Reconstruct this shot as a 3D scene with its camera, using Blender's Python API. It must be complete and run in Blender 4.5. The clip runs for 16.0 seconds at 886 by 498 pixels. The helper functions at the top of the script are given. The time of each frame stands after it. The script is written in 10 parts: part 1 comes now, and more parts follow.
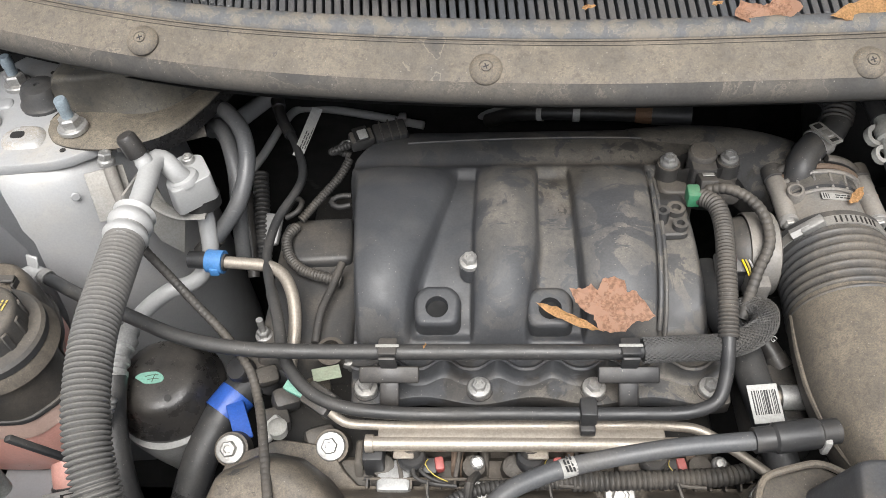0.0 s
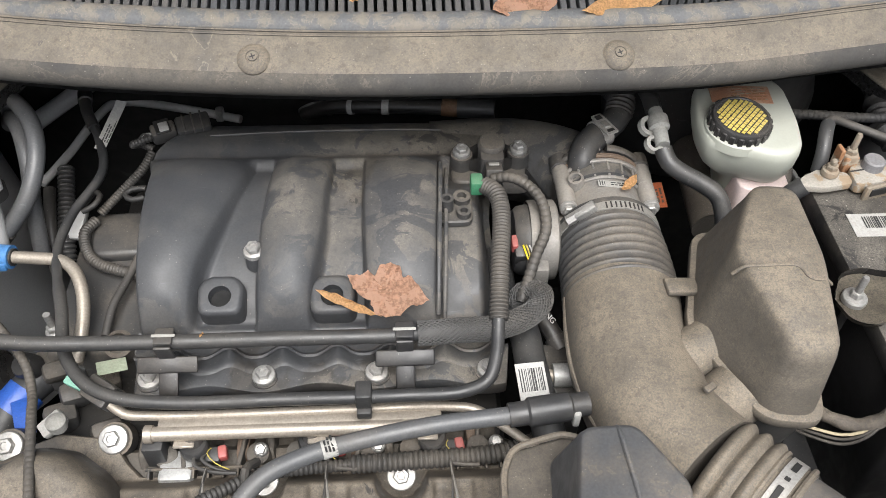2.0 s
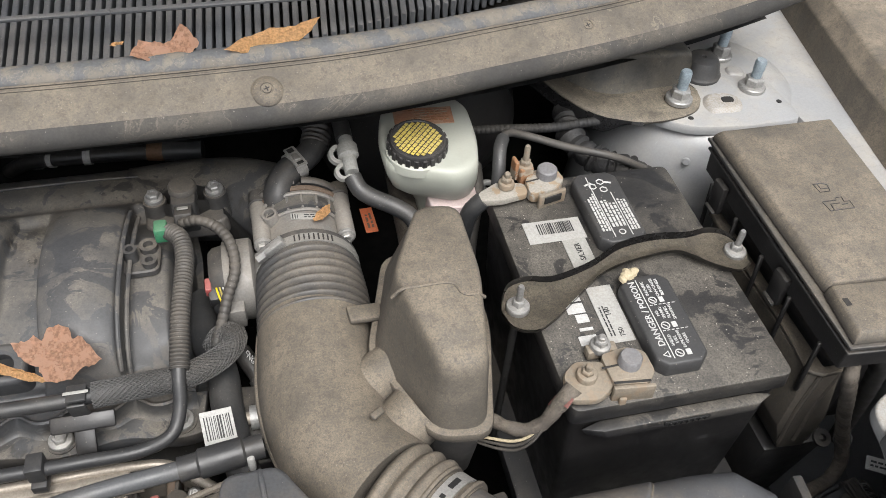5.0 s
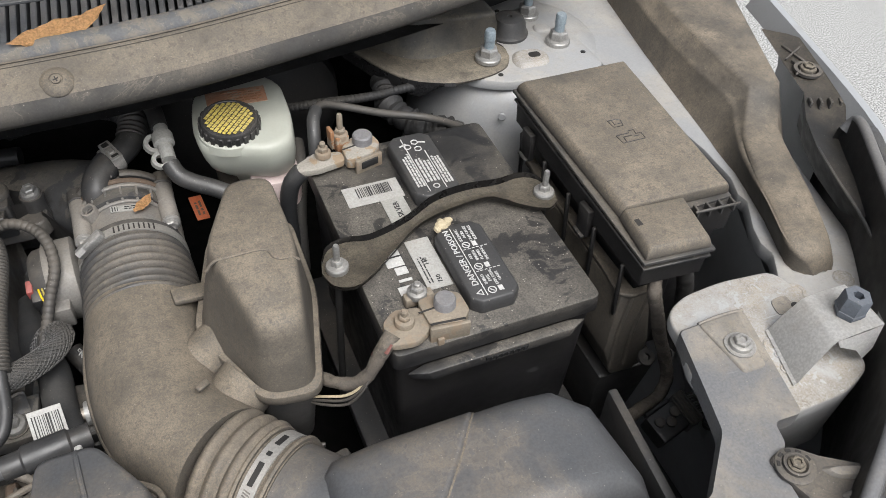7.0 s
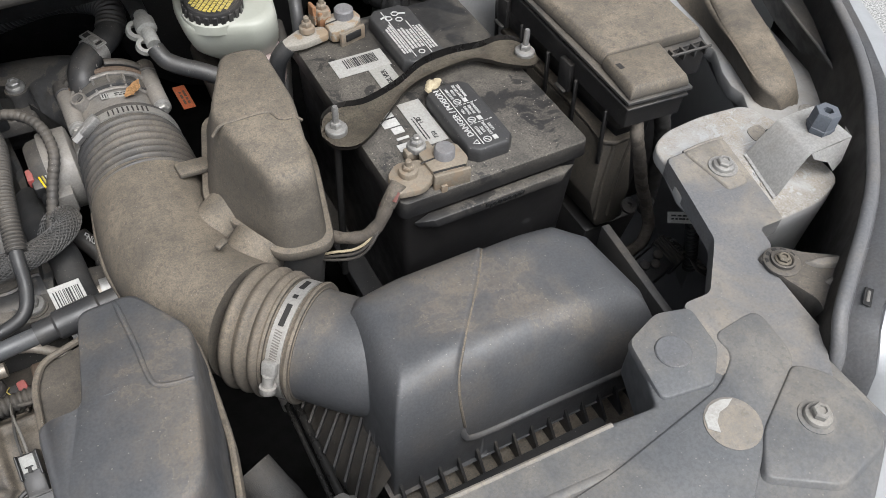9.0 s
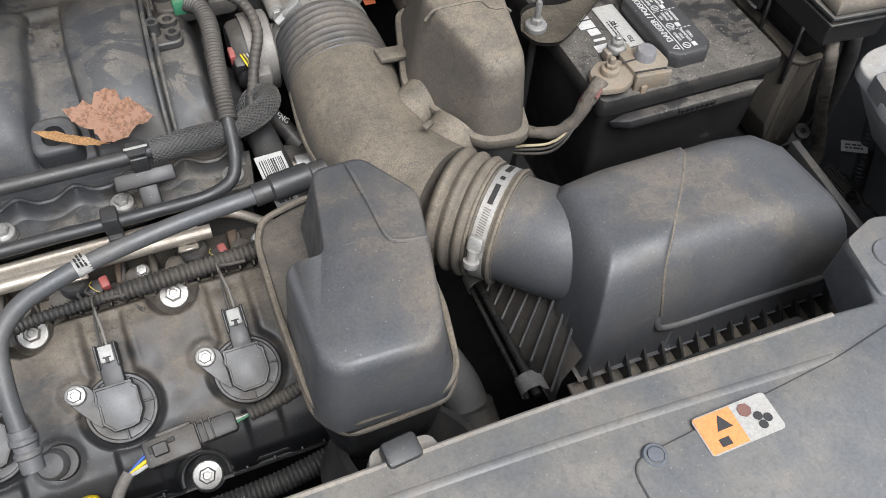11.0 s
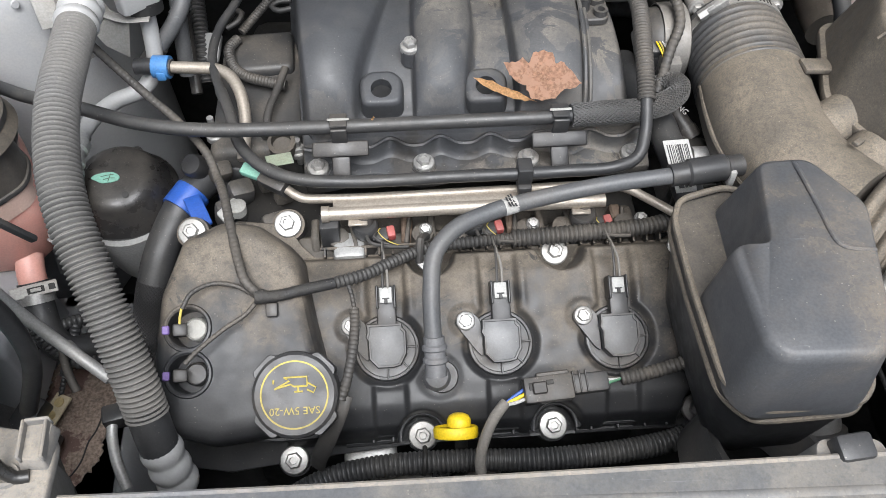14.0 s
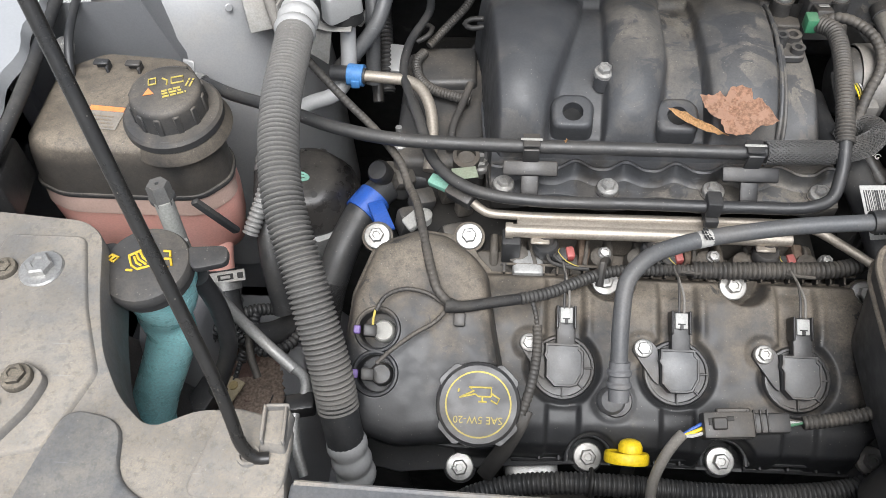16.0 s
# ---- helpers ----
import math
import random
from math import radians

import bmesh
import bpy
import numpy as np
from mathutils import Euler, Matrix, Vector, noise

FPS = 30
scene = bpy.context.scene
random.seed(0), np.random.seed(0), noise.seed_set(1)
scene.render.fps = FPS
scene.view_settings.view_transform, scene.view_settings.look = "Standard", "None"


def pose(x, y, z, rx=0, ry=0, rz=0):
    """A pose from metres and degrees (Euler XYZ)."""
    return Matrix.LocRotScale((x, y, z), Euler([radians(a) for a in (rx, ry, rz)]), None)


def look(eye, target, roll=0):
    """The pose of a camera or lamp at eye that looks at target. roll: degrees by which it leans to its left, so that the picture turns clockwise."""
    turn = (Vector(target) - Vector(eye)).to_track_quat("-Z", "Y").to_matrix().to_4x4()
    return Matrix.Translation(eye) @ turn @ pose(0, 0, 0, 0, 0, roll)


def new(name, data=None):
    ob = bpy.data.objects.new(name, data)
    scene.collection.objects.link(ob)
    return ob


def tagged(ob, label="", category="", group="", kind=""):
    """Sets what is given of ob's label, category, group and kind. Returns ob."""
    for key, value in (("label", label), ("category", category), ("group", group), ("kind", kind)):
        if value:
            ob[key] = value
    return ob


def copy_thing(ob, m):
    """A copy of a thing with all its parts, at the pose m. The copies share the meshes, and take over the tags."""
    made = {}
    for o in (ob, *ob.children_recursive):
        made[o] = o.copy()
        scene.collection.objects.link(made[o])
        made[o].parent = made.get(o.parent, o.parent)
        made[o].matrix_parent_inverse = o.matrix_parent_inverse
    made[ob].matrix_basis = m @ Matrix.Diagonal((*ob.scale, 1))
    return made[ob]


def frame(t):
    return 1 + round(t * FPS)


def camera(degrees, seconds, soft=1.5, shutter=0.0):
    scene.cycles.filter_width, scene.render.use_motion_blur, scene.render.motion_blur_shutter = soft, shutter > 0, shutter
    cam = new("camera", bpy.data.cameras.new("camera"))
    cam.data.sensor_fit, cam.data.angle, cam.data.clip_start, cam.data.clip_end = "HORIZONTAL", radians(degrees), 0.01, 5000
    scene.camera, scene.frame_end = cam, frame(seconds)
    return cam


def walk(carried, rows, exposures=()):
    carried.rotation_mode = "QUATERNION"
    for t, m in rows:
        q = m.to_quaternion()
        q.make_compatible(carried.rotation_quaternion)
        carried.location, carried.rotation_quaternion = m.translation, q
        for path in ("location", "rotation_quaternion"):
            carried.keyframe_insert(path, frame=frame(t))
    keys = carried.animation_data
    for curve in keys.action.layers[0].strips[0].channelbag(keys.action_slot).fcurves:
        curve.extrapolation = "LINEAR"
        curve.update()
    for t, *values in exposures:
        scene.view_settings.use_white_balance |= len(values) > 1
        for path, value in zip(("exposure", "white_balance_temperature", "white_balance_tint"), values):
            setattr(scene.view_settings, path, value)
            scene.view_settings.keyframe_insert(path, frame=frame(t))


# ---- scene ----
cam = camera(56.4, 16.0, soft=0.5)
METRES, EYE, TILT, LEAN, TURN = 0.92, 1.5, -48.0, 2.7, 1.8
ROWS = [
    (0.0, 0.0, 0.0, 0.0, 0.0, 0.0, -0.0),
    (0.5, 0.0266, -0.0097, -0.0073, -0.96, -0.03, 0.07),
    (1.0, 0.0591, -0.0207, -0.0135, -2.53, 0.0, 0.2),
    (1.5, 0.0944, -0.0251, -0.0163, -3.98, 0.14, 0.38),
    (2.0, 0.1308, -0.0217, -0.0154, -5.68, 0.14, 0.94),
    (2.5, 0.1682, -0.0195, -0.0124, -7.06, 0.04, 1.93),
    (3.0, 0.2012, -0.021, -0.0141, -8.59, 0.18, 3.09),
    (3.5, 0.2337, -0.0278, -0.014, -10.54, 0.14, 4.11),
    (4.0, 0.263, -0.0341, -0.0137, -11.39, 0.28, 5.04),
    (4.5, 0.2926, -0.0397, -0.0113, -12.93, 0.47, 6.14),
    (5.0, 0.3205, -0.0493, -0.0129, -14.03, 0.83, 7.35),
    (7.5, 0.3922, -0.0975, -0.0842, -21.97, -0.9, 16.1),
    (8.0, 0.3714, -0.0949, -0.0984, -23.4, -2.69, 17.42),
    (8.5, 0.3412, -0.0949, -0.1161, -24.32, -4.26, 18.16),
    (9.0, 0.3068, -0.1051, -0.1333, -24.47, -5.49, 18.44),
    (11.5, 0.1228, -0.074, -0.1556, -17.91, -7.02, 11.93),
    (12.0, 0.083, -0.0737, -0.1558, -14.9, -6.33, 9.68),
    (12.5, 0.0553, -0.0735, -0.1528, -11.66, -5.72, 7.92),
    (13.0, 0.0239, -0.068, -0.1532, -9.75, -5.33, 5.85),
    (13.5, -0.0114, -0.0713, -0.1523, -7.56, -4.79, 3.74),
    (14.0, -0.0348, -0.0692, -0.1526, -5.87, -4.77, 2.35),
    (14.5, -0.0612, -0.073, -0.1534, -3.98, -4.52, 0.79),
    (15.0, -0.0861, -0.0754, -0.1513, -2.25, -4.33, -0.72),
    (15.5, -0.1089, -0.0792, -0.1496, -0.83, -4.18, -1.85),
    (16.0, -0.1345, -0.0802, -0.1441, 0.3, -4.04, -2.31),
]
walk(cam, [(t, pose(0, 0, EYE, TILT, LEAN, TURN) @ pose(METRES * x, METRES * y, METRES * z, 90 + pitch, roll, yaw)) for t, x, y, z, yaw, pitch, roll in ROWS],
     exposures=[(0.0, 1.57, 6500, 10), (3.5, 1.63, 6500, 10), (5.0, 1.4, 6500, 10), (8.0, 1.20, 6380, 10), (11.5, 1.41, 6240, 10), (12.5, 1.51, 6230, 10), (14.0, 1.58, 6220, 10), (15.0, 1.50, 6250, 10), (16.0, 1.49, 6280, 10)])

# ---- world and light ----
world = bpy.data.worlds.new("sky")
scene.world = world
world.use_nodes = True
wn = world.node_tree.nodes
wl = world.node_tree.links
wn.clear()
sky = wn.new("ShaderNodeTexSky")
sky.sky_type = "NISHITA"
sky.sun_disc = False
sky.sun_elevation, sky.sun_rotation = radians(62), radians(188)
sky.air_density, sky.dust_density = 1.0, 3.0
haze = wn.new("ShaderNodeHueSaturation")
haze.inputs["Saturation"].default_value = 0.30
back = wn.new("ShaderNodeBackground")
back.inputs["Strength"].default_value = 0.07
wout = wn.new("ShaderNodeOutputWorld")
wl.new(sky.outputs[0], haze.inputs["Color"])
wl.new(haze.outputs[0], back.inputs["Color"])
wl.new(back.outputs[0], wout.inputs["Surface"])
sun = new("sun", bpy.data.lights.new("sun", "SUN"))
sun.data.energy, sun.data.angle, sun.data.color = 1.92, radians(44), (1.0, 0.985, 0.965)
sun.matrix_world = look((0.37, -0.84, 3.25), (0.2, 0.4, 0.9))


# ---- materials ----
def material(name, base, rough=0.5, metal=0.0, dust=0.0, grain=0.12, bump=0.10, scale=60.0, dust_colour=(0.225, 0.188, 0.143),
             cover=0.5, trans=0.0, second=None, patch=9.0, coat=0.0, side=0.1, flake=0.0, sand=0.45, scratch=0.3, drift=None, grit=0.32, tide=0.0):
    """Base colour with grain, fine relief and a film of dust that has settled on what faces up."""
    m = bpy.data.materials.new(name)
    m.use_nodes = True
    n, l = m.node_tree.nodes, m.node_tree.links
    b = n["Principled BSDF"]
    b.inputs["Metallic"].default_value = metal
    if trans:
        b.inputs["Subsurface Weight"].default_value = trans
        b.inputs["Subsurface Radius"].default_value = (0.02, 0.02, 0.02)
        b.inputs["Subsurface Scale"].default_value = 0.5
    if coat:
        b.inputs["Coat Weight"].default_value = coat
        b.inputs["Coat Roughness"].default_value = 0.12
    geo = n.new("ShaderNodeNewGeometry")

    def noise_at(s, detail=4.0, r=0.55, warp=0.0):
        t = n.new("ShaderNodeTexNoise")
        t.inputs["Scale"].default_value, t.inputs["Detail"].default_value, t.inputs["Roughness"].default_value = s, detail, r
        t.inputs["Distortion"].default_value = warp
        l.new(geo.outputs["Position"], t.inputs["Vector"])
        return t.outputs["Fac"]

    def mapped(sock, a, b0, c=0.0, d=1.0):
        r = n.new("ShaderNodeMapRange")
        r.interpolation_type = "SMOOTHSTEP"
        for i, v in enumerate((a, b0, c, d)):
            r.inputs[1 + i].default_value = v
        l.new(sock, r.inputs[0])
        return r.outputs[0]

    def times(a, b0, op="MULTIPLY"):
        r = n.new("ShaderNodeMath")
        r.operation = op
        for i, v in enumerate((a, b0)):
            if isinstance(v, float):
                r.inputs[i].default_value = v
            else:
                l.new(v, r.inputs[i])
        return r.outputs[0]

    def mixed(fac, a, b0):
        r = n.new("ShaderNodeMix")
        r.data_type = "RGBA"
        for sock, v in ((r.inputs[0], fac), (r.inputs[6], a), (r.inputs[7], b0)):
            if isinstance(v, tuple):
                sock.default_value = (*v, 1.0)
            elif isinstance(v, float):
                sock.default_value = v
            else:
                l.new(v, sock)
        return r.outputs[2]

    fine, broad = noise_at(scale * 8, 3.0), noise_at(patch, 10.0, 0.62, 0.4)
    dark = tuple(c * (1 - grain) for c in base)
    light = tuple(min(1.0, c * (1 + grain)) for c in base)
    colour = mixed(mapped(fine, 0.3, 0.7), dark, light)
    if second:
        colour = mixed(mapped(noise_at(patch, 8.0, 0.62), 0.52, 0.55), colour, second)
    rough_sock = mapped(noise_at(scale, 5.0), 0.3, 0.7, max(0.03, rough - 0.08), min(1.0, rough + 0.1))
    height = times(noise_at(scale * 9, 3.0), times(noise_at(38.0, 4.0), 0.45), "ADD")
    if dust:
        sep = n.new("ShaderNodeSeparateXYZ")
        l.new(geo.outputs["Normal"], sep.inputs[0])
        up = mapped(sep.outputs["Z"], -0.2, 0.85, side, 1.0)
        film = mapped(broad, cover - 0.12, cover + 0.10, 0.14, 1.0)
        clump = mapped(noise_at(60.0, 9.0, 0.7, 0.3), 0.38, 0.60, 0.72, 1.0)
        grains = noise_at(620.0, 5.0, 0.8)
        speck = mapped(grains, 0.32, 0.66, 1.0 - sand, 1.0)
        fac = times(times(times(up, film), times(clump, speck)), float(dust))
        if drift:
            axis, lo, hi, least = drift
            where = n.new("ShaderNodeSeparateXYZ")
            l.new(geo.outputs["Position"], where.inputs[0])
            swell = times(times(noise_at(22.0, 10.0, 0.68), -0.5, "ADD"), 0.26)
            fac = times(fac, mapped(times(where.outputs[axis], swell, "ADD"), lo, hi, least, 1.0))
        if flake:
            flaked = noise_at(patch * 5.0, 9.0, 0.62, 0.8)
            fac = times(fac, mapped(flaked, flake - 0.012, flake + 0.012, 0.25, 1.0))
        tone = mixed(mapped(noise_at(22.0, 5.0, 0.6), 0.32, 0.68), tuple(c * 0.80 for c in dust_colour), tuple(c * 1.16 for c in dust_colour))
        tone = mixed(mapped(noise_at(170.0, 8.0, 0.72), 0.50, 0.64, 0.0, 0.55), tone, tuple(c * 0.48 for c in dust_colour))
        colour = mixed(fac, colour, tone)
        if tide:
            rim = times(mapped(broad, cover - 0.010, cover - 0.003), mapped(broad, cover + 0.007, cover))
            colour = mixed(times(times(rim, up), float(tide)), colour, tuple(min(1.0, c * 1.5) for c in dust_colour))
        vor = n.new("ShaderNodeTexVoronoi")
        vor.inputs["Scale"].default_value = 520.0
        l.new(geo.outputs["Position"], vor.inputs["Vector"])
        pick = n.new("ShaderNodeSeparateXYZ")
        l.new(vor.outputs["Color"], pick.inputs[0])
        size = mapped(pick.outputs["Y"], 0.0, 1.0, 0.10, 0.34)
        dot = mapped(times(size, vor.outputs["Distance"], "SUBTRACT"), 0.0, 0.10)
        some = mapped(times(pick.outputs["X"], times(broad, 0.35), "ADD"), 1.065, 1.095)
        speckle = times(times(times(dot, some), up), float(grit))
        colour = mixed(speckle, colour, (0.36, 0.33, 0.28))
        add = n.new("ShaderNodeMix")
        l.new(fac, add.inputs[0])
        l.new(rough_sock, add.inputs[2])
        add.inputs[3].default_value = 0.85
        rough_sock = add.outputs[0]
        if metal:
            inv = n.new("ShaderNodeMath")
            inv.operation = "MULTIPLY_ADD"
            l.new(fac, inv.inputs[0])
            inv.inputs[1].default_value, inv.inputs[2].default_value = -metal, metal
            l.new(inv.outputs[0], b.inputs["Metallic"])
        height = times(height, times(times(fac, grains), 1.4), "ADD")
    if scratch:
        streak = n.new("ShaderNodeTexNoise")
        streak.inputs["Scale"].default_value, streak.inputs["Detail"].default_value = 1.0, 3.0
        stretch = n.new("ShaderNodeMapping")
        stretch.inputs["Rotation"].default_value = (0.3, 0.2, 0.7)
        stretch.inputs["Scale"].default_value = (30.0, 420.0, 60.0)
        l.new(geo.outputs["Position"], stretch.inputs["Vector"])
        l.new(stretch.outputs[0], streak.inputs["Vector"])
        nick = times(mapped(streak.outputs["Fac"], 0.70, 0.76), float(scratch))
        colour = mixed(nick, colour, tuple(min(1.0, c * 1.6 + 0.07) for c in base))
    l.new(colour, b.inputs["Base Color"])
    l.new(rough_sock, b.inputs["Roughness"])
    if bump:
        bm_node = n.new("ShaderNodeBump")
        bm_node.inputs["Strength"].default_value, bm_node.inputs["Distance"].default_value = bump, 0.0012
        l.new(height, bm_node.inputs["Height"])
        l.new(bm_node.outputs[0], b.inputs["Normal"])
    return m


M = {
    "plastic": material("black_plastic", (0.030, 0.031, 0.033), 0.42, dust=0.34, cover=0.52),
    "plastic_dusty": material("dusty_black_plastic", (0.038, 0.039, 0.041), 0.45, dust=0.58, cover=0.5, side=0.22, patch=7.0),
    "plastic_tan": material("heavily_dusted_plastic", (0.05, 0.049, 0.047), 0.55, dust=0.92, cover=0.35, side=0.36, patch=7.0, sand=0.60, bump=0.12, dust_colour=(0.226, 0.186, 0.137)),
    "plastic_clean": material("clean_black_plastic", (0.020, 0.020, 0.021), 0.4, dust=0.16, side=0.3),
    "lid": material("airbox_plastic", (0.068, 0.072, 0.079), 0.42, dust=0.66, cover=0.555, patch=8.0, side=0.3, tide=0.10, dust_colour=(0.215, 0.172, 0.122)),
    "cowl": material("cowl_plastic", (0.050, 0.048, 0.046), 0.65, dust=0.88, cover=0.36, side=0.35, dust_colour=(0.192, 0.161, 0.122), patch=7.0, flake=0.33, tide=0.35),
    "battery_top": material("battery_lid_plastic", grit=0.9, base=(0.014, 0.014, 0.015), rough=0.45, dust=0.85, cover=0.43, patch=5.0, dust_colour=(0.170, 0.152, 0.126), flake=0.43, sand=0.8),
    "manifold": material("manifold_plastic", (0.044, 0.046, 0.050), 0.52, dust=0.8, cover=0.46, patch=5.0, dust_colour=(0.19, 0.168, 0.138), flake=0.48, second=(0.026, 0.025, 0.025), side=0.12, drift=("X", -0.12, 0.10, 0.45)),
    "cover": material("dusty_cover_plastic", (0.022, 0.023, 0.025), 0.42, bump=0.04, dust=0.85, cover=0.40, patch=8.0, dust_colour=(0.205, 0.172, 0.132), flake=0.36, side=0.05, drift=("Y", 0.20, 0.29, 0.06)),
    "cowl_lip": material("matte_cowl_lip", (0.034, 0.033, 0.032), 0.78, dust=0.62, cover=0.50, side=0.3, patch=12.0, dust_colour=(0.17, 0.145, 0.112), tide=0.2),
    "bead_worn": material("chalky_rubber_bead", (0.085, 0.089, 0.094), 0.7, dust=0.6, cover=0.5, second=(0.115, 0.112, 0.105), patch=60.0, tide=0.3),
    "paint_apron": material("plain_silver_paint", (0.30, 0.305, 0.315), 0.45, 0.15, dust=0.25, cover=0.55, grain=0.03, bump=0.02, scratch=0.1),
    "paint_tower": material("stained_silver_paint", (0.315, 0.32, 0.325), 0.42, 0.15, dust=0.5, cover=0.52, grain=0.04, bump=0.03, patch=11.0, dust_colour=(0.40, 0.35, 0.275), sand=0.2, scratch=0.15, tide=0.08, coat=0.15),
    "zinc_blue": material("blue_zinc_stud", (0.30, 0.36, 0.40), 0.5, 0.5, dust=0.3),
    "slat": material("weathered_slat_plastic", (0.075, 0.079, 0.085), 0.55, dust=0.3),
    "rubber": material("black_rubber", (0.026, 0.027, 0.029), 0.42, dust=0.25, cover=0.52, dust_colour=(0.2, 0.18, 0.15)),
    "rubber_grey": material("grey_rubber", (0.084, 0.085, 0.086), 0.5, dust=0.3),
    "ac_hose": material("worn_grey_corrugated_hose", (0.125, 0.122, 0.117), 0.6, dust=0.4, cover=0.45, dust_colour=(0.21, 0.19, 0.16)),
    "loom": material("wire_loom", (0.036, 0.035, 0.034), 0.55, dust=0.36, cover=0.5),
    "braid": material("braided_sleeve", (0.06, 0.06, 0.06), 0.6, dust=0.25, scale=120.0, bump=0.5),
    "steel": material("zinc_steel", (0.376, 0.372, 0.360), 0.34, 0.7, dust=0.35, cover=0.5, sand=0.15),
    "rail": material("bare_steel_tube", (0.373, 0.332, 0.281), 0.46, 0.6, dust=0.35, cover=0.55),
    "alloy": material("cast_aluminium", (0.42, 0.42, 0.41), 0.45, 0.6, dust=0.3, bump=0.1, sand=0.15),
    "alloy_white": material("pale_aluminium", (0.37, 0.37, 0.365), 0.48, 0.1, dust=0.12, sand=0.1, bump=0.015, grain=0.04, scratch=0.1),
    "paint": material("silver_body_paint", (0.39, 0.40, 0.41), 0.38, 0.25, dust=0.3, cover=0.6, grain=0.03, bump=0.02, coat=0.3, scratch=0.1),
    "paint_dusty": material("dusty_silver_paint", (0.40, 0.403, 0.405), 0.45, 0.15, dust=0.95, cover=0.43, grain=0.04, dust_colour=(0.27, 0.228, 0.172), patch=16.0, flake=0.40, grit=0.5, sand=0.6),
    "panel": material("grey_trim_plastic", (0.10, 0.105, 0.112), 0.45, dust=0.66, cover=0.5, dust_colour=(0.26, 0.23, 0.185), bump=0.03, patch=8.0),
    "tank_white": material("milky_tank_plastic", (0.375, 0.385, 0.335), 0.42, dust=0.3, cover=0.55, trans=0.3, grain=0.02, bump=0.02, scratch=0.0, dust_colour=(0.36, 0.30, 0.24), patch=16.0, sand=0.1),
    "coolant": material("pink_coolant_tank", (0.70, 0.37, 0.31), 0.35, dust=0.15, trans=0.45, bump=0.02, grain=0.05),
    "washer": material("cyan_washer_neck", (0.44, 0.83, 0.85), 0.3, dust=0.08, cover=0.6, trans=0.55, bump=0.02),
    "blue": material("blue_plastic", (0.021, 0.086, 0.370), 0.4, dust=0.1),
    "lightblue": material("light_blue_plastic", (0.064, 0.205, 0.462), 0.4, dust=0.1),
    "red": material("red_plastic", (0.357, 0.080, 0.075), 0.45, dust=0.4),
    "green": material("green_plastic", (0.03, 0.17, 0.085), 0.45, dust=0.35),
    "mint": material("mint_label", (0.18, 0.42, 0.33), 0.6, dust=0.3),
    "yellow": material("yellow_plastic", (0.85, 0.6, 0.01), 0.4, dust=0.1),
    "yellow_ink": material("yellow_ink", (0.50, 0.40, 0.07), 0.6, dust=0.45, cover=0.45, bump=0),
    "yellow_print": material("bright_yellow_print", (0.66, 0.44, 0.03), 0.6, dust=0.2, bump=0),
    "white_ink": material("white_ink", (0.55, 0.55, 0.54), 0.6, dust=0.35, cover=0.45, bump=0),
    "black_ink": material("black_ink", (0.03, 0.03, 0.03), 0.6, bump=0),
    "paper": material("white_label", (0.40, 0.40, 0.385), 0.5, dust=0.4, cover=0.42, bump=0),
    "orange": material("orange_label", (0.75, 0.26, 0.08), 0.55, dust=0.25, bump=0),
    "purple": material("purple_plastic", (0.18, 0.12, 0.32), 0.45, dust=0.1),
    "lead": material("terminal_lead", (0.235, 0.20, 0.155), 0.6, 0.2, dust=0.5, cover=0.4, bump=0.35, second=(0.25, 0.195, 0.14), patch=60.0, flake=0.46),
    "zinc": material("dull_zinc_plate", (0.27, 0.265, 0.25), 0.5, 0.35, dust=0.4, cover=0.45, sand=0.2, patch=20.0),
    "bracket": material("dusty_black_steel", (0.026, 0.025, 0.024), 0.45, 0.1, dust=0.95, cover=0.38, patch=16.0, sand=0.6, side=0.2, dust_colour=(0.235, 0.20, 0.15)),
    "brace_steel": material("grimy_brace_steel", (0.050, 0.048, 0.045), 0.5, 0.1, dust=0.75, cover=0.44, patch=26.0, side=0.55, sand=0.5, dust_colour=(0.17, 0.148, 0.11), flake=0.40),
    "trim_black": material("dusted_black_trim", (0.046, 0.044, 0.041), 0.5, dust=0.85, cover=0.44, side=0.22, patch=6.0, sand=0.5, dust_colour=(0.275, 0.225, 0.165)),
    "rust_dark": material("brown_stained_joint", (0.12, 0.082, 0.058), 0.8, dust=0.4, bump=0.4),
    "rust_orange": material("orange_rust", (0.27, 0.135, 0.065), 0.85, dust=0.3, bump=0.5, second=(0.30, 0.25, 0.19), patch=90.0),
    "corroded": material("white_corrosion", (0.29, 0.27, 0.235), 0.7, dust=0.35, bump=0.5, second=(0.27, 0.20, 0.13), patch=75.0),
    "orange_faded": material("faded_orange_label", (0.40, 0.19, 0.11), 0.55, dust=0.35, cover=0.45, bump=0, second=(0.44, 0.25, 0.16), patch=60.0),
    "leaf": material("dry_leaf", (0.40, 0.225, 0.145), 0.7, grain=0.3, scale=40.0, bump=0.6, second=(0.47, 0.28, 0.19), patch=90.0),
    "leaf_tan": material("tan_dry_leaf", (0.5, 0.29, 0.13), 0.75, grain=0.25, bump=0.5),
    "mud": material("dried_mud", (0.215, 0.165, 0.132), 0.9, grain=0.35, bump=0.8, scale=40.0, second=(0.115, 0.072, 0.060), patch=24.0),
    # dark metal; also paints the shade in holes, slots and grille gaps
    "dark": material("dark_metal_and_gaps", (0.012, 0.012, 0.012), 0.6, dust=0.1),
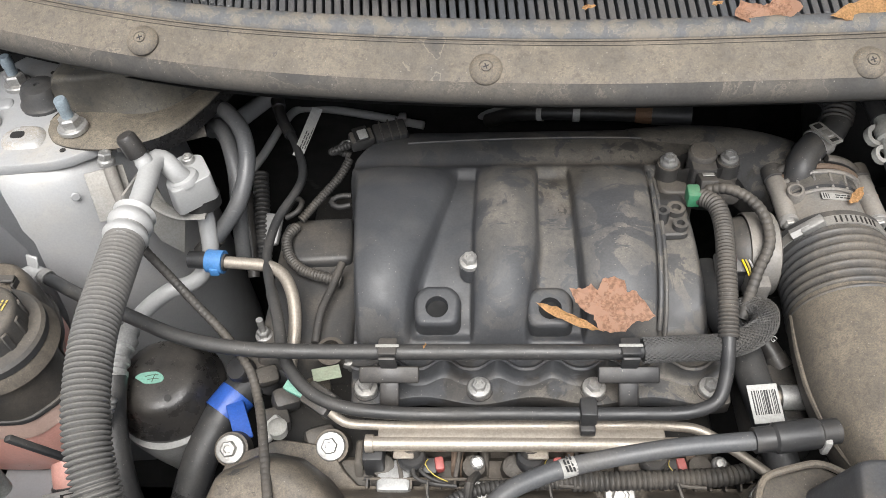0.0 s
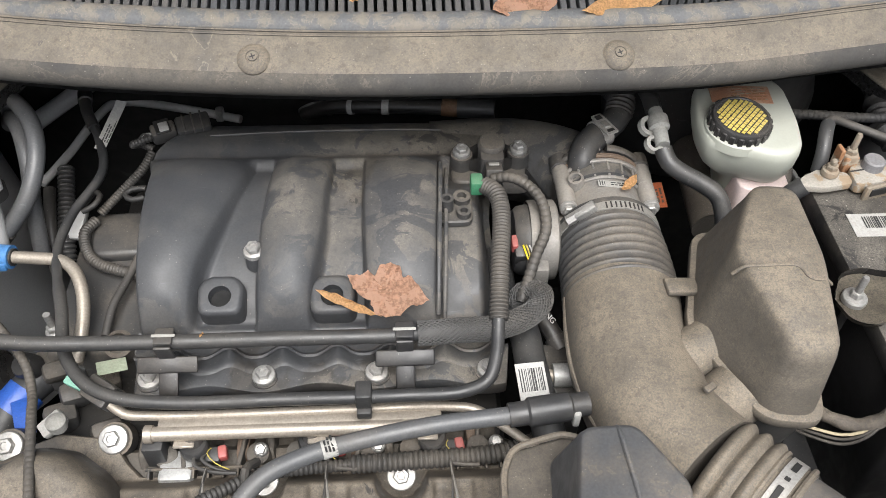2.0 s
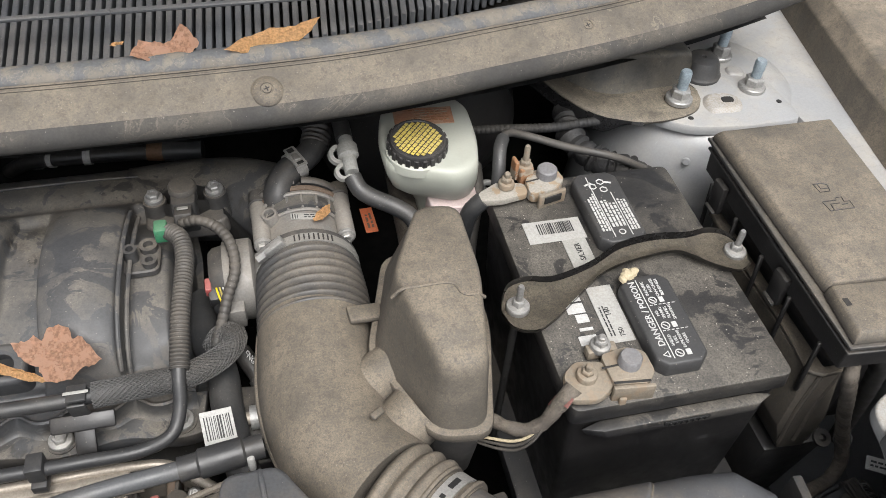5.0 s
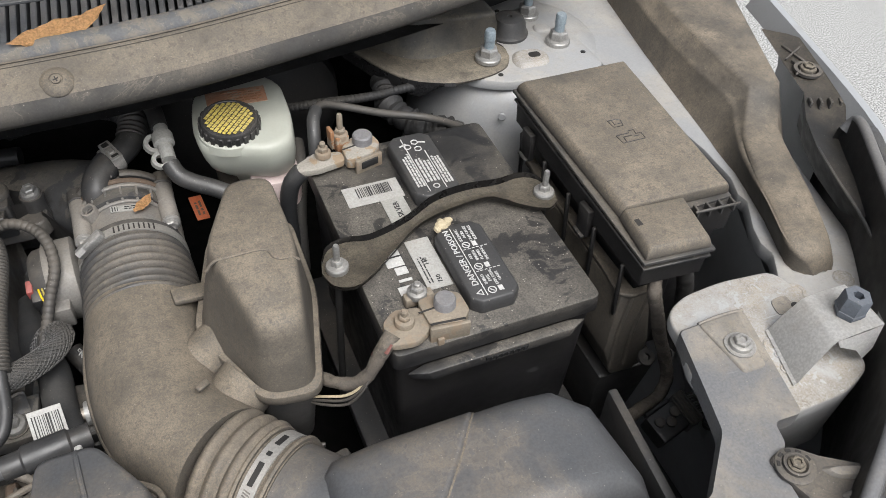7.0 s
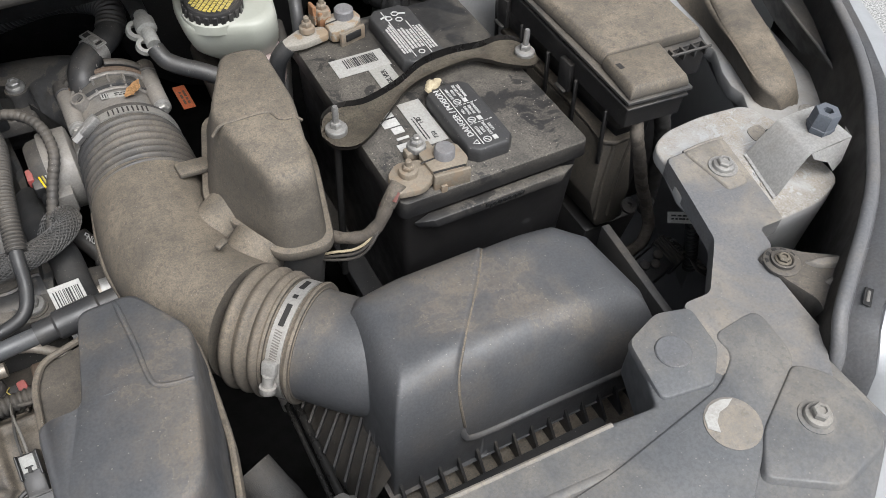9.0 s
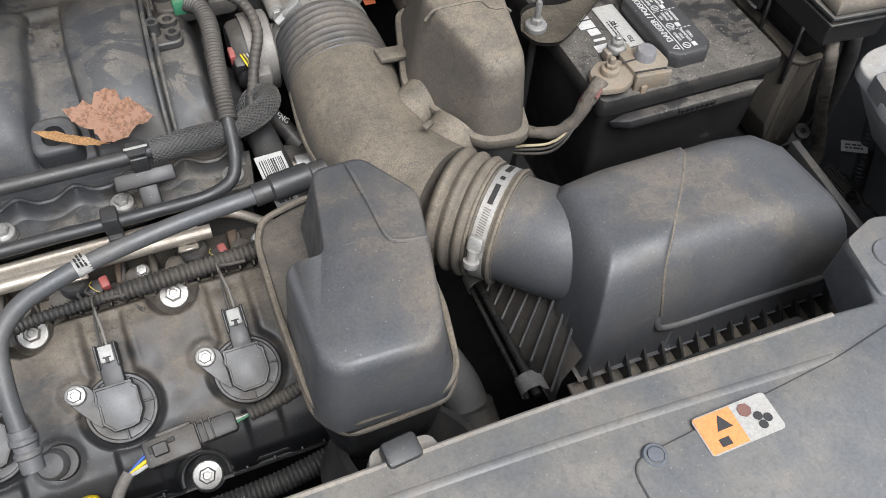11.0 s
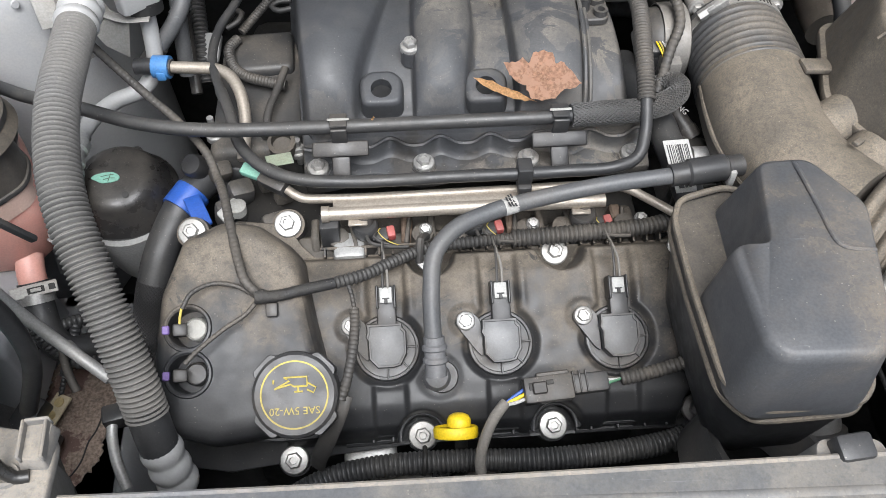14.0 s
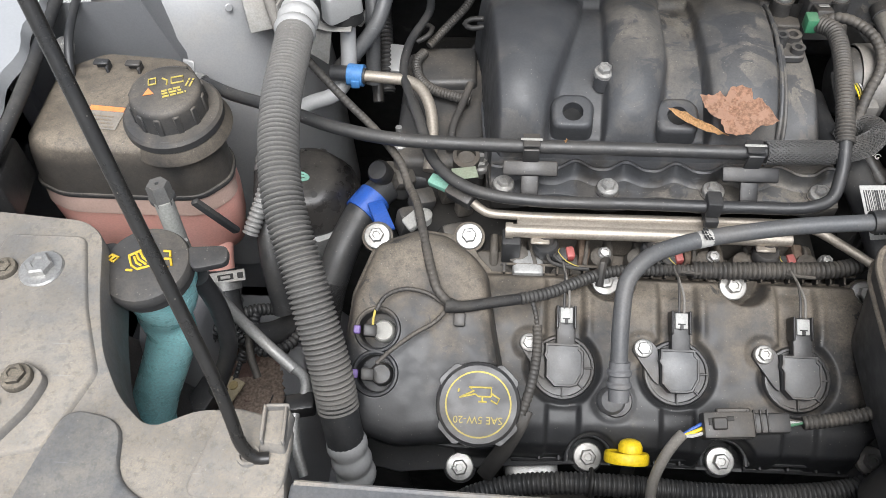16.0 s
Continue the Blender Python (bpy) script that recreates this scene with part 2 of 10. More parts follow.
    "cast": material("grimy_casting", (0.085, 0.078, 0.068), 0.6, 0.2, dust=0.6, bump=0.5, dust_colour=(0.17, 0.135, 0.10)),
    "asphalt": material("asphalt", (0.30, 0.30, 0.29), 0.9, grain=0.6, scale=22.0, bump=0.9),
    "tankgrey": material("pale_grey_plastic", (0.33, 0.33, 0.31), 0.5, dust=0.35),
    "plug_grey": material("mid_grey_plug", (0.34, 0.34, 0.325), 0.5, dust=0.4),
    "tape": material("crinkled_cloth_tape", (0.017, 0.017, 0.018), 0.62, dust=0.35, cover=0.5, bump=0.6, dust_colour=(0.13, 0.115, 0.09)),
    "grimy_cable": material("grime_coated_cable", (0.085, 0.075, 0.066), 0.7, dust=0.7, cover=0.42, side=0.4, bump=0.5, second=(0.03, 0.028, 0.027), patch=70.0),
    "tank_pink": material("fluid_tinted_plastic", (0.56, 0.46, 0.44), 0.4, dust=0.15, trans=0.2, bump=0.02, grain=0.06),
    "orange_red": material("orange_red_paper", (0.50, 0.125, 0.045), 0.55, dust=0.2, bump=0),
    "trim_dust": material("pale_dusted_trim", (0.15, 0.153, 0.157), 0.55, dust=0.95, cover=0.38, dust_colour=(0.275, 0.238, 0.188), side=0.3),
    "sheath": material("worn_grey_sheath", (0.17, 0.16, 0.145), 0.65, dust=0.3),
    "plastic_vent": material("vent_cap_plastic", grit=0.6, base=(0.04, 0.04, 0.041), rough=0.5, dust=0.3, cover=0.6),
    "wax": material("cream_sealant", (0.46, 0.39, 0.26), 0.7, dust=0.3, bump=0.5),
    "postlead": material("smooth_lead", (0.2, 0.2, 0.21), 0.55, 0.3, dust=0.3),
    "redworn": material("worn_red", (0.15, 0.045, 0.04), 0.6, dust=0.6),
    "greentape": material("dark_green_tape", (0.04, 0.085, 0.06), 0.6, dust=0.3),
    "rust": material("rusty_steel", (0.16, 0.09, 0.05), 0.8, 0.3, dust=0.2, bump=0.6),
    "bumper": material("grey_blue_rubber", (0.095, 0.108, 0.128), 0.5, dust=0.15),
    "sage": material("sage_label", (0.30, 0.36, 0.26), 0.6, dust=0.5),
    "mount": material("glossy_black_steel", (0.014, 0.014, 0.015), 0.22, dust=0.4, cover=0.5, dust_colour=(0.16, 0.14, 0.115)),
    "braid_dark": material("black_braid", (0.018, 0.018, 0.019), 0.5, dust=0.05, bump=0.6),
    "brass": material("dull_brass", (0.5, 0.4, 0.2), 0.5, 0.5, dust=0.4),
    "rodmat": material("satin_black_rod", (0.012, 0.012, 0.012), 0.3, 0.0, dust=0.05),
    # near black: the shade of deep gaps put into the colour
    "void": material("deep_shade_black", (0.006, 0.006, 0.006), 0.8),
    "band": material("bright_steel_band", (0.47, 0.46, 0.44), 0.36, 0.6, dust=0.6, cover=0.47),
    "seal_band": material("grey_rubber_band", (0.15, 0.154, 0.162), 0.5, dust=0.3, cover=0.5),
    "seal": material("satin_black_seal", (0.115, 0.118, 0.124), 0.5, dust=0.3, cover=0.5),
    "tank_air": material("empty_tank_plastic", (0.46, 0.33, 0.28), 0.35, dust=0.2, trans=0.3, bump=0.02, grain=0.05),
    "shroud": material("dusty_shroud_plastic", (0.026, 0.026, 0.027), 0.38, dust=0.9, cover=0.40, side=0.04, dust_colour=(0.235, 0.195, 0.147)),
    "line_grey": material("dull_aluminium_line", (0.30, 0.30, 0.295), 0.45, 0.4, dust=0.35),
    "hose_grey": material("dull_grey_hose", (0.078, 0.081, 0.085), 0.42, dust=0.2),
    "bare_silver": material("thin_silver_primer", (0.56, 0.555, 0.54), 0.5, 0.05, dust=0.4, cover=0.56, patch=18.0, sand=0.3, dust_colour=(0.34, 0.29, 0.22)),
    "trim_grey": material("plain_grey_trim", (0.18, 0.18, 0.175), 0.6, dust=0.4, cover=0.5),
    "battery_case": material("battery_case_plastic", (0.011, 0.011, 0.012), 0.40, dust=0.18, side=0.02, sand=0.6),
    "alloy_grime": material("grimy_aluminium", (0.23, 0.222, 0.21), 0.5, 0.5, dust=0.55, cover=0.42, patch=22.0, bump=0.1, sand=0.35),
    # assumed lining, kept dark so the bonnet bounces little light
    "liner_dark": material("dark_bonnet_liner", (0.03, 0.03, 0.03), 0.95, dust=0.1, bump=0.3),
    "tongue": material("grey_trim_with_dust", (0.135, 0.138, 0.145), 0.48, dust=0.9, cover=0.46, patch=11.0, dust_colour=(0.275, 0.238, 0.186), side=0.2),
}
M["manifold"].node_tree.nodes["Principled BSDF"].inputs["Specular IOR Level"].default_value = 0.55
M["cover"].node_tree.nodes["Principled BSDF"].inputs["Specular IOR Level"].default_value = 0.36


# ---- building blocks ----
PLACE = {}


def thing(name, label, category, at=(0, 0, 0), group="", kind=""):
    ob = new(name)
    ob.empty_display_size = 0.02
    ob.location = at
    PLACE[ob] = Matrix.Translation(at)
    return tagged(ob, label, category, group, kind)


def part(name, bm, mat, parent=None, label="", sharp=38):
    """One bmesh, in world coordinates, as one mesh object under a thing or a part."""
    bmesh.ops.recalc_face_normals(bm, faces=bm.faces)
    base = PLACE.get(parent, Matrix())
    bm.transform(base.inverted())
    limit = radians(sharp)
    for f in bm.faces:
        f.smooth = True
    for e in bm.edges:
        if len(e.link_faces) == 2 and e.calc_face_angle(0.0) > limit:
            e.smooth = False
    me = bpy.data.meshes.new(name)
    bm.to_mesh(me)
    bm.free()
    me.materials.append(M[mat] if isinstance(mat, str) else mat)
    ob = new(name, me)
    if parent is not None:
        ob.parent = parent
    PLACE[ob] = base
    return tagged(ob, label)


def solo(name, bm, mat, label, category, group="", kind="", sharp=38):
    """A thing that is one mesh."""
    return tagged(part(name, bm, mat, None, "", sharp), label, category, group, kind)


def spline(pts, step=0.006):
    """Points spaced along a smooth curve through pts."""
    p = [Vector(q[:3]) for q in pts]
    if len(p) == 2:
        p = [p[0], p[0].lerp(p[1], 0.5), p[1]]
    ext = [2 * p[0] - p[1], *p, 2 * p[-1] - p[-2]]
    out = []
    for i in range(1, len(ext) - 2):
        a, b, c, d = ext[i - 1:i + 3]
        t0 = 0.0
        t1 = t0 + max(1e-4, (b - a).length) ** 0.5
        t2 = t1 + max(1e-4, (c - b).length) ** 0.5
        t3 = t2 + max(1e-4, (d - c).length) ** 0.5
        n = max(2, round((c - b).length / step))
        for k in range(n):
            t = t1 + (t2 - t1) * k / n
            a1 = a.lerp(b, (t - t0) / (t1 - t0))
            a2 = b.lerp(c, (t - t1) / (t2 - t1))
            a3 = c.lerp(d, (t - t2) / (t3 - t2))
            b1 = a1.lerp(a2, (t - t0) / (t2 - t0))
            b2 = a2.lerp(a3, (t - t1) / (t3 - t1))
            out.append(b1.lerp(b2, (t - t1) / (t2 - t1)))
    out.append(p[-1])
    return out


def sweep(pts, r, seg=14, step=0.006, ribs=None, flat=1.0, bm=None, smooth=True, up=(0.13, 0.21, 1)):
    """A round (or flattened) tube along pts. r: a radius, or a function of the share of the way. ribs: (pitch, depth)."""
    bm = bm or bmesh.new()
    if ribs:
        step = min(step, ribs[0] / 8)
    line = spline(pts, step) if smooth else [Vector(p) for p in pts]
    total = sum((b - a).length for a, b in zip(line, line[1:])) or 1
    tangent = [(line[min(i + 1, len(line) - 1)] - line[max(i - 1, 0)]).normalized() for i in range(len(line))]
    side = tangent[0].cross(Vector(up)).normalized()
    rings, way = [], 0.0
    for i, (p, t) in enumerate(zip(line, tangent)):
        if i:
            way += (p - line[i - 1]).length
        side = (side - t * side.dot(t)).normalized()
        other = t.cross(side)
        rad = r(way / total) if callable(r) else r
        if ribs:
            ph = (way / ribs[0]) % 1.0
            rad += ribs[1] * (0.5 - 0.5 * math.cos(2 * math.pi * ph)) ** 0.45 - ribs[1]
        ring = []
        for k in range(seg):
            a = 2 * math.pi * k / seg
            ring.append(bm.verts.new(p + side * (math.cos(a) * rad) + other * (math.sin(a) * rad * flat)))
        rings.append(ring)
    for a, b in zip(rings, rings[1:]):
        for k in range(seg):
            bm.faces.new((a[k], a[(k + 1) % seg], b[(k + 1) % seg], b[k]))
    bm.faces.new(rings[0][::-1])
    bm.faces.new(rings[-1])
    return bm


def lathe(profile, seg=28, m=None, bm=None):
    """Turns (radius, height) pairs about z, then lays the shape by the matrix m."""
    bm = bm or bmesh.new()
    m = m or Matrix()
    rings = []
    for r, h in profile:
        if r < 1e-5:
            rings.append([bm.verts.new(m @ Vector((0, 0, h)))])
        else:
            rings.append([bm.verts.new(m @ Vector((r * math.cos(2 * math.pi * k / seg), r * math.sin(2 * math.pi * k / seg), h)))
                          for k in range(seg)])
    for a, b in zip(rings, rings[1:]):
        for k in range(seg):
            j = (k + 1) % seg
            if len(a) == 1 and len(b) > 1:
                bm.faces.new((a[0], b[k], b[j]))
            elif len(b) == 1 and len(a) > 1:
                bm.faces.new((a[k], a[j], b[0]))
            elif len(a) > 1:
                bm.faces.new((a[k], a[j], b[j], b[k]))
    closed = profile[0] == profile[-1]
    for ring, flip in ((rings[0], True), (rings[-1], False)):
        if len(ring) > 2 and not closed:
            bm.faces.new(ring[::-1] if flip else ring)
    return bm


def facing(at, normal=(0, 0, 1), spin=0.0):
    """A matrix at a place whose z axis points along normal."""
    q = Vector(normal).normalized().to_track_quat("Z", "Y").to_matrix().to_4x4()
    return Matrix.Translation(at) @ q @ pose(0, 0, 0, 0, 0, spin)


def round_edges(bm, size, seg=2, angle=20):
    edges = [e for e in bm.edges if len(e.link_faces) == 2 and e.calc_face_angle(0.0) > radians(angle)]
    if size > 0 and edges:
        bmesh.ops.bevel(bm, geom=edges, offset=size, segments=seg, affect="EDGES", profile=0.5, clamp_overlap=True)
    return bm


def box(size, m=None, bevel=0.002, seg=2, into=None):
    bm = bmesh.new()
    bmesh.ops.create_cube(bm, size=1.0, matrix=Matrix.Diagonal((*size, 1)))
    round_edges(bm, bevel, seg)
    bm.transform(m or Matrix())
    return merge(into, bm)


def merge(into, bm):
    if into is None:
        return bm
    me = bpy.data.meshes.new("join")
    bm.to_mesh(me)
    bm.free()
    into.from_mesh(me)
    bpy.data.meshes.remove(me)
    return into


def hull(layers, bevel=0.006, seg=3, m=None, into=None, angle=20):
    """Stacked outlines [(z, [(x, y), ...]), ...] of equal count, joined, closed and rounded."""
    bm = bmesh.new()
    rings = []
    for z, outline in layers:
        rings.append([bm.verts.new((p[0], p[1], z if len(p) == 2 else p[2])) for p in outline])
    for a, b in zip(rings, rings[1:]):
        n = len(a)
        for k in range(n):
            bm.faces.new((a[k], a[(k + 1) % n], b[(k + 1) % n], b[k]))
    bm.faces.new(rings[0][::-1])
    bm.faces.new(rings[-1])
    bmesh.ops.recalc_face_normals(bm, faces=bm.faces)
    round_edges(bm, bevel, seg, angle)
    bm.transform(m or Matrix())
    return merge(into, bm)


def soft_outline(pts, r=0.01, seg=4):
    """A closed outline with rounded corners."""
    out = []
    n = len(pts)
    for i in range(n):
        a, b, c = (Vector(pts[(i + k) % n][:2]) for k in (-1, 0, 1))
        u, w = (a - b), (c - b)
        d = min(r, u.length * 0.45, w.length * 0.45)
        p, q = b + u.normalized() * d, b + w.normalized() * d
        for k in range(seg + 1):
            t = k / seg
            out.append(tuple((p * (1 - t) ** 2 + b * 2 * t * (1 - t) + q * t * t)[:]))
    return out


def sheet(grid, bm=None, thick=0.0):
    """A surface from rows of points; with a thickness, closed."""
    bm = bm or bmesh.new()
    vs = [[bm.verts.new(p) for p in row] for row in grid]
    for a, b in zip(vs, vs[1:]):
        for k in range(len(a) - 1):
            bm.faces.new((a[k], a[k + 1], b[k + 1], b[k]))
    if thick:
        bmesh.ops.solidify(bm, geom=bm.faces[:], thickness=thick)
    return bm


def table(xs, x):
    """A smooth value at x from sorted pairs."""
    if x <= xs[0][0]:
        return xs[0][1]
    for (a, p), (b, q) in zip(xs, xs[1:]):
        if x <= b:
            t = (x - a) / (b - a)
            return p + (q - p) * t
    return xs[-1][1]


def ease(a, b, x):
    t = min(1.0, max(0.0, (x - a) / (b - a)))
    return t * t * (3 - 2 * t)


def bolt(parent, at, normal=(0, 0, 1), r=0.006, flange=0.0105, height=0.007, stud=0.0, mat="steel", name="bolt", spin=10.0):
    """A flanged hex head, with a stud end where one shows."""
    m = facing(at, normal, spin)
    bm = lathe([(0, -0.003), (flange, -0.003), (flange, 0.001), (flange * 0.93, 0.0022), (r * 1.12, 0.003)], 20, m)
    lathe([(r * 1.14, 0.002), (r * 1.16, height * 0.85), (r * 0.98, height), (r * 0.6, height + 0.0002), (r * 0.52, height - 0.0012), (0, height - 0.0012)], 6, m, bm)
    if stud:
        lathe([(r * 0.62, height - 0.002), (r * 0.62, stud * 0.92), (r * 0.45, stud), (0, stud)], 12, m, bm)
    return part(name, bm, mat, parent, sharp=30)


def ring(at, axis, r, width, thick, mat, parent, name="clamp", seg=32):
    bm = lathe([(r, -width / 2), (r + thick, -width / 2), (r + thick, width / 2), (r, width / 2), (r, -width / 2)], seg, facing(at, axis))
    return part(name, bm, mat, parent)


def ring_bm(at, axis, r, width, thick, seg=40):
    return lathe([(r, -width / 2), (r + thick * 0.8, -width / 2), (r + thick, 0), (r + thick * 0.8, width / 2), (r, width / 2), (r, -width / 2)], seg, facing(at, axis))


def hose(name, pts, r, mat, label, category="hose", ribs=None, group="", flat=1.0, seg=14, parent=None):
    bm = sweep(pts, r, seg, 0.006, ribs, flat)
    if parent is not None:
        return part(name, bm, mat, parent, label)
    return solo(name, bm, mat, label, category, group)


def letters(text, size, m, mat, parent, name="lettering", depth=0.0004, label=""):
    """Built-in font lettering as a mesh part."""
    cu = bpy.data.curves.new(name, "FONT")
    cu.body, cu.size, cu.extrude, cu.align_x, cu.align_y = text, size, depth, "CENTER", "CENTER"
    cu.resolution_u = 2
    tmp = bpy.data.objects.new("tmp", cu)
    scene.collection.objects.link(tmp)
    me = bpy.data.meshes.new_from_object(tmp)
    bpy.data.objects.remove(tmp)
    bpy.data.curves.remove(cu)
    bm = bmesh.new()
    bm.from_mesh(me)
    bpy.data.meshes.remove(me)
    bm.transform(m)
    return part(name, bm, mat, parent, label)


def braid(pts, r, mat, parent, strands=9, turns=55.0, label="", thread=0.0011):
    """A woven sleeve: crossing helical strands over a core tube."""
    bm = sweep(pts, r * 0.9, 14, 0.004)
    line = spline(pts, 0.0028)
    tangent = [(line[min(i + 1, len(line) - 1)] - line[max(i - 1, 0)]).normalized() for i in range(len(line))]
    side_v = tangent[0].cross(Vector((0.13, 0.21, 1))).normalized()
    frames, way = [], 0.0
    for i, (p, t) in enumerate(zip(line, tangent)):
        way += (p - line[i - 1]).length if i else 0.0
        side_v = (side_v - t * side_v.dot(t)).normalized()
        frames.append((p, side_v.copy(), t.cross(side_v), way))
    for sign in (-1, 1):
        for k in range(strands):
            path3 = []
            for i, (p, u, w, d) in enumerate(frames):
                a = sign * d * turns + 2 * math.pi * k / strands
                rad = r + 0.45 * thread * math.cos(i * 1.6 + k * math.pi) * sign
                path3.append(p + u * (math.cos(a) * rad) + w * (math.sin(a) * rad))
            sweep(path3, thread, 4, smooth=False, bm=bm)
    return tagged(part("braided_sleeve", bm, mat, parent), label, kind="stuff")


def bore(ob, bm, sharp=32):
    """Cuts a solid out of a part and keeps the result as plain mesh."""
    cutter = part("cutter", bm, "plastic", None)
    mod = ob.modifiers.new("bore", "BOOLEAN")
    mod.operation, mod.object, mod.solver = "DIFFERENCE", cutter, "EXACT"
    mod.use_self = True
    bpy.context.view_layer.update()
    me = bpy.data.meshes.new_from_object(ob.evaluated_get(bpy.context.evaluated_depsgraph_get()))
    ob.modifiers.clear()
    bpy.data.objects.remove(cutter)
    clean = bmesh.new()
    clean.from_mesh(me)
    for f in clean.faces:
        f.smooth = True
    for e in clean.edges:
        e.smooth = not (len(e.link_faces) == 2 and e.calc_face_angle(0.0) > radians(sharp))
    clean.to_mesh(me)
    clean.free()
    ob.data = me

# ---- the car's body round the engine bay ----
solo("ground", sheet([[(x, y, 0.0) for x in (-60, -4, -1, 2, 6, 60)] for y in (-60, -3, -1, 1, 4, 60)]), "asphalt",
     "pale grey worn asphalt parking ground under the car", "ground", kind="structure")

# lip edge of the cowl in plan: x, y
LIP = [(-0.60, 0.69), (-0.44, 0.628), (-0.28, 0.580), (-0.145, 0.557), (0.056, 0.541), (0.2, 0.540), (0.384, 0.546),
       (0.518, 0.566), (0.635, 0.586), (0.768, 0.618), (0.88, 0.655)]
LIPS = spline([(x, y, 0) for x, y in LIP], 0.02)


def cowl_strip(profile):
    """Carries a (back, up) profile along the cowl's curve."""
    rows = []
    for p in LIPS:
        rows.append([(p.x, p.y + b, 1.062 + u + 0.012 * ((p.x - 0.15) / 0.6) ** 2 * 0.6) for b, u in profile])
    return sheet(rows)


cowl = thing("windscreen_cowl", "dusty black plastic cowl trim with a rolled lip", "car trim", (0.15, 0.6, 1.06))
part("panel", cowl_strip([(0.005, 0.0285), (0.010, 0.0335), (0.0175, 0.0368), (0.026, 0.0418), (0.0345, 0.0465), (0.0365, 0.0468), (0.0375, 0.0452), (0.039, 0.0472),
                          (0.046, 0.050), (0.056, 0.050), (0.062, 0.046), (0.063, 0.030)]), "cowl", cowl, sharp=60)
part("lip", cowl_strip([(0.006, 0.0292), (0.002, 0.0265), (-0.0015, 0.0205), (-0.002, 0.0135), (0.001, 0.0085), (0.006, 0.0085), (0.012, 0.015)]),
     "cowl_lip", cowl, "black rolled rubber lip", sharp=60)
part("seal", cowl_strip([(0.0385, 0.0470), (0.0395, 0.0505), (0.044, 0.0545), (0.050, 0.0565), (0.0555, 0.0555), (0.060, 0.051)]), "bead_worn", cowl, "grey weathered rubber weatherstrip", sharp=60)
for back, up in ((0.0335, 0.0462), (0.0372, 0.0478)):
    part("crease", sweep([(p.x, p.y + back, 1.062 + up + 0.012 * ((p.x - 0.15) / 0.6) ** 2 * 0.6) for p in LIPS], 0.0011, 6), "cowl", cowl, "thin moulded crease")
for cx, cy in ((-0.296, 0.598), (-0.0015, 0.5575), (0.302, 0.556), (0.602, 0.604)):
    m = facing((cx, cy, (1.0982 if cx > -0.2 else 1.1025) + 0.012 * ((cx - 0.15) / 0.6) ** 2 * 0.6), (0, -0.50, 0.86))
    clip = part("clip", lathe([(0, -0.003), (0.0135, -0.003), (0.0137, -0.0008), (0.0120, 0.0014), (0.0078, 0.0036), (0.0056, 0.0044), (0.0050, 0.0036), (0.0042, 0.0036), (0.0038, 0.0048), (0, 0.0050)], 28, m), "plastic_tan", cowl)
    for turn in (20, 110):
        part("screw_slot", box((0.0048, 0.0010, 0.0008), m @ pose(0, 0, 0.0049, 0, 0, turn), 0), "dark", clip)

grille = thing("cowl_grille", "black plastic air intake grille with narrow parallel slats", "grille", (0.15, 0.7, 1.08))
bm = bmesh.new()
# dark sheet added below the slats, painting the shade between them
part("gap_shade", sheet([[(p.x, p.y + b, 1.062 + z) for b, z in ((0.06, -0.04), (0.26, -0.03))] for p in LIPS], thick=0.002), "dark", grille)
slat = None
k = 0
x = -0.56
while x < 0.84:
    y0 = table([(p.x, p.y) for p in LIPS], x)
    if slat is None:
        slat_bm = box((0.0062, 0.20, 0.022), Matrix.Translation((0, 0.1, 0)), 0.0012, 1)
        slat = part("slat", slat_bm, "slat", grille)
        ob = slat
    else:
        ob = new("slat", slat.data)
        ob.parent = grille
    ob.location = Vector((x, y0 + 0.063, 1.0905 + 0.006 * ((x - 0.15) / 0.6) ** 2))
    ob.rotation_euler = (radians(4), 0, radians(-18) * (x - 0.15))
    x += 0.0118
    k += 1
for bx, by in ((-0.28, 0.74), (0.02, 0.71), (0.32, 0.71), (0.6, 0.76)):
    part("crossbar", box((0.3, 0.006, 0.004), pose(bx, by, 1.094, 4, 0, 0), 0.001, 1), "slat", grille)

# inner aprons, firewall and floor of the bay
bonnet = thing("bonnet", "raised silver bonnet out of view, with a dark liner added to cut bounced light", "car body", (0.17, 0.78, 1.14), kind="structure")
part("skin", sheet([[(x, 0.78 - 0.95 * v * math.cos(radians(67)) + 0.05 * ((x - 0.17) / 0.7) ** 2 - 0.03 * math.sin(3.1 * v), 1.14 + 0.95 * v * math.sin(radians(67))) for v in (0, 0.2, 0.4, 0.6, 0.8, 1.0)] for x in (-0.55, -0.3, -0.05, 0.2, 0.45, 0.7, 0.9)], thick=0.004), "paint", bonnet)
# unseen dark liner, added to cut light bounced onto the cowl
part("liner", sheet([[(x, 0.765 - 0.95 * v * math.cos(radians(67)) + 0.05 * ((x - 0.17) / 0.7) ** 2 - 0.03 * math.sin(3.1 * v), 1.13 + 0.95 * v * math.sin(radians(67))) for v in (0.03, 0.3, 0.5, 0.7, 0.95)] for x in (-0.52, -0.2, 0.05, 0.3, 0.55, 0.87)], thick=0.004), "liner_dark", bonnet)
# undertray and firewall carry the bay's deep shade in their colour
solo("bay_floor", box((1.7, 0.9, 0.02), Matrix.Translation((0.18, 0.42, 0.46)), 0.004), "void", "undertray closing the engine bay below, deep shade put into its near-black colour", "undertray", kind="structure")
solo("firewall", box((1.7, 0.02, 0.7), Matrix.Translation((0.18, 0.83, 0.76)), 0.004), "void", "firewall behind the engine, deep shade put into its near-black colour", "firewall", kind="structure")


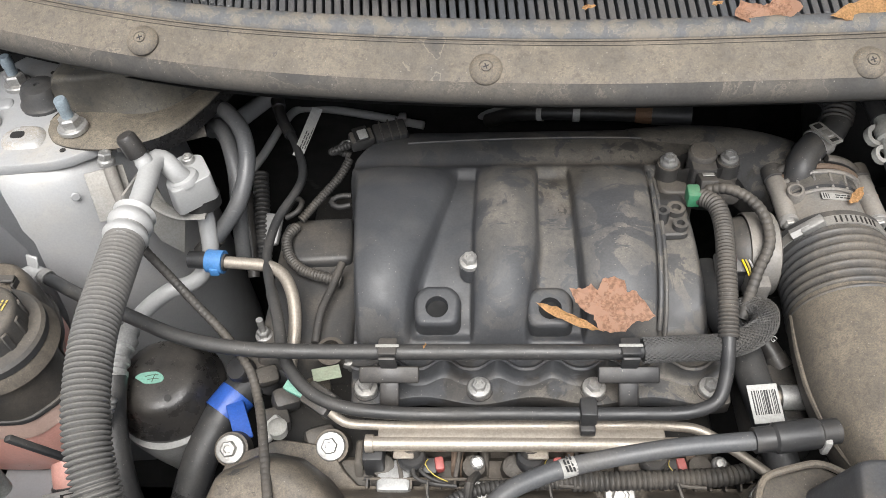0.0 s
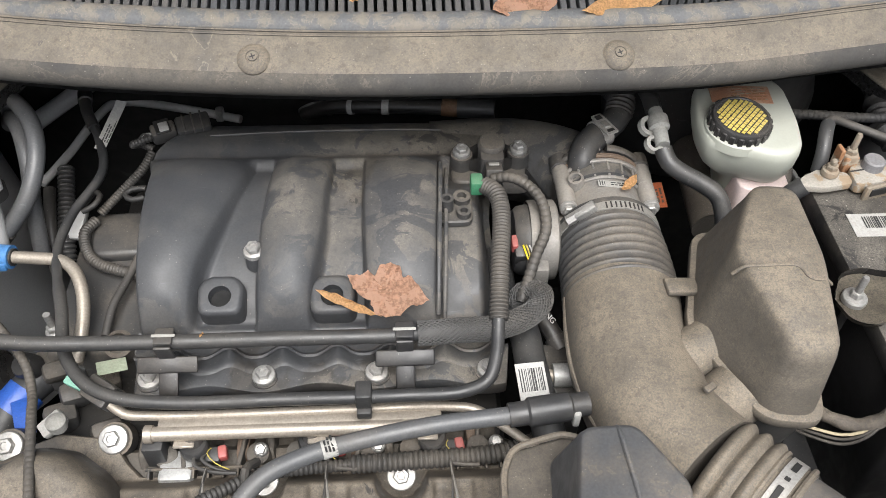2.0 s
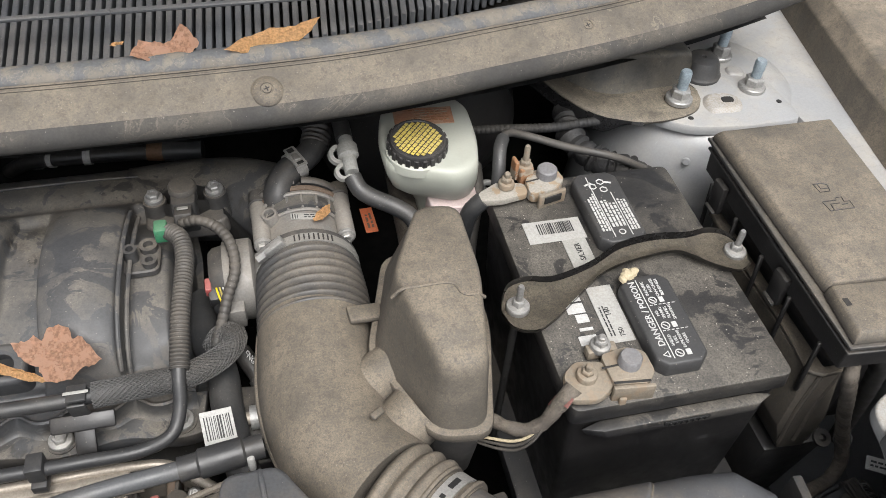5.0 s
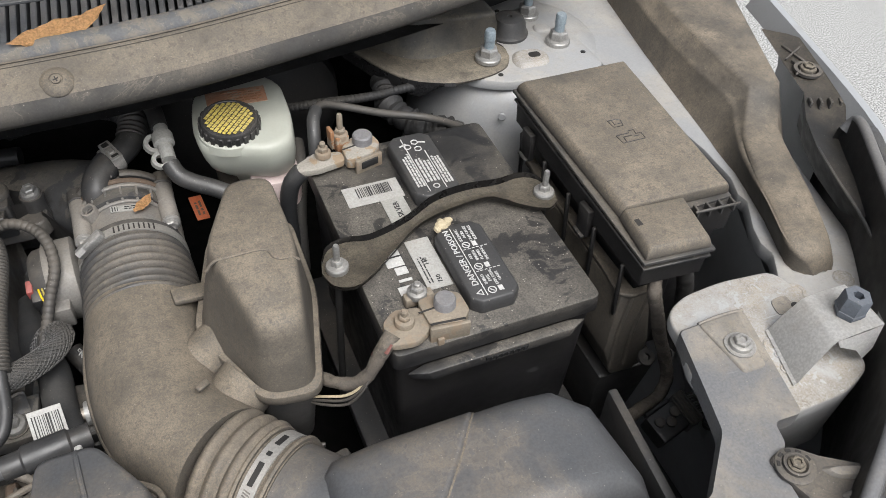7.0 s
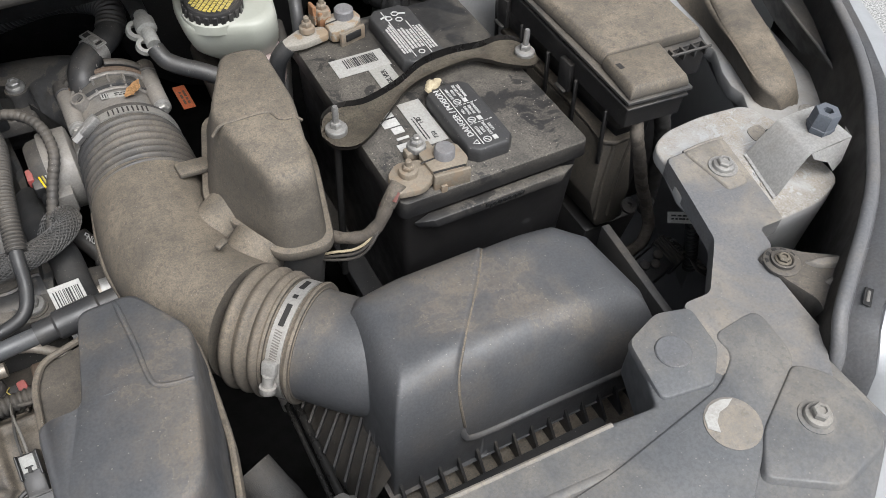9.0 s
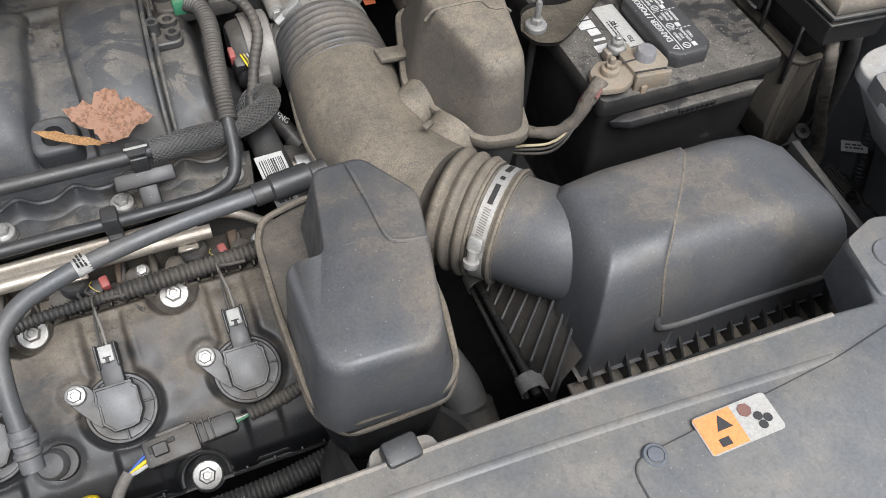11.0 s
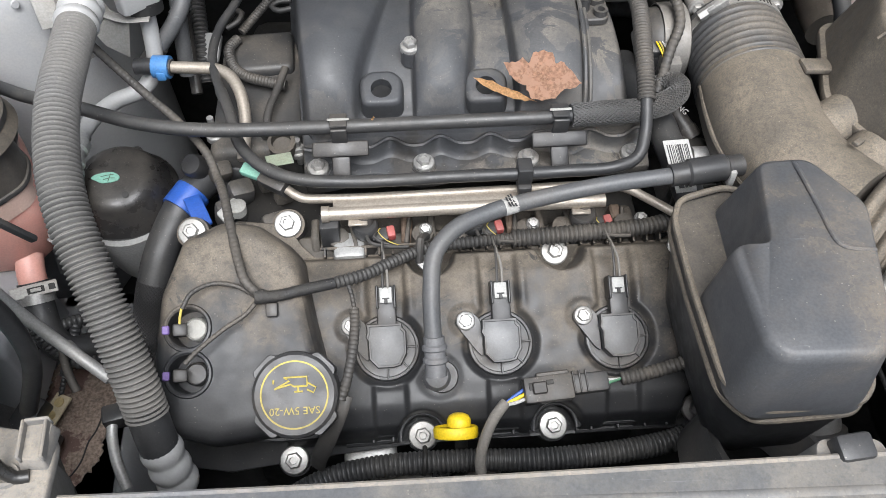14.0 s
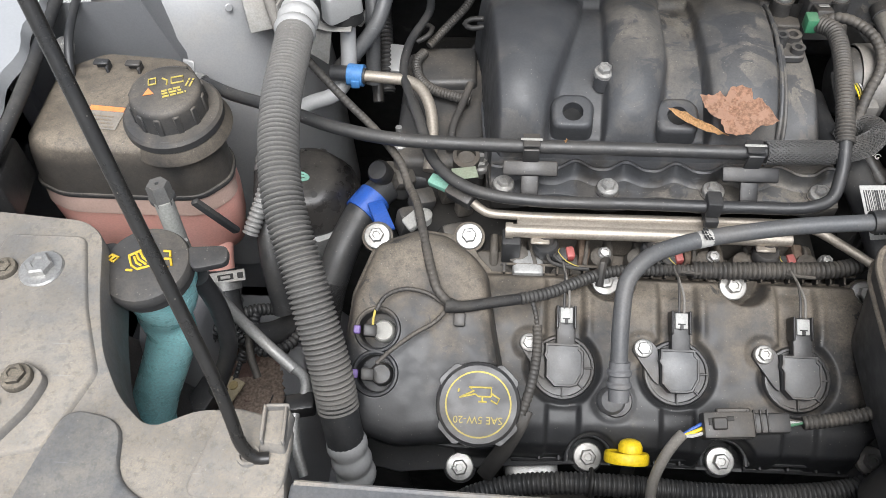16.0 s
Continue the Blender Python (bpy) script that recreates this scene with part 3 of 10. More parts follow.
def apron(name, x0, flip, label):
    rows = []
    for i in range(101):
        y = 0.02 + 0.8 * i / 100
        bulge = 0.05 * math.exp(-((y - 0.68) / 0.13) ** 2)
        row = []
        for j in range(14):
            z = 0.48 + (0.5 if flip > 0 else 0.46) * j / 13
            inner = (bulge if y > 0.5 or flip < 0 else 0.0) * ease(0.98, 0.9, z) * 1.4 + 0.02 * ease(0.8, 0.6, z)
            row.append((x0 + flip * inner - (0.16 * ease(0.535, 0.519, y) if flip > 0 else 0.0), y, z))
        rows.append(row)
    return solo(name, sheet(rows, thick=0.003), "paint_apron", label, "car body", kind="structure")


apron("inner_fender_left", -0.485, 1, "silver painted sheet steel inner fender with small holes")
apron("inner_fender_right", 0.93, -1, "silver painted sheet steel inner fender")


def strut_tower(sx, cx, cy, label):
    """A suspension tower: pressed cap, three studs, rubber plug, and the channel brace that runs back under the cowl."""
    def at(d, e):
        return (cx + sx * d, cy + e)

    t = thing("strut_tower", label, "strut tower", (cx, cy, 0.55), group="strut towers")
    part("tower", lathe([(0.15, 0.0), (0.142, 0.2), (0.126, 0.37), (0.112, 0.405), (0.098, 0.422), (0.075, 0.43), (0.045, 0.432), (0, 0.432)], 56, Matrix.Translation((cx + sx * 0.01, cy + 0.005, 0.55))), "paint_tower", t)
    plate = soft_outline([at(*q) for q in ((-0.088, -0.062), (-0.050, -0.088), (0.010, -0.096), (0.080, -0.094), (0.070, 0.069), (0.02, 0.13), (-0.05, 0.12), (-0.10, 0.03))], 0.016)
    part("top_plate", hull([(0.970, plate), (0.9818, [(cx + (x - cx) * 0.985, cy + (y - cy) * 0.985) for x, y in plate])], 0.0025, 2), "paint_tower", t)
    part("rubber_plug", lathe([(0.0235, 0.0), (0.0240, 0.004), (0.0215, 0.0075), (0.0195, 0.017), (0.0165, 0.0225), (0.009, 0.0242), (0.003, 0.0238), (0.0025, 0.0215), (0, 0.0215)], 32, Matrix.Translation((*at(-0.001, 0.004), 0.9815))), "plastic_dusty", t, "domed black rubber centre plug")
    for ax, ay in ((-0.051, -0.047), (0.047, -0.032), (0.039, 0.034)):
        px, py = at(ax, ay)
        bolt(t, (px, py, 0.985 if ax > 0 else 0.991), (0, 0, 1), 0.0092, 0.0148, 0.013, 0.0, "steel", "nut", 12)
        part("stud", lathe([(0.0058, 0.0), (0.0058, 0.022), (0.0064, 0.0225), (0.0064, 0.032), (0.0052, 0.0345), (0, 0.0345)], 16, Matrix.Translation((px, py, 0.985 if ax > 0 else 0.991))), "zinc_blue", t, "blue-zinc stud end")
    dish = soft_outline([at(*q) for q in ((-0.022, -0.070), (0.018, -0.072), (0.026, -0.050), (0.012, -0.034), (-0.014, -0.034), (-0.024, -0.050))], 0.012)
    part("pressing", hull([(0.981, dish), (0.9862, [(cx + (x - cx) * 0.80 + sx * 0.001, cy - 0.053 + (y - cy + 0.053) * 0.74) for x, y in dish])], 0.0022, 3), "paint_dusty", t, "raised dusty pressing")
    part("hole", hull([(0.9860, soft_outline([at(*q) for q in ((-0.002, -0.057), (0.012, -0.058), (0.013, -0.048), (-0.001, -0.047))], 0.005)), (0.9867, soft_outline([at(*q) for q in ((-0.002, -0.057), (0.012, -0.058), (0.013, -0.048), (-0.001, -0.047))], 0.005))], 0, 1), "dark", t)
    ridge = soft_outline([at(*q) for q in ((0.030, -0.006), (0.052, -0.010), (0.056, 0.008), (0.034, 0.014))], 0.010)
    part("pressing", hull([(0.981, ridge), (0.9845, [(cx + sx * 0.043 + (x - cx - sx * 0.043) * 0.78, cy + 0.002 + (y - cy - 0.002) * 0.78) for x, y in ridge])], 0.0015, 2), "paint_tower", t)
    for hx, hy in ((0.009, 0.056), (0.066, -0.060), (-0.046, -0.072)):
        part("hole", lathe([(0.0030, 0), (0.0030, 0.0008), (0, 0.0008)], 14, Matrix.Translation((*at(hx, hy), 0.9816))), "dark", t)
    for hx, hz in ((-0.55, 0.945), (0.15, 0.940)):
        part("rivet", lathe([(0.0046, 0), (0.0046, 0.001), (0.0036, 0.0018), (0, 0.0018)], 16, facing((cx + sx * (0.01 + 0.122 * math.sin(hx)), cy + 0.005 - 0.122 * math.cos(hx), hz), (sx * math.sin(hx), -math.cos(hx), 0.25))), "paint_tower", t)
    # channel brace: floor flange, tall rear wall with a rolled top, and a turned-down front edge
    front = spline([(*at(*q), 0.9835) for q in ((-0.024, -0.048), (-0.032, -0.060), (-0.052, -0.070), (-0.096, -0.074), (-0.124, -0.065), (-0.150, -0.050), (-0.174, -0.020), (-0.192, 0.014), (-0.21, 0.05))], 0.006)
    foot = spline([(*at(*q), 0.9835) for q in ((-0.022, -0.034), (-0.028, -0.021), (-0.052, -0.0205), (-0.080, -0.022), (-0.112, -0.025), (-0.134, -0.018), (-0.150, -0.004), (-0.166, 0.018), (-0.184, 0.05))], 0.006)
    crest = spline([(*at(*q), 1.0) for q in ((-0.026, -0.022), (-0.028, -0.017), (-0.055, -0.0165), (-0.084, -0.013), (-0.106, -0.008), (-0.128, -0.004), (-0.146, 0.010), (-0.162, 0.030), (-0.180, 0.06))], 0.006)
    n = 44
    rows, wall_rows, skirt = [], [], []
    for i in range(n):
        f, g, c = (q[round(i * (len(q) - 1) / (n - 1))] for q in (front, foot, crest))
        u = i / (n - 1)
        lift = Vector((0, 0, 0.010 * ease(0.45, 1.0, u)))
        tall = 0.040 * ease(0.02, 0.10, u) + 0.006 * u
        rows.append([f.lerp(g, 0.3) + lift * 0.6 + Vector((0, 0, -0.0005)), f + lift + Vector((0, 0, -0.0012)), f + lift + Vector((0, 0, 0.0008)), f.lerp(g, 0.10) + lift * 0.9 + Vector((0, 0, 0.0030)), f.lerp(g, 0.5) + lift * 0.5 + Vector((0, 0, 0.0032)), f.lerp(g, 0.9) + Vector((0, 0, 0.0032)), g + Vector((0, 0, 0.0042))])
        top = Vector((c.x, c.y, g.z + tall))
        base = g + Vector((0, 0, 0.0042))
        wall_rows.append([base, base.lerp(top, 0.10) + Vector((0, 0.001, 0)), base.lerp(top, 0.9), top + Vector((0, -0.0015, 0)), top + Vector((0, 0.0015, 0.003)), top + Vector((0, 0.006, 0.0032)), top + Vector((0, 0.03, 0.002)), top + Vector((0, 0.03, -0.002)), top + Vector((0, 0.003, -0.001)), base + Vector((0, 0.004, 0))])
        down = ease(0.38, 0.50, u)
        skirt.append([f + lift + Vector((0, 0, 0.0005)), f + lift + Vector((sx * 0.002, -0.002, -0.003 - 0.004 * down)), f + lift + Vector((sx * 0.002, -0.001, -0.003 - 0.016 * down))])
    brace = part("brace", sheet(rows), "bracket", t, "dusty black pressed steel brace", sharp=60)
    part("brace_wall", sheet(wall_rows), "brace_steel", brace, "grimy upright wall with a rolled top", sharp=70)
    part("brace_skirt", sheet(skirt[14:], thick=0.0), "mount", brace, "turned-down front edge", sharp=60)
    return t


strut_tower(1, 0.788, 0.672, "silver strut tower with three studs, rubber plug and dusty black brace")
strut_tower(-1, -0.462, 0.672, "silver strut tower top with zinc studs and black brace")

# radiator support trim along the front edge
support = thing("radiator_cover", "dusty dark grey plastic radiator cover panel along the front edge", "car trim", (0.15, -0.05, 0.98))
top = [(-0.236, 0.0375), (-0.12, 0.0350), (0.0, 0.0335), (0.20, 0.0325), (0.33, 0.0315), (0.41, 0.028), (0.52, 0.024), (0.556, 0.021), (0.575, 0.072), (0.600, 0.078), (0.634, 0.070), (0.66, 0.04), (0.688, 0.0),
       (0.69, -0.06), (0.60, -0.12), (0.3, -0.17), (0.0, -0.17), (-0.24, -0.12)]
part("panel", hull([(0.955, top), (0.995, top), (1.005, [(x * 0.994 + 0.001, y * 0.97 - 0.002) for x, y in top])], 0.003, 2), "panel", support)
part("edge_bead", sweep([(-0.232, 0.0335, 1.0035), (-0.12, 0.0312, 1.0035), (0.0, 0.0298, 1.0035), (0.20, 0.0288, 1.0035), (0.33, 0.0278, 1.0035), (0.41, 0.0243, 1.0035), (0.52, 0.0205, 1.0035)], 0.0022, 8), "tongue", support, "pale worn rear edge")
part("fascia", sheet([[(x, -0.17 - 0.10 * math.sin(a) + 0.35 * (x - 0.17) ** 2, 0.97 - 0.62 * (1 - math.cos(a)) - 0.02) for a in (0, 0.4, 0.8, 1.2, 1.57)] for x in (-0.6, -0.4, -0.2, 0, 0.2, 0.4, 0.6, 0.8, 0.95)]), "paint", support, "silver painted front bumper skin")

right_support = thing("headlamp_bracket", "dusty silver steel corner bracket beside the headlamp with bolts", "bracket", (0.76, 0.16, 0.95))
out = soft_outline([(0.708, 0.20), (0.712, 0.226), (0.735, 0.238), (0.775, 0.241), (0.826, 0.236), (0.838, 0.19), (0.834, 0.126), (0.80, 0.113), (0.757, 0.112), (0.72, 0.115), (0.695, 0.165)], 0.012)
part("plate", hull([(0.90, [(0.805 + (x - 0.77) * 0.55, 0.170 + (y - 0.17) * 0.80) for x, y in out]), (0.979, [(0.775 + (x - 0.77) * 0.97, 0.17 + (y - 0.17) * 0.97) for x, y in out]), (0.986, out), (0.998, out)], 0.005, 3), "paint_dusty", right_support)

# left corner
left_support = thing("corner_support", "dusty silver painted radiator support corner with a bolted plate", "bracket", (-0.45, 0.1, 0.95))
out = [(-0.236, 0.03), (-0.256, 0.078), (-0.30, 0.08), (-0.33, 0.064), (-0.355, 0.085), (-0.376, 0.117), (-0.392, 0.16), (-0.408, 0.216), (-0.425, 0.229), (-0.55, 0.24), (-0.62, 0.1), (-0.60, -0.05), (-0.24, -0.12)]
part("plate", hull([(0.94, soft_outline(out, 0.012)), (1.003, soft_outline(out, 0.012))], 0.004, 2), "trim_dust", left_support)
bolt(left_support, (-0.440, 0.180, 1.006), (0, 0, 1), 0.0085, 0.016, 0.009, 0, "steel")

# ---- engine ----
block = thing("engine_block", "grimy aluminium and black engine block below the covers", "engine", (0.0, 0.45, 0.5))
part("block", box((0.42, 0.5, 0.3), pose(0.0, 0.47, 0.66, 0, 0, 0), 0.02), "dark", block)
part("head_casting", box((0.42, 0.10, 0.10), pose(0.005, 0.335, 0.757, 28, 0, 0), 0.01), "cast", block, "grimy cylinder head casting")

part("front_casting", box((0.050, 0.040, 0.05), pose(-0.0750, 0.1760, 0.70, 12, 0, 4), 0.008, 3), "alloy", block, "pale front casting")
part("front_casting", box((0.15, 0.05, 0.05), pose(-0.0260, 0.1620, 0.665, 6, 0, -3), 0.008, 3), "alloy_grime", block, "grey pump casting")
bolt(block, (-0.0060, 0.1570, 0.694), (0, -0.2, 1), 0.0075, 0.0125, 0.008, 0, "mount")

# intake manifold: three broad raised runners that bow over from the plenum to the flange
PROFILE = [(0.418, 0.872), (0.426, 0.888), (0.434, 0.908), (0.446, 0.926), (0.465, 0.940), (0.49, 0.949), (0.525, 0.953), (0.56, 0.951), (0.59, 0.945), (0.615, 0.936),
           (0.628, 0.927), (0.636, 0.923), (0.655, 0.925), (0.68, 0.922), (0.70, 0.912), (0.712, 0.895), (0.716, 0.86)]
PLINE = spline([(0, y, z) for y, z in PROFILE], 0.0035)


def edge(x, centre, w=0.005):
    return ease(centre - w, centre + w, x)


def manifold_surface():
    rows = []
    for i in range(331):
        across = -0.162 + 0.374 * i / 330
        row = []
        for p in PLINE:
            y, z = p.y, p.z
            s = min(1.0, max(0.0, (y - 0.43) / 0.19))        # 0 at the foot, 1 at the plenum
            a = table([(0, -0.073), (0.25, -0.064), (0.5, -0.049), (0.75, -0.037), (1, -0.031)], s)
            b = table([(0, -0.016), (0.5, -0.015), (1, -0.013)], s)
            c = table([(0, 0.033), (0.4, 0.046), (0.7, 0.047), (1, 0.050)], s)
            d = table([(0, 0.084), (0.5, 0.080), (1, 0.079)], s)
            e = table([(0, 0.147), (0.5, 0.152), (1, 0.157)], s)
            left = table([(0.43, -0.126), (0.525, -0.134), (0.594, -0.140), (0.612, -0.144), (0.628, -0.150), (0.645, -0.149), (0.662, -0.140), (0.678, -0.127), (0.70, -0.100), (0.716, -0.078)], y)
            x = max(across, left - 0.003)
            groove = edge(x, a, 0.0055) * (1 - edge(x, b, 0.0024)) + edge(x, c, 0.0045) * (1 - edge(x, d, 0.0022))
            live = ease(0.425, 0.445, y) * (1 - ease(0.612, 0.628, y))
            crown = table([(a, -0.0166), (b, -0.0151), (c, -0.0151), (d, -0.0086)], x)
            for lo, hi, rise in ((left, a, 0.023), (b, c, 0.021), (d, e, 0.012)):
                if lo < x < hi:
                    crown = rise * (math.sqrt(1.0 - (2.0 * (x - lo) / (hi - lo) - 1.0) ** 2) - 0.72)
            drop = live * ((0.030 - 0.016 * s) * groove + 0.017 * edge(x, e, 0.004) - crown * (1 - groove))
            fall = max(0.0, (left + 0.012 - x) / 0.012)
            drop += 0.09 * min(1.0, fall ** 2.2)
            fallr = max(0.0, (x - 0.186) / 0.02)
            drop += 0.09 * min(1.0, fallr ** 2.2) * (1 - ease(0.60, 0.64, y))
            row.append((x, y, max(0.845, z - drop)))
        rows.append(row)
    return sheet(rows)


manifold = thing("intake_manifold", "dusty black moulded plastic intake manifold with broad bowed runners", "intake manifold", (0.03, 0.5, 0.85))
part("runner_casting", manifold_surface(), "manifold", manifold, sharp=55)
bm = sweep([(0.15, 0.672, 0.880), (0.215, 0.672, 0.882), (0.265, 0.66, 0.885), (0.30, 0.63, 0.893), (0.317, 0.595, 0.90), (0.318, 0.57, 0.902)], lambda s: 0.044 + 0.004 * s, 28)
part("plenum_pipe", bm, "manifold", manifold, "curved black inlet pipe")
fl = []
for i in range(61):
    x = -0.124 + 0.332 * i / 60
    fl.append((x, 0.388 - 0.004 * math.cos((x + 0.111) / 0.1007 * 2 * math.pi)))
flange_outline = fl + [(0.214, 0.43), (-0.128, 0.43)]
part("flange", hull([(0.852, flange_outline), (0.868, flange_outline)], 0.002, 2), "manifold", manifold, "scalloped lower flange")
# scalloped shelf at the foot of the runners, with a rolled lip and recessed floor
def scallop(x, y0, deep):
    return y0 + deep * (abs(math.cos((x + 0.0415) / 0.0485 * math.pi)) ** 3 - 0.35)


xs = [-0.124 + 0.330 * i / 132 for i in range(133)]
shelf_rows = []
for x in xs:
    yl, yf = scallop(x, 0.4145, 0.011), scallop(x, 0.4105, 0.008)
    shelf_rows.append([(x, yf - 0.0045, 0.8685), (x, yf - 0.001, 0.8705), (x, yf, 0.8745), (x, yl - 0.0012, 0.8825), (x, yl - 0.0022, 0.8850), (x, yl - 0.0005, 0.8866), (x, yl + 0.0018, 0.8858), (x, yl + 0.0028, 0.8838), (x, 0.430, 0.8842), (x, 0.4375, 0.8885)])
part("scalloped_shelf", sheet(shelf_rows), "manifold", manifold, "wavy moulded shelf", sharp=50)
for i in range(4):
    bx = -0.111 + 0.101 * i
    part("boss", lathe([(0.013, 0), (0.012, 0.006), (0, 0.006)], 20, Matrix.Translation((bx, 0.399, 0.863))), "manifold", manifold)
    bolt(manifold, (bx, 0.399, 0.872), (0, -0.1, 1), 0.0058, 0.0105, 0.008, 0.0)
bolt(manifold, (-0.0175, 0.487, 0.941), (0, -0.12, 1), 0.0058, 0.0098, 0.009)
part("boss", lathe([(0.0095, 0), (0.0085, 0.016), (0, 0.016)], 20, facing((-0.0175, 0.487, 0.924), (0, -0.12, 1))), "manifold", manifold)
for hx, hy in ((-0.047, 0.449), (0.053, 0.447)):
    em = facing((hx, hy + 0.002, 0.9185), (0, -0.30, 1))
    pad = soft_outline([(-0.019, -0.016), (0.019, -0.016), (0.021, 0.012), (0.012, 0.022), (-0.012, 0.022), (-0.021, 0.012)], 0.009)
    eye = part("mount_eye", hull([(-0.03, [(x * 1.12, y * 1.1) for x, y in pad]), (0.0, pad), (0.0035, [(x * 0.86, y * 0.84) for x, y in pad])], 0.0025, 3, em), "manifold", manifold, "open mounting eye")
    bore(eye, lathe([(0, -0.02), (0.0088, -0.02), (0.0105, 0.01), (0, 0.01)], 28, em @ Matrix.Translation((0, 0.001, 0))))
    # raised near-black disc paints the shade inside the eye
    part("eye_shade", lathe([(0.0098, -0.008), (0.0098, -0.006), (0, -0.006)], 20, em @ Matrix.Translation((0, 0.001, 0))), "void", manifold)
for k in (-1, 1):
    run = []
    for q in PLINE:
        if 0.434 < q.y < 0.612:
            sh = min(1.0, max(0.0, (q.y - 0.43) / 0.19))
            run.append((table([(0, 0.147), (0.5, 0.152), (1, 0.157)], sh) + 0.0035 + 0.003 * k, q.y, q.z - (0.0035 if k < 0 else 0.0125)))
    part("seam_rib", sweep(run[::3], 0.0022, 8), "manifold", manifold, "moulded seam")
part("seam_ridge", sweep([(-0.085, 0.668, 0.9255), (-0.02, 0.672, 0.9252), (0.05, 0.674, 0.9248), (0.12, 0.674, 0.9245), (0.16, 0.672, 0.9245)], 0.0013, 6), "manifold", manifold, "thin moulded seam")
# valve cover of the front bank, leaning forward
COVER = Matrix.Translation((0, 0.325, 0.817)) @ pose(0, 0, 0, 28, 0, 0)


def cv(u, v, n):
    return COVER @ Vector((u, v, n))


CN = (COVER.to_3x3() @ Vector((0, 0, 1))).normalized()
cover = thing("valve_cover", "dusty black plastic engine valve cover", "valve cover", (0.0, 0.25, 0.76))
low = [(-0.118, 0.006), (0.226, 0.006), (0.232, -0.05), (0.232, -0.150), (0.226, -0.166), (0.10, -0.172), (-0.02, -0.172), (-0.10, -0.178), (-0.20, -0.188), (-0.245, -0.180), (-0.262, -0.10), (-0.255, -0.02),
       (-0.236, 0.030), (-0.19, 0.046), (-0.145, 0.040), (-0.130, 0.018)]
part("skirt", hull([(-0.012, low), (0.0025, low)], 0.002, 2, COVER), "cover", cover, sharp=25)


def pocket(d, r, w):
    """1 inside a rounded recess of radius r, falling off over w."""
    return 1.0 - ease(r - w, r + w, d)


def cover_height(u, v):
    """The moulded top: crowned, with a lip all round and a sunk field round each coil."""
    front, rear, side_d = v + 0.172, 0.006 - v, min(0.232 - u, u + 0.150)
    n = 0.0035 + 0.034 * ease(0.001, 0.010, rear) * ease(0.0005, 0.009, side_d) * (0.35 * ease(0.001, 0.008, front) + 0.65 * ease(0.003, 0.020, front))
    n += 0.0095 * ease(0.004, 0.030, rear) * ease(0.006, 0.040, front)
    sunk = 0.0
    for cu in (-0.053, 0.0485, 0.154):
        du, dv = u - cu, v + 0.0855
        sunk = max(sunk, 0.0070 * pocket(math.hypot(du, dv), 0.0325, 0.0040))
        sunk = max(sunk, 0.003 * pocket(math.hypot(u - cu + 0.0305, v + 0.0645), 0.0135, 0.004))
        sunk = max(sunk, 0.007 * (1 - ease(0.0135, 0.0195, abs(du - 0.0015))) * ease(-0.075, -0.060, v) * (1 - ease(-0.012, 0.002, v)))
        sunk = max(sunk, 0.0045 * (1 - ease(0.012, 0.017, abs(du - 0.001))) * (1 - ease(-0.125, -0.110, v)))
        n += 0.0012 * (1 - ease(0.0, 0.005, abs(abs(du - 0.0015) - 0.022))) * ease(-0.060, -0.045, v) * ease(0.002, 0.012, rear)
    sunk = max(sunk, 0.0015 * pocket(math.hypot(u + 0.0075, v + 0.113), 0.019, 0.004))
    for bu, bv in ((0.111, 0.0), (-0.010, 0.0), (0.096, -0.163), (-0.025, -0.165), (0.231, -0.156), (0.233, -0.003)):
        sunk = max(sunk, 0.05 * pocket(math.hypot(u - bu, v - bv), 0.0205, 0.004))
    return max(0.0025, n - sunk)


NU, NV = 232, 118
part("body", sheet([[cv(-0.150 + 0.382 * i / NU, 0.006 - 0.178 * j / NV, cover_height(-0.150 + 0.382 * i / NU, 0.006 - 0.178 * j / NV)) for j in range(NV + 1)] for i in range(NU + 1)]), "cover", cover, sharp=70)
# raised timing-side dome
dome = [(-0.122, -0.004), (-0.135, 0.012), (-0.16, 0.030), (-0.19, 0.035), (-0.225, 0.020), (-0.245, -0.03), (-0.252, -0.09), (-0.243, -0.150), (-0.20, -0.163), (-0.15, -0.158), (-0.110, -0.150), (-0.100, -0.115), (-0.112, -0.06)]
DC = (-0.175, -0.075)


def shrunk(k):
    return [(DC[0] + (u - DC[0]) * k, DC[1] + (v - DC[1]) * k) for u, v in dome]


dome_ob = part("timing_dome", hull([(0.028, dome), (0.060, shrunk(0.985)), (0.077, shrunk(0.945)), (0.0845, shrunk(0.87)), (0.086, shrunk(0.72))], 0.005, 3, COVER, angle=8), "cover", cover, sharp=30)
cut = bmesh.new()
for v in (-0.061, -0.099):
    lathe([(0, -0.022), (0.0162, -0.022), (0.0162, 0.03), (0, 0.03)], 36, COVER @ Matrix.Translation((-0.217, v, 0.0835)), cut)
bore(dome_ob, cut)
for v in (-0.061, -0.099):
    m = COVER @ Matrix.Translation((-0.217, v, 0.0835))
    part("plug_tube", lathe([(0.0155, -0.020), (0.0205, -0.012), (0.0205, 0.0025), (0.0195, 0.0042), (0.0178, 0.0045), (0.0165, 0.0035), (0.0158, -0.0002), (0.0155, -0.020)], 36, m), "cover", cover, "round sensor well")
for u in (-0.07, -0.052, 0.01, 0.035, 0.058, 0.13, 0.155, 0.18, 0.2):
    part("rib", box((0.0025, 0.012, 0.016), COVER @ pose(u, -0.163, 0.006), 0.0005, 1), "cover", cover)
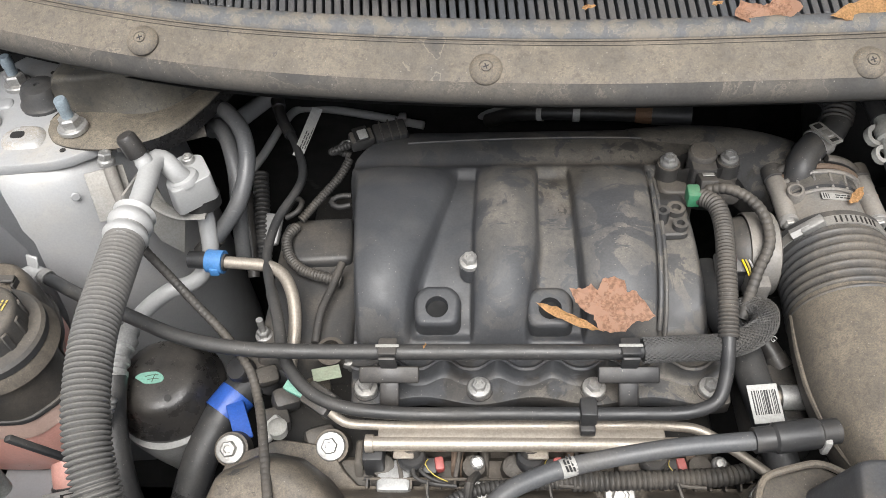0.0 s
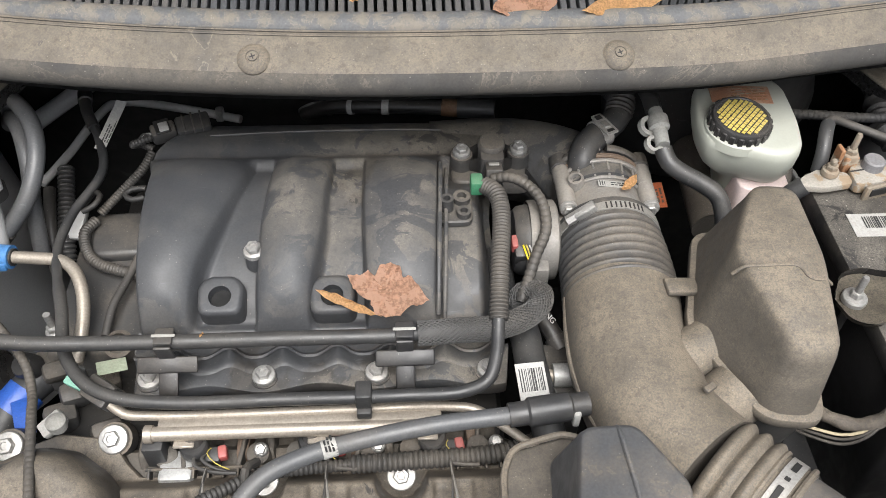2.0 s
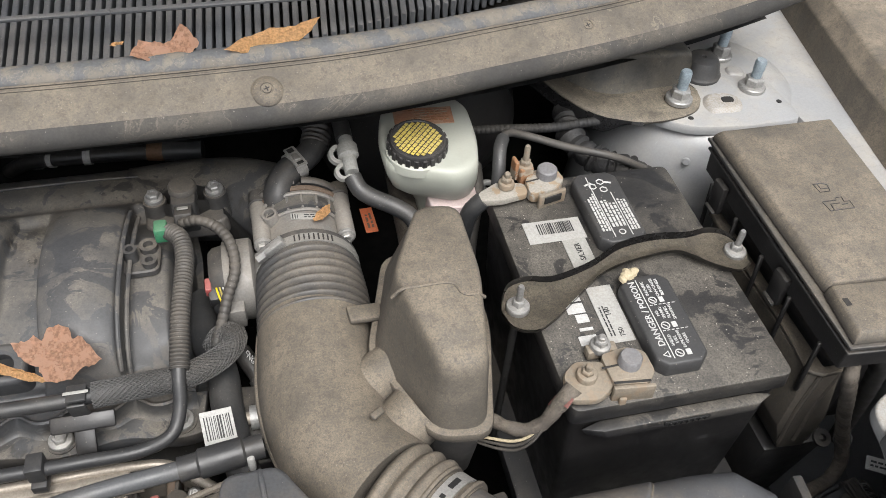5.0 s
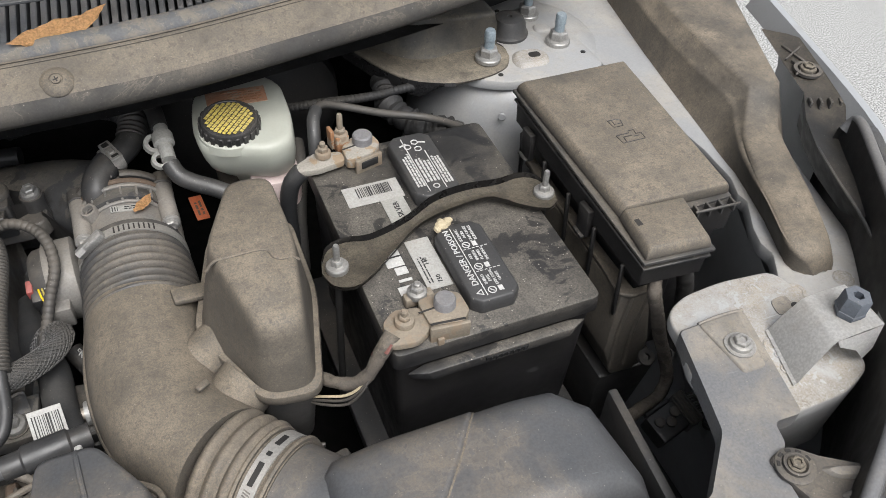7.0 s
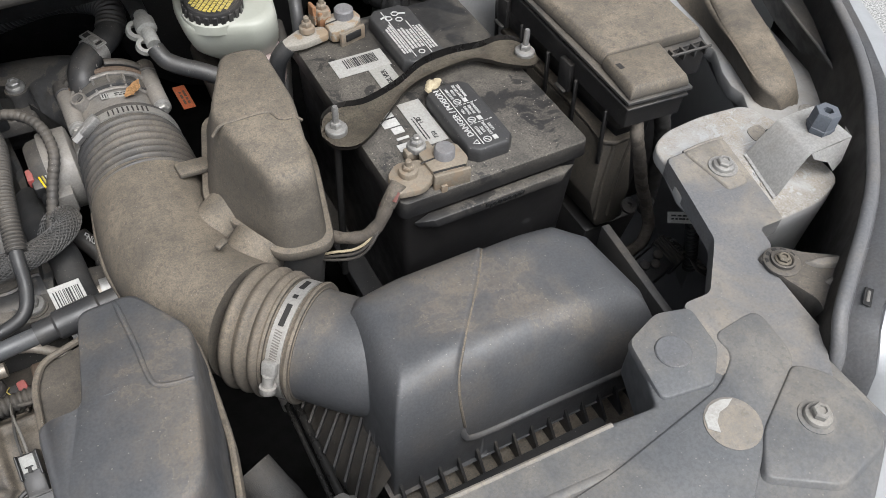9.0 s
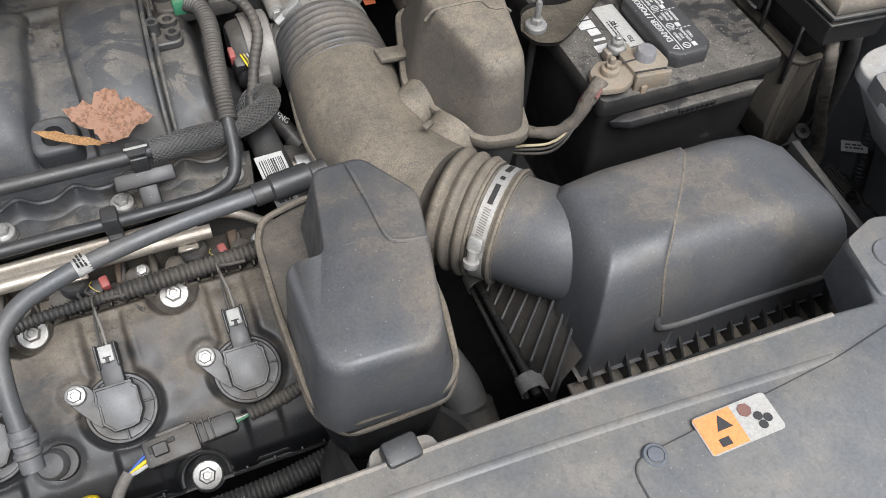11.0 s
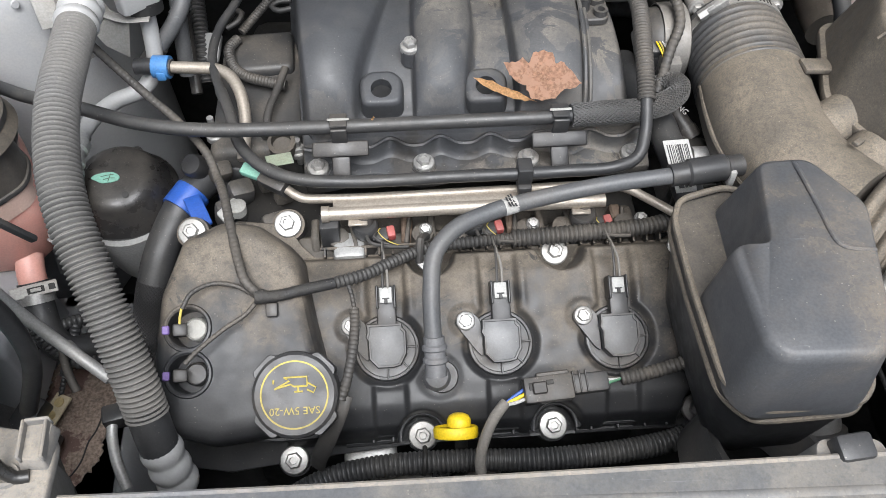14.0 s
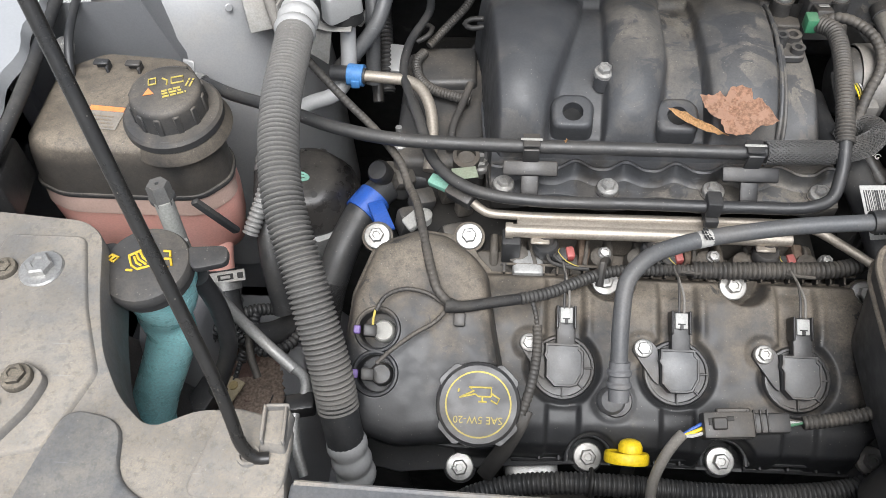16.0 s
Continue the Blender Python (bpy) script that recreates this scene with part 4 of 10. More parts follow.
for k in range(26):
    part("rear_rib", box((0.0022, 0.009, 0.011), COVER @ pose(-0.108 + 0.0128 * k, 0.0085, 0.008), 0.0005, 1), "cover", cover)
part("rear_lip", sweep([cv(-0.112, 0.0125, 0.012), cv(0.05, 0.0125, 0.0125), cv(0.222, 0.0125, 0.012)], 0.0016, 8), "cover", cover)
for u0, u1 in ((-0.095, -0.048), (-0.004, 0.074), (0.117, 0.212)):
    part("front_rail", sweep([cv(u0, -0.169, 0.003), cv((u0 + u1) / 2, -0.1685, 0.003), cv(u1, -0.167, 0.003)], 0.0035, 8), "cover", cover)
    part("front_rail", sweep([cv(u0, -0.163, 0.016), cv((u0 + u1) / 2, -0.1625, 0.0165), cv(u1, -0.161, 0.016)], 0.0025, 8), "cover", cover)
for bu, bv in ((-0.025, -0.165), (0.096, -0.163)):
    part("bolt_lip", sweep([cv(bu + 0.0205 * math.cos(radians(a)), bv + 0.0205 * math.sin(radians(a)), 0.017) for a in range(-8, 200, 22)], 0.0024, 8), "cover", cover, "moulded lip round the bolt")

part("swage", sweep([cv(-0.205, -0.115, 0.082), cv(-0.185, -0.14, 0.073), cv(-0.165, -0.155, 0.06), cv(-0.13, -0.158, 0.052), cv(-0.10, -0.155, 0.045)], 0.003, 8), "cover", cover)
for u, v in ((0.096, -0.163), (-0.143, -0.180), (0.111, 0.0), (-0.234, 0.037), (-0.143, 0.040), (-0.010, 0.0), (-0.025, -0.165), (0.231, -0.156), (0.233, -0.003)):
    part("bolt_boss", lathe([(0.0165, -0.014), (0.0155, 0.0), (0.0125, 0.001), (0, 0.001)], 24, COVER @ Matrix.Translation((u, v, 0))), "cover", cover)
    bolt(cover, cv(u, v, 0.003 if v > -0.1 else 0.006), CN, 0.0065, 0.0132, 0.009, 0.0)


def ignition_coil(u, v):
    """A coil-on-plug: round flange, squared head, bolt ear, plug socket."""
    m = COVER @ Matrix.Translation((u, v, 0.0405))
    t = thing("ignition_coil", "black plastic ignition coil bolted onto the valve cover", "ignition coil", m.translation, group="ignition coils")
    part("base", lathe([(0.0285, -0.017), (0.0295, -0.004), (0.0295, 0.003), (0.0282, 0.0048), (0.0262, 0.005), (0.0255, 0.003), (0, 0.003)], 40, m), "plastic", t)
    for a in (-90, 0, -45):
        part("rib", box((0.010, 0.0016, 0.004), m @ pose(0, 0, 0.0045, 0, 0, a) @ Matrix.Translation((0.0225, 0, 0)), 0.0004, 1), "plastic", t)
    head = [(-0.0165, 0.021), (0.0145, 0.021), (0.0145, 0.017), (0.0178, 0.014), (0.0178, -0.006), (0.012, -0.0165), (0.006, -0.018), (-0.008, -0.018), (-0.0155, -0.010), (-0.0155, 0.006), (-0.0178, 0.010), (-0.0165, 0.014)]
    part("head", hull([(0.004, head), (0.0135, head), (0.015, [(x * 0.95, y * 0.95) for x, y in head])], 0.0012, 2, m), "hose_grey", t)
    part("head_rim", hull([(0.0145, head), (0.0165, [(x * 0.96, y * 0.96) for x, y in head]), (0.0165, [(x * 0.88, y * 0.88) for x, y in head]), (0.0146, [(x * 0.86, y * 0.86) for x, y in head])], 0, 1, m), "plastic", t)
    part("socket", box((0.017, 0.026, 0.011), m @ pose(0.0015, 0.031, 0.011), 0.002, 2), "plastic", t)
    ear = [(-0.0405, 0.0195), (-0.036, 0.0275), (-0.026, 0.0295), (-0.017, 0.022), (-0.016, -0.012), (-0.021, -0.008)]
    part("ear", hull([(0.002, soft_outline(ear, 0.006)), (0.008, soft_outline(ear, 0.006))], 0.001, 1, m), "plastic", t)
    bolt(t, m @ Vector((-0.0305, 0.0205, 0.010)), CN, 0.0052, 0.0085, 0.007)
    part("shell", box((0.0165, 0.020, 0.012), m @ pose(0.0015, 0.044, 0.010), 0.002, 2), "plastic", t)
    for k in (-1, 1):
        part("shell_wing", box((0.0022, 0.021, 0.016), m @ pose(0.0015 + 0.0078 * k, 0.044, 0.0115), 0.0008, 1), "plastic_clean", t)
    plug = part("plug", box((0.0112, 0.014, 0.012), m @ pose(0.0015, 0.0455, 0.0135), 0.001, 2), "plug_grey", t, "grey wire connector")
    part("latch_slot", box((0.0065, 0.0012, 0.001), m @ pose(0.0015, 0.0425, 0.0196), 0.0002, 1), "dark", plug)
    part("latch_slot", box((0.003, 0.004, 0.001), m @ pose(0.0015, 0.0400, 0.0196), 0.0002, 1), "dark", plug)
    return t


coil = ignition_coil(-0.053, -0.085)
for u, v in ((0.0485, -0.086), (0.154, -0.087)):
    copy_thing(coil, Matrix.Translation(COVER @ Vector((u, v, 0.0405))))

# oil filler cap
oc = COVER @ Matrix.Translation((-0.127, -0.121, 0.088))
cap = thing("oil_filler_cap", "black plastic oil filler cap with yellow printed grade", "oil cap", oc.translation)
prof = [(0.030, -0.022), (0.033, -0.020), (0.0355, -0.004), (0.0355, 0.012), (0.0345, 0.017), (0.032, 0.019), (0.0, 0.019)]
bm = lathe(prof, 48, oc)
part("cap", bm, "plastic", cap)
for a in range(4):
    part("grip", hull([(0.0, soft_outline([(-0.013, 0), (0.013, 0), (0.010, 0.007), (-0.010, 0.007)], 0.003)), (0.0165, soft_outline([(-0.013, 0), (0.013, 0), (0.010, 0.0065), (-0.010, 0.0065)], 0.003))], 0.001, 1, oc @ pose(0, 0, 0, 0, 0, 90 * a + 45) @ Matrix.Translation((0, 0.0312, 0))), "plastic", cap)

# air intake: throttle body, bellows hose, resonators, filter box
tb = thing("throttle_valve", "cast aluminium throttle valve with mounting bolts", "throttle valve", (0.318, 0.58, 0.85))
TBM = facing((0.319, 0.572, 0.902), (0.0, 1, -0.04))
part("housing", lathe([(0.030, -0.034), (0.0405, -0.034), (0.0418, -0.028), (0.0418, 0.014), (0.0448, 0.016), (0.0455, 0.019), (0.0455, 0.027), (0.044, 0.029), (0.030, 0.029)], 48, TBM), "alloy_grime", tb)


def arc(y, r, a0, a1, n=14):
    """Points of an arch over the throttle bore, from angle a0 to a1."""
    return [(0.319 + r * math.cos(radians(a0 + (a1 - a0) * k / n)), y, 0.902 + r * math.sin(radians(a0 + (a1 - a0) * k / n))) for k in range(n + 1)]


part("arch_rim", sweep(arc(0.5905, 0.0475, 32, 148), 0.0026, 8), "alloy_grime", tb, "cast arch between the bolt lugs")
part("arch_rim", sweep(arc(0.571, 0.0432, 36, 144), 0.0020, 8), "alloy_grime", tb)
for a in (50, 68, 86, 104, 122):
    part("arch_rib", box((0.0024, 0.020, 0.005), Matrix.Translation((0.319, 0.581, 0.902)) @ pose(0, 0, 0, 0, 90 - a, 0) @ pose(0, 0, 0.0452, 8, 0, 0), 0.0006, 1), "alloy_grime", tb)
for bx, bz in ((-0.0395, 0.027), (0.042, 0.026), (-0.040, -0.028), (0.042, -0.028)):
    part("bolt_lug", lathe([(0.0078, -0.027), (0.0088, -0.0255), (0.0088, 0.010), (0.0094, 0.013), (0.0094, 0.026), (0, 0.026)], 20, facing((0.319 + bx, 0.572, 0.902 + bz), (0, 1, 0))), "alloy_grime", tb)
    part("bolt_sleeve", lathe([(0.0088, 0.0), (0.0102, 0.001), (0.0102, 0.016), (0.008, 0.018), (0, 0.018)], 20, facing((0.319 + bx, 0.599, 0.902 + bz), (0, 1, 0))), "plastic_dusty", tb, "black plastic sleeve")
    bolt(tb, (0.319 + bx, 0.5440, 0.902 + bz), (0, -1, 0.1), 0.0052, 0.0088, 0.007)
    part("lug_web", box((0.016, 0.030, 0.007), Matrix.Translation((0.319 + bx * 0.86, 0.577, 0.902 + bz * 0.86)) @ pose(0, 0, 0, 0, -math.degrees(math.atan2(bz, bx)), 0), 0.002, 2), "alloy_grime", tb)
for a0, a1 in ((40, 84), (92, 142)):
    part("adapter_arch", sweep(arc(0.6065, 0.0495, a0, a1, 10), 0.0050, 10, flat=0.8), "plastic_dusty", tb, "dusty black adapter arch")
part("adapter_arch", sweep(arc(0.598, 0.0470, 36, 146), 0.0032, 8), "rust_dark", tb, "brown stained joint")

tube = thing("intake_hose", "dusty black rubber intake hose with bellows and steel clamps", "hose", (0.33, 0.4, 0.85))
part("bellows", sweep([(0.3185, 0.517, 0.902), (0.319, 0.485, 0.902), (0.318, 0.447, 0.9)], lambda s: 0.0520 + 0.0028 * s, 48, ribs=(0.0088, 0.0056)), "plastic_dusty", tube)
part("cuff", sweep([(0.319, 0.536, 0.902), (0.3188, 0.525, 0.902), (0.3185, 0.513, 0.902)], 0.0505, 48), "plastic_dusty", tube)
part("elbow", sweep([(0.318, 0.452, 0.9), (0.314, 0.41, 0.9), (0.314, 0.37, 0.9), (0.322, 0.325, 0.902), (0.342, 0.287, 0.906), (0.352, 0.272, 0.908)], lambda s: 0.0535 - 0.003 * ease(0.5, 1, s), 40), "plastic_tan", tube, "tan with settled dust")
AX = Vector((0.675, -0.735, 0.05)).normalized()
MID = Vector((0.383, 0.233, 0.912))
part("bellows", sweep([tuple(MID - AX * 0.048), tuple(MID - AX * 0.012)], 0.0535, 44, ribs=(0.0125, 0.006)), "plastic_tan", tube)
part("cuff", sweep([tuple(MID - AX * 0.016), tuple(MID + AX * 0.014)], 0.0478, 44), "plastic_tan", tube)
band = ring(MID, AX, 0.0479, 0.0125, 0.0016, "band", tube, "clamp", 48)
ACROSS = AX.cross(Vector((0, 0, 1))).normalized()
OVER = ACROSS.cross(AX).normalized()
OVER = OVER if OVER.z > 0 else -OVER


def on_band(ang, r=0.0497):
    """A place on the clamp band: x along the band, y across it, z outward."""
    c, sn = math.cos(radians(ang)), math.sin(radians(ang))
    out_v, run = ACROSS * c + OVER * sn, OVER * c - ACROSS * sn
    return Matrix.Translation(MID + out_v * r) @ Matrix((run, AX, run.cross(AX) if run.cross(AX).dot(out_v) > 0 else -run.cross(AX))).transposed().to_4x4()


for ang, ln in ((76, 0.019), (116, 0.014)):
    part("slot", box((ln, 0.0045, 0.0008), on_band(ang), 0.0003, 1), "dark", band)
part("slot", box((0.004, 0.004, 0.0008), on_band(97), 0.0003, 1), "dark", band)
for k in range(12):
    part("tooth", box((0.0009, 0.0062, 0.0007), on_band(34 + 2.4 * k) @ pose(0, 0, 0, 0, 0, 12), 0, 1), "sheath", band)
part("end_rib", ring_bm(MID + AX * 0.011, AX, 0.047, 0.004, 0.0045), "plastic_tan", tube)
part("end_rib", ring_bm(MID - AX * 0.011, AX, 0.047, 0.004, 0.0045), "plastic_tan", tube)
part("screw_housing", box((0.013, 0.0125, 0.007), on_band(27, 0.0525), 0.002, 2), "band", band)
part("worm_screw", lathe([(0.0045, 0), (0.0045, 0.010), (0.0068, 0.0102), (0.0068, 0.015), (0.006, 0.016), (0.002, 0.016), (0.0018, 0.0145), (0, 0.0145)], 12, on_band(22, 0.0545) @ pose(0, 0, 0, 0, -90, 0)), "band", band)
ring((0.3185, 0.524, 0.902), (0, 1, 0), 0.0507, 0.010, 0.0014, "zinc", tube)

box1 = thing("air_resonator", "tan-dusted black plastic resonator chamber beside the battery", "air resonator", (0.41, 0.4, 0.9), group="air resonators")
rim = soft_outline([(0.394, 0.299), (0.442, 0.293), (0.468, 0.40), (0.470, 0.50), (0.388, 0.50), (0.355, 0.39)], 0.016)
mid = soft_outline([(0.398, 0.304), (0.438, 0.300), (0.463, 0.40), (0.465, 0.495), (0.392, 0.495), (0.361, 0.39)], 0.016)
tp = soft_outline([(0.400, 0.313), (0.438, 0.310), (0.454, 0.40), (0.452, 0.478), (0.414, 0.482), (0.379, 0.41)], 0.014)
def crowned(k, z0):
    return [(0.42 + (x - 0.42) * k, 0.395 + (y - 0.395) * k, z0 + 0.085 * (0.395 + (y - 0.395) * k - 0.395)) for x, y in tp]


part("body", hull([(0.939, mid), (1.0, crowned(1.0, 1.001)), (1.012, crowned(0.955, 1.012)), (1.016, crowned(0.86, 1.0165))], 0, 1), "plastic_tan", box1, sharp=58)
part("rim", hull([(0.928, rim), (0.9395, rim)], 0.003, 2), "plastic_tan", box1)
part("ridge", sweep([(0.377, 0.3915, 1.006), (0.385, 0.3915, 1.0145), (0.40, 0.391, 1.0162), (0.424, 0.3905, 1.0162), (0.4285, 0.3875, 1.0160), (0.431, 0.380, 1.0155), (0.4355, 0.3765, 1.0150), (0.444, 0.376, 1.0142), (0.450, 0.376, 1.009)], 0.0016, 8, step=0.003), "plastic_tan", box1)
part("lower_shell", hull([(0.84, [(0.42 + (x - 0.42) * 0.8, 0.40 + (y - 0.40) * 0.85) for x, y in mid]), (0.927, mid)], 0.004, 2), "plastic_dusty", box1)
part("tab", box((0.030, 0.018, 0.006), pose(0.360, 0.430, 0.944, 0, 8, 5), 0.002), "plastic_tan", box1)
part("neck", sweep([(0.395, 0.385, 0.935), (0.355, 0.372, 0.918)], 0.024, 24), "plastic_tan", box1, "short connecting neck")
part("neck", sweep([(0.39, 0.335, 0.925), (0.36, 0.318, 0.910)], 0.026, 24), "plastic_tan", box1)

box2 = thing("air_resonator", "dusty black plastic resonator chamber over the valve cover", "air resonator", (0.25, 0.18, 0.85), group="air resonators")
rim = [(0.197, 0.285), (0.24, 0.297), (0.306, 0.255), (0.303, 0.16), (0.293, 0.108), (0.280, 0.094), (0.205, 0.092), (0.188, 0.115), (0.186, 0.20), (0.188, 0.265)]
part("rim", hull([(0.912, rim), (0.931, rim)], 0.004, 2), "plastic_dusty", box2)
part("lower_bead", sweep([(x, y, 0.917) for x, y in soft_outline(rim, 0.012)] + [(*soft_outline(rim, 0.012)[0], 0.917)], 0.0026, 8, step=0.004), "plastic_tan", box2)
tp = soft_outline([(0.223, 0.187), (0.237, 0.266), (0.276, 0.267), (0.305, 0.220), (0.296, 0.176), (0.280, 0.106), (0.268, 0.094), (0.206, 0.096), (0.196, 0.108), (0.194, 0.187)], 0.009)
bt = soft_outline([(0.219, 0.194), (0.224, 0.277), (0.270, 0.283), (0.308, 0.232), (0.301, 0.165), (0.290, 0.103), (0.275, 0.089), (0.199, 0.090), (0.187, 0.106), (0.190, 0.194)], 0.009)
part("body", hull([(0.928, bt), (0.991, [(p[0] * 0.93 + q[0] * 0.07, p[1] * 0.93 + q[1] * 0.07) for p, q in zip(tp, bt)]), (0.9985, [(0.25 + (x - 0.25) * 0.975, 0.18 + (y - 0.18) * 0.978) for x, y in tp]),
                   (1.0005, [(0.25 + (x - 0.25) * 0.92, 0.18 + (y - 0.18) * 0.93) for x, y in tp])], 0, 1), "lid", box2, sharp=58)
part("ridge", sweep([(0.2625, 0.265, 0.996), (0.263, 0.258, 1.0008), (0.2665, 0.215, 1.0012), (0.2675, 0.192, 1.0012), (0.270, 0.182, 1.001), (0.278, 0.178, 1.001), (0.294, 0.177, 0.999)], 0.0019, 8), "lid", box2)
part("groove_bead", sweep([(x, y, 0.934) for x, y in soft_outline(rim, 0.012)] + [(*soft_outline(rim, 0.012)[0], 0.934)], 0.0028, 8, step=0.004), "plastic_tan", box2)
part("lower_shell", hull([(0.83, [(0.25 + (x - 0.25) * 0.8, 0.19 + (y - 0.19) * 0.85) for x, y in rim]), (0.911, [(0.25 + (x - 0.25) * 0.97, 0.19 + (y - 0.19) * 0.97) for x, y in rim])], 0.006, 2), "plastic", box2)

airbox = thing("air_filter_box", "black plastic air filter housing with a ribbed lower tray", "air filter box", (0.51, 0.15, 0.8))
b0 = [(0.400, 0.103), (0.642, 0.099), (0.652, 0.13), (0.644, 0.205), (0.612, 0.230), (0.43, 0.236), (0.398, 0.216), (0.396, 0.15)]
b1 = [(0.403, 0.0985), (0.649, 0.0965), (0.659, 0.13), (0.650, 0.205), (0.613, 0.234), (0.43, 0.234), (0.406, 0.213), (0.401, 0.15)]
def crease_x(y):
    return table([(0.09, 0.466), (0.0987, 0.4625), (0.106, 0.458), (0.113, 0.4595), (0.120, 0.463), (0.15, 0.487), (0.1787, 0.511), (0.20, 0.526), (0.222, 0.541), (0.24, 0.55)], y)


def lid_height(x, y):
    """The lid's crown: steep walls, rounded shoulders, and a field that steps down on the outer side of the crease."""
    n = len(b1)
    d = 1.0
    for i in range(n):
        (ax, ay), (bx, by) = b1[i], b1[(i + 1) % n]
        d = min(d, ((bx - ax) * (y - ay) - (by - ay) * (x - ax)) / math.hypot(bx - ax, by - ay) * (1.6 if i > 4 else 1.0))
    t = min(1.0, max(0.0, d / 0.046))
    z = 0.862 + 0.114 * (1.0 - (1.0 - t) ** 2.7) ** (1.0 / 2.4)
    z -= 0.020 * ease(0.56, 0.68, x) + 0.010 * ease(0.47, 0.40, x)
    z += 0.0040 * ease(0.0015, -0.0010, x - crease_x(y)) * ease(0.0, 0.01, d)
    return max(0.862, z)


part("lid", sheet([[(0.398 + 0.264 * i / 146, 0.0945 + 0.1415 * j / 84, lid_height(0.398 + 0.264 * i / 146, 0.0945 + 0.1415 * j / 84)) for j in range(85)] for i in range(147)]), "lid", airbox, sharp=75)
part("tray", hull([(0.72, [(0.51 + (x - 0.51) * 0.9, 0.16 + (y - 0.16) * 0.85) for x, y in b0]), (0.855, b0), (0.8625, b0)], 0.003, 2), "plastic", airbox)
part("outlet_duct", sweep([(0.390, 0.225, 0.9125), (0.420, 0.192, 0.915), (0.455, 0.153, 0.917)], lambda s: 0.0462 - 0.006 * ease(0.35, 1.0, s), 40), "lid", airbox)
part("crease", sweep([(crease_x(y) + 0.0018, y, lid_height(crease_x(y) + 0.0018, y) - 0.0006) for y in (0.1012, 0.104, 0.108, 0.113, 0.12, 0.13, 0.142, 0.155, 0.17, 0.185, 0.198, 0.208, 0.216, 0.222)], 0.0014, 8), "plastic_tan",airbox, "dust-filled moulded crease")
part("foot_bead", sweep([(0.4625, 0.1080, 0.922), (0.461, 0.1020, 0.910), (0.464, 0.0995, 0.901), (0.475, 0.0990, 0.8972), (0.493, 0.0988, 0.8955), (0.544, 0.0984, 0.895), (0.592, 0.0980, 0.893), (0.636, 0.0976, 0.891)], 0.0032, 10), "lid", airbox, "rolled bead along the lid's foot")


def fin(ax, ay, bx, by, low_z, near_z, far_z, thick=0.0011, name="fin"):
    """An upright web between two plan points, its top running from near_z up to far_z."""
    bm = bmesh.new()
    dx, dy = bx - ax, by - ay
    ln = math.hypot(dx, dy)
    nx, ny = -dy / ln * thick, dx / ln * thick
    sides = [[bm.verts.new((px + k * nx, py + k * ny, pz)) for px, py, pz in ((ax, ay, low_z), (bx, by, low_z), (bx, by, far_z), (ax, ay, near_z))] for k in (-1, 1)]
    bm.faces.new(sides[0][::-1])
    bm.faces.new(sides[1])
    for i in range(4):
        bm.faces.new((sides[0][i], sides[0][(i + 1) % 4], sides[1][(i + 1) % 4], sides[1][i]))
    bmesh.ops.recalc_face_normals(bm, faces=bm.faces)
    return part(name, bm, "plastic", airbox)


for i in range(15):
    fin(0.4085 + 0.0168 * i, 0.081, 0.4075 + 0.0168 * i, 0.100, 0.840, 0.853, 0.877)
part("ledge", box((0.262, 0.036, 0.004), pose(0.524, 0.084, 0.846, 6, 0, 0), 0.001, 1), "plastic_tan", airbox, "dirt-filled ledge between the fins")
part("side_slope", sheet([[(0.3775 - 0.0085 * ease(0.10, 0.17, y), y, 0.836), (0.3785 - 0.0085 * ease(0.10, 0.17, y), y, 0.849), (0.385, y + 0.006, 0.863), (0.404, y + 0.012, 0.884)] for y in [0.094 + 0.009 * k for k in range(16)]], thick=0.002), "plastic_dusty", airbox, "brown-dusted sloping side wall", sharp=60)
for k in range(8):
    y0 = 0.099 + 0.0155 * k
    x0 = 0.3775 - 0.0085 * ease(0.10, 0.17, y0)
    fin(x0 - 0.001, y0, 0.405, y0 + 0.030, 0.840, 0.8530, 0.895 if k < 4 else 0.886, 0.0010, "side_fin")
part("rod", sweep([(0.3665, 0.102, 0.848), (0.3665, 0.150, 0.848), (0.366, 0.226, 0.848)], 0.0036, 12), "rodmat", airbox, "thin black rod along the side")
part("rod", sweep([(0.3595, 0.104, 0.842), (0.3595, 0.150, 0.842), (0.359, 0.224, 0.842)], 0.0022, 10), "rodmat", airbox, "thin black rod along the side")
for cy in (0.112, 0.222):
    part("spring_clip", sheet([[(0.364 + 0.0105 * math.cos(radians(a)) * (1.0 if a > 60 else 1.25), cy + dy - 0.004 * (a < 60), 0.850 + 0.0105 * math.sin(radians(a))) for dy in (-0.0075, -0.0025, 0.0025, 0.0075)] for a in range(20, 236, 12)], thick=0.0015), "trim_grey", airbox, "grey curled spring clip", sharp=50)
part("mounting_rail", box((0.0085, 0.105, 0.05), pose(0.6655, 0.163, 0.905, 0, 0, -5), 0.002, 2), "plastic_dusty", airbox, "upright flange plate")

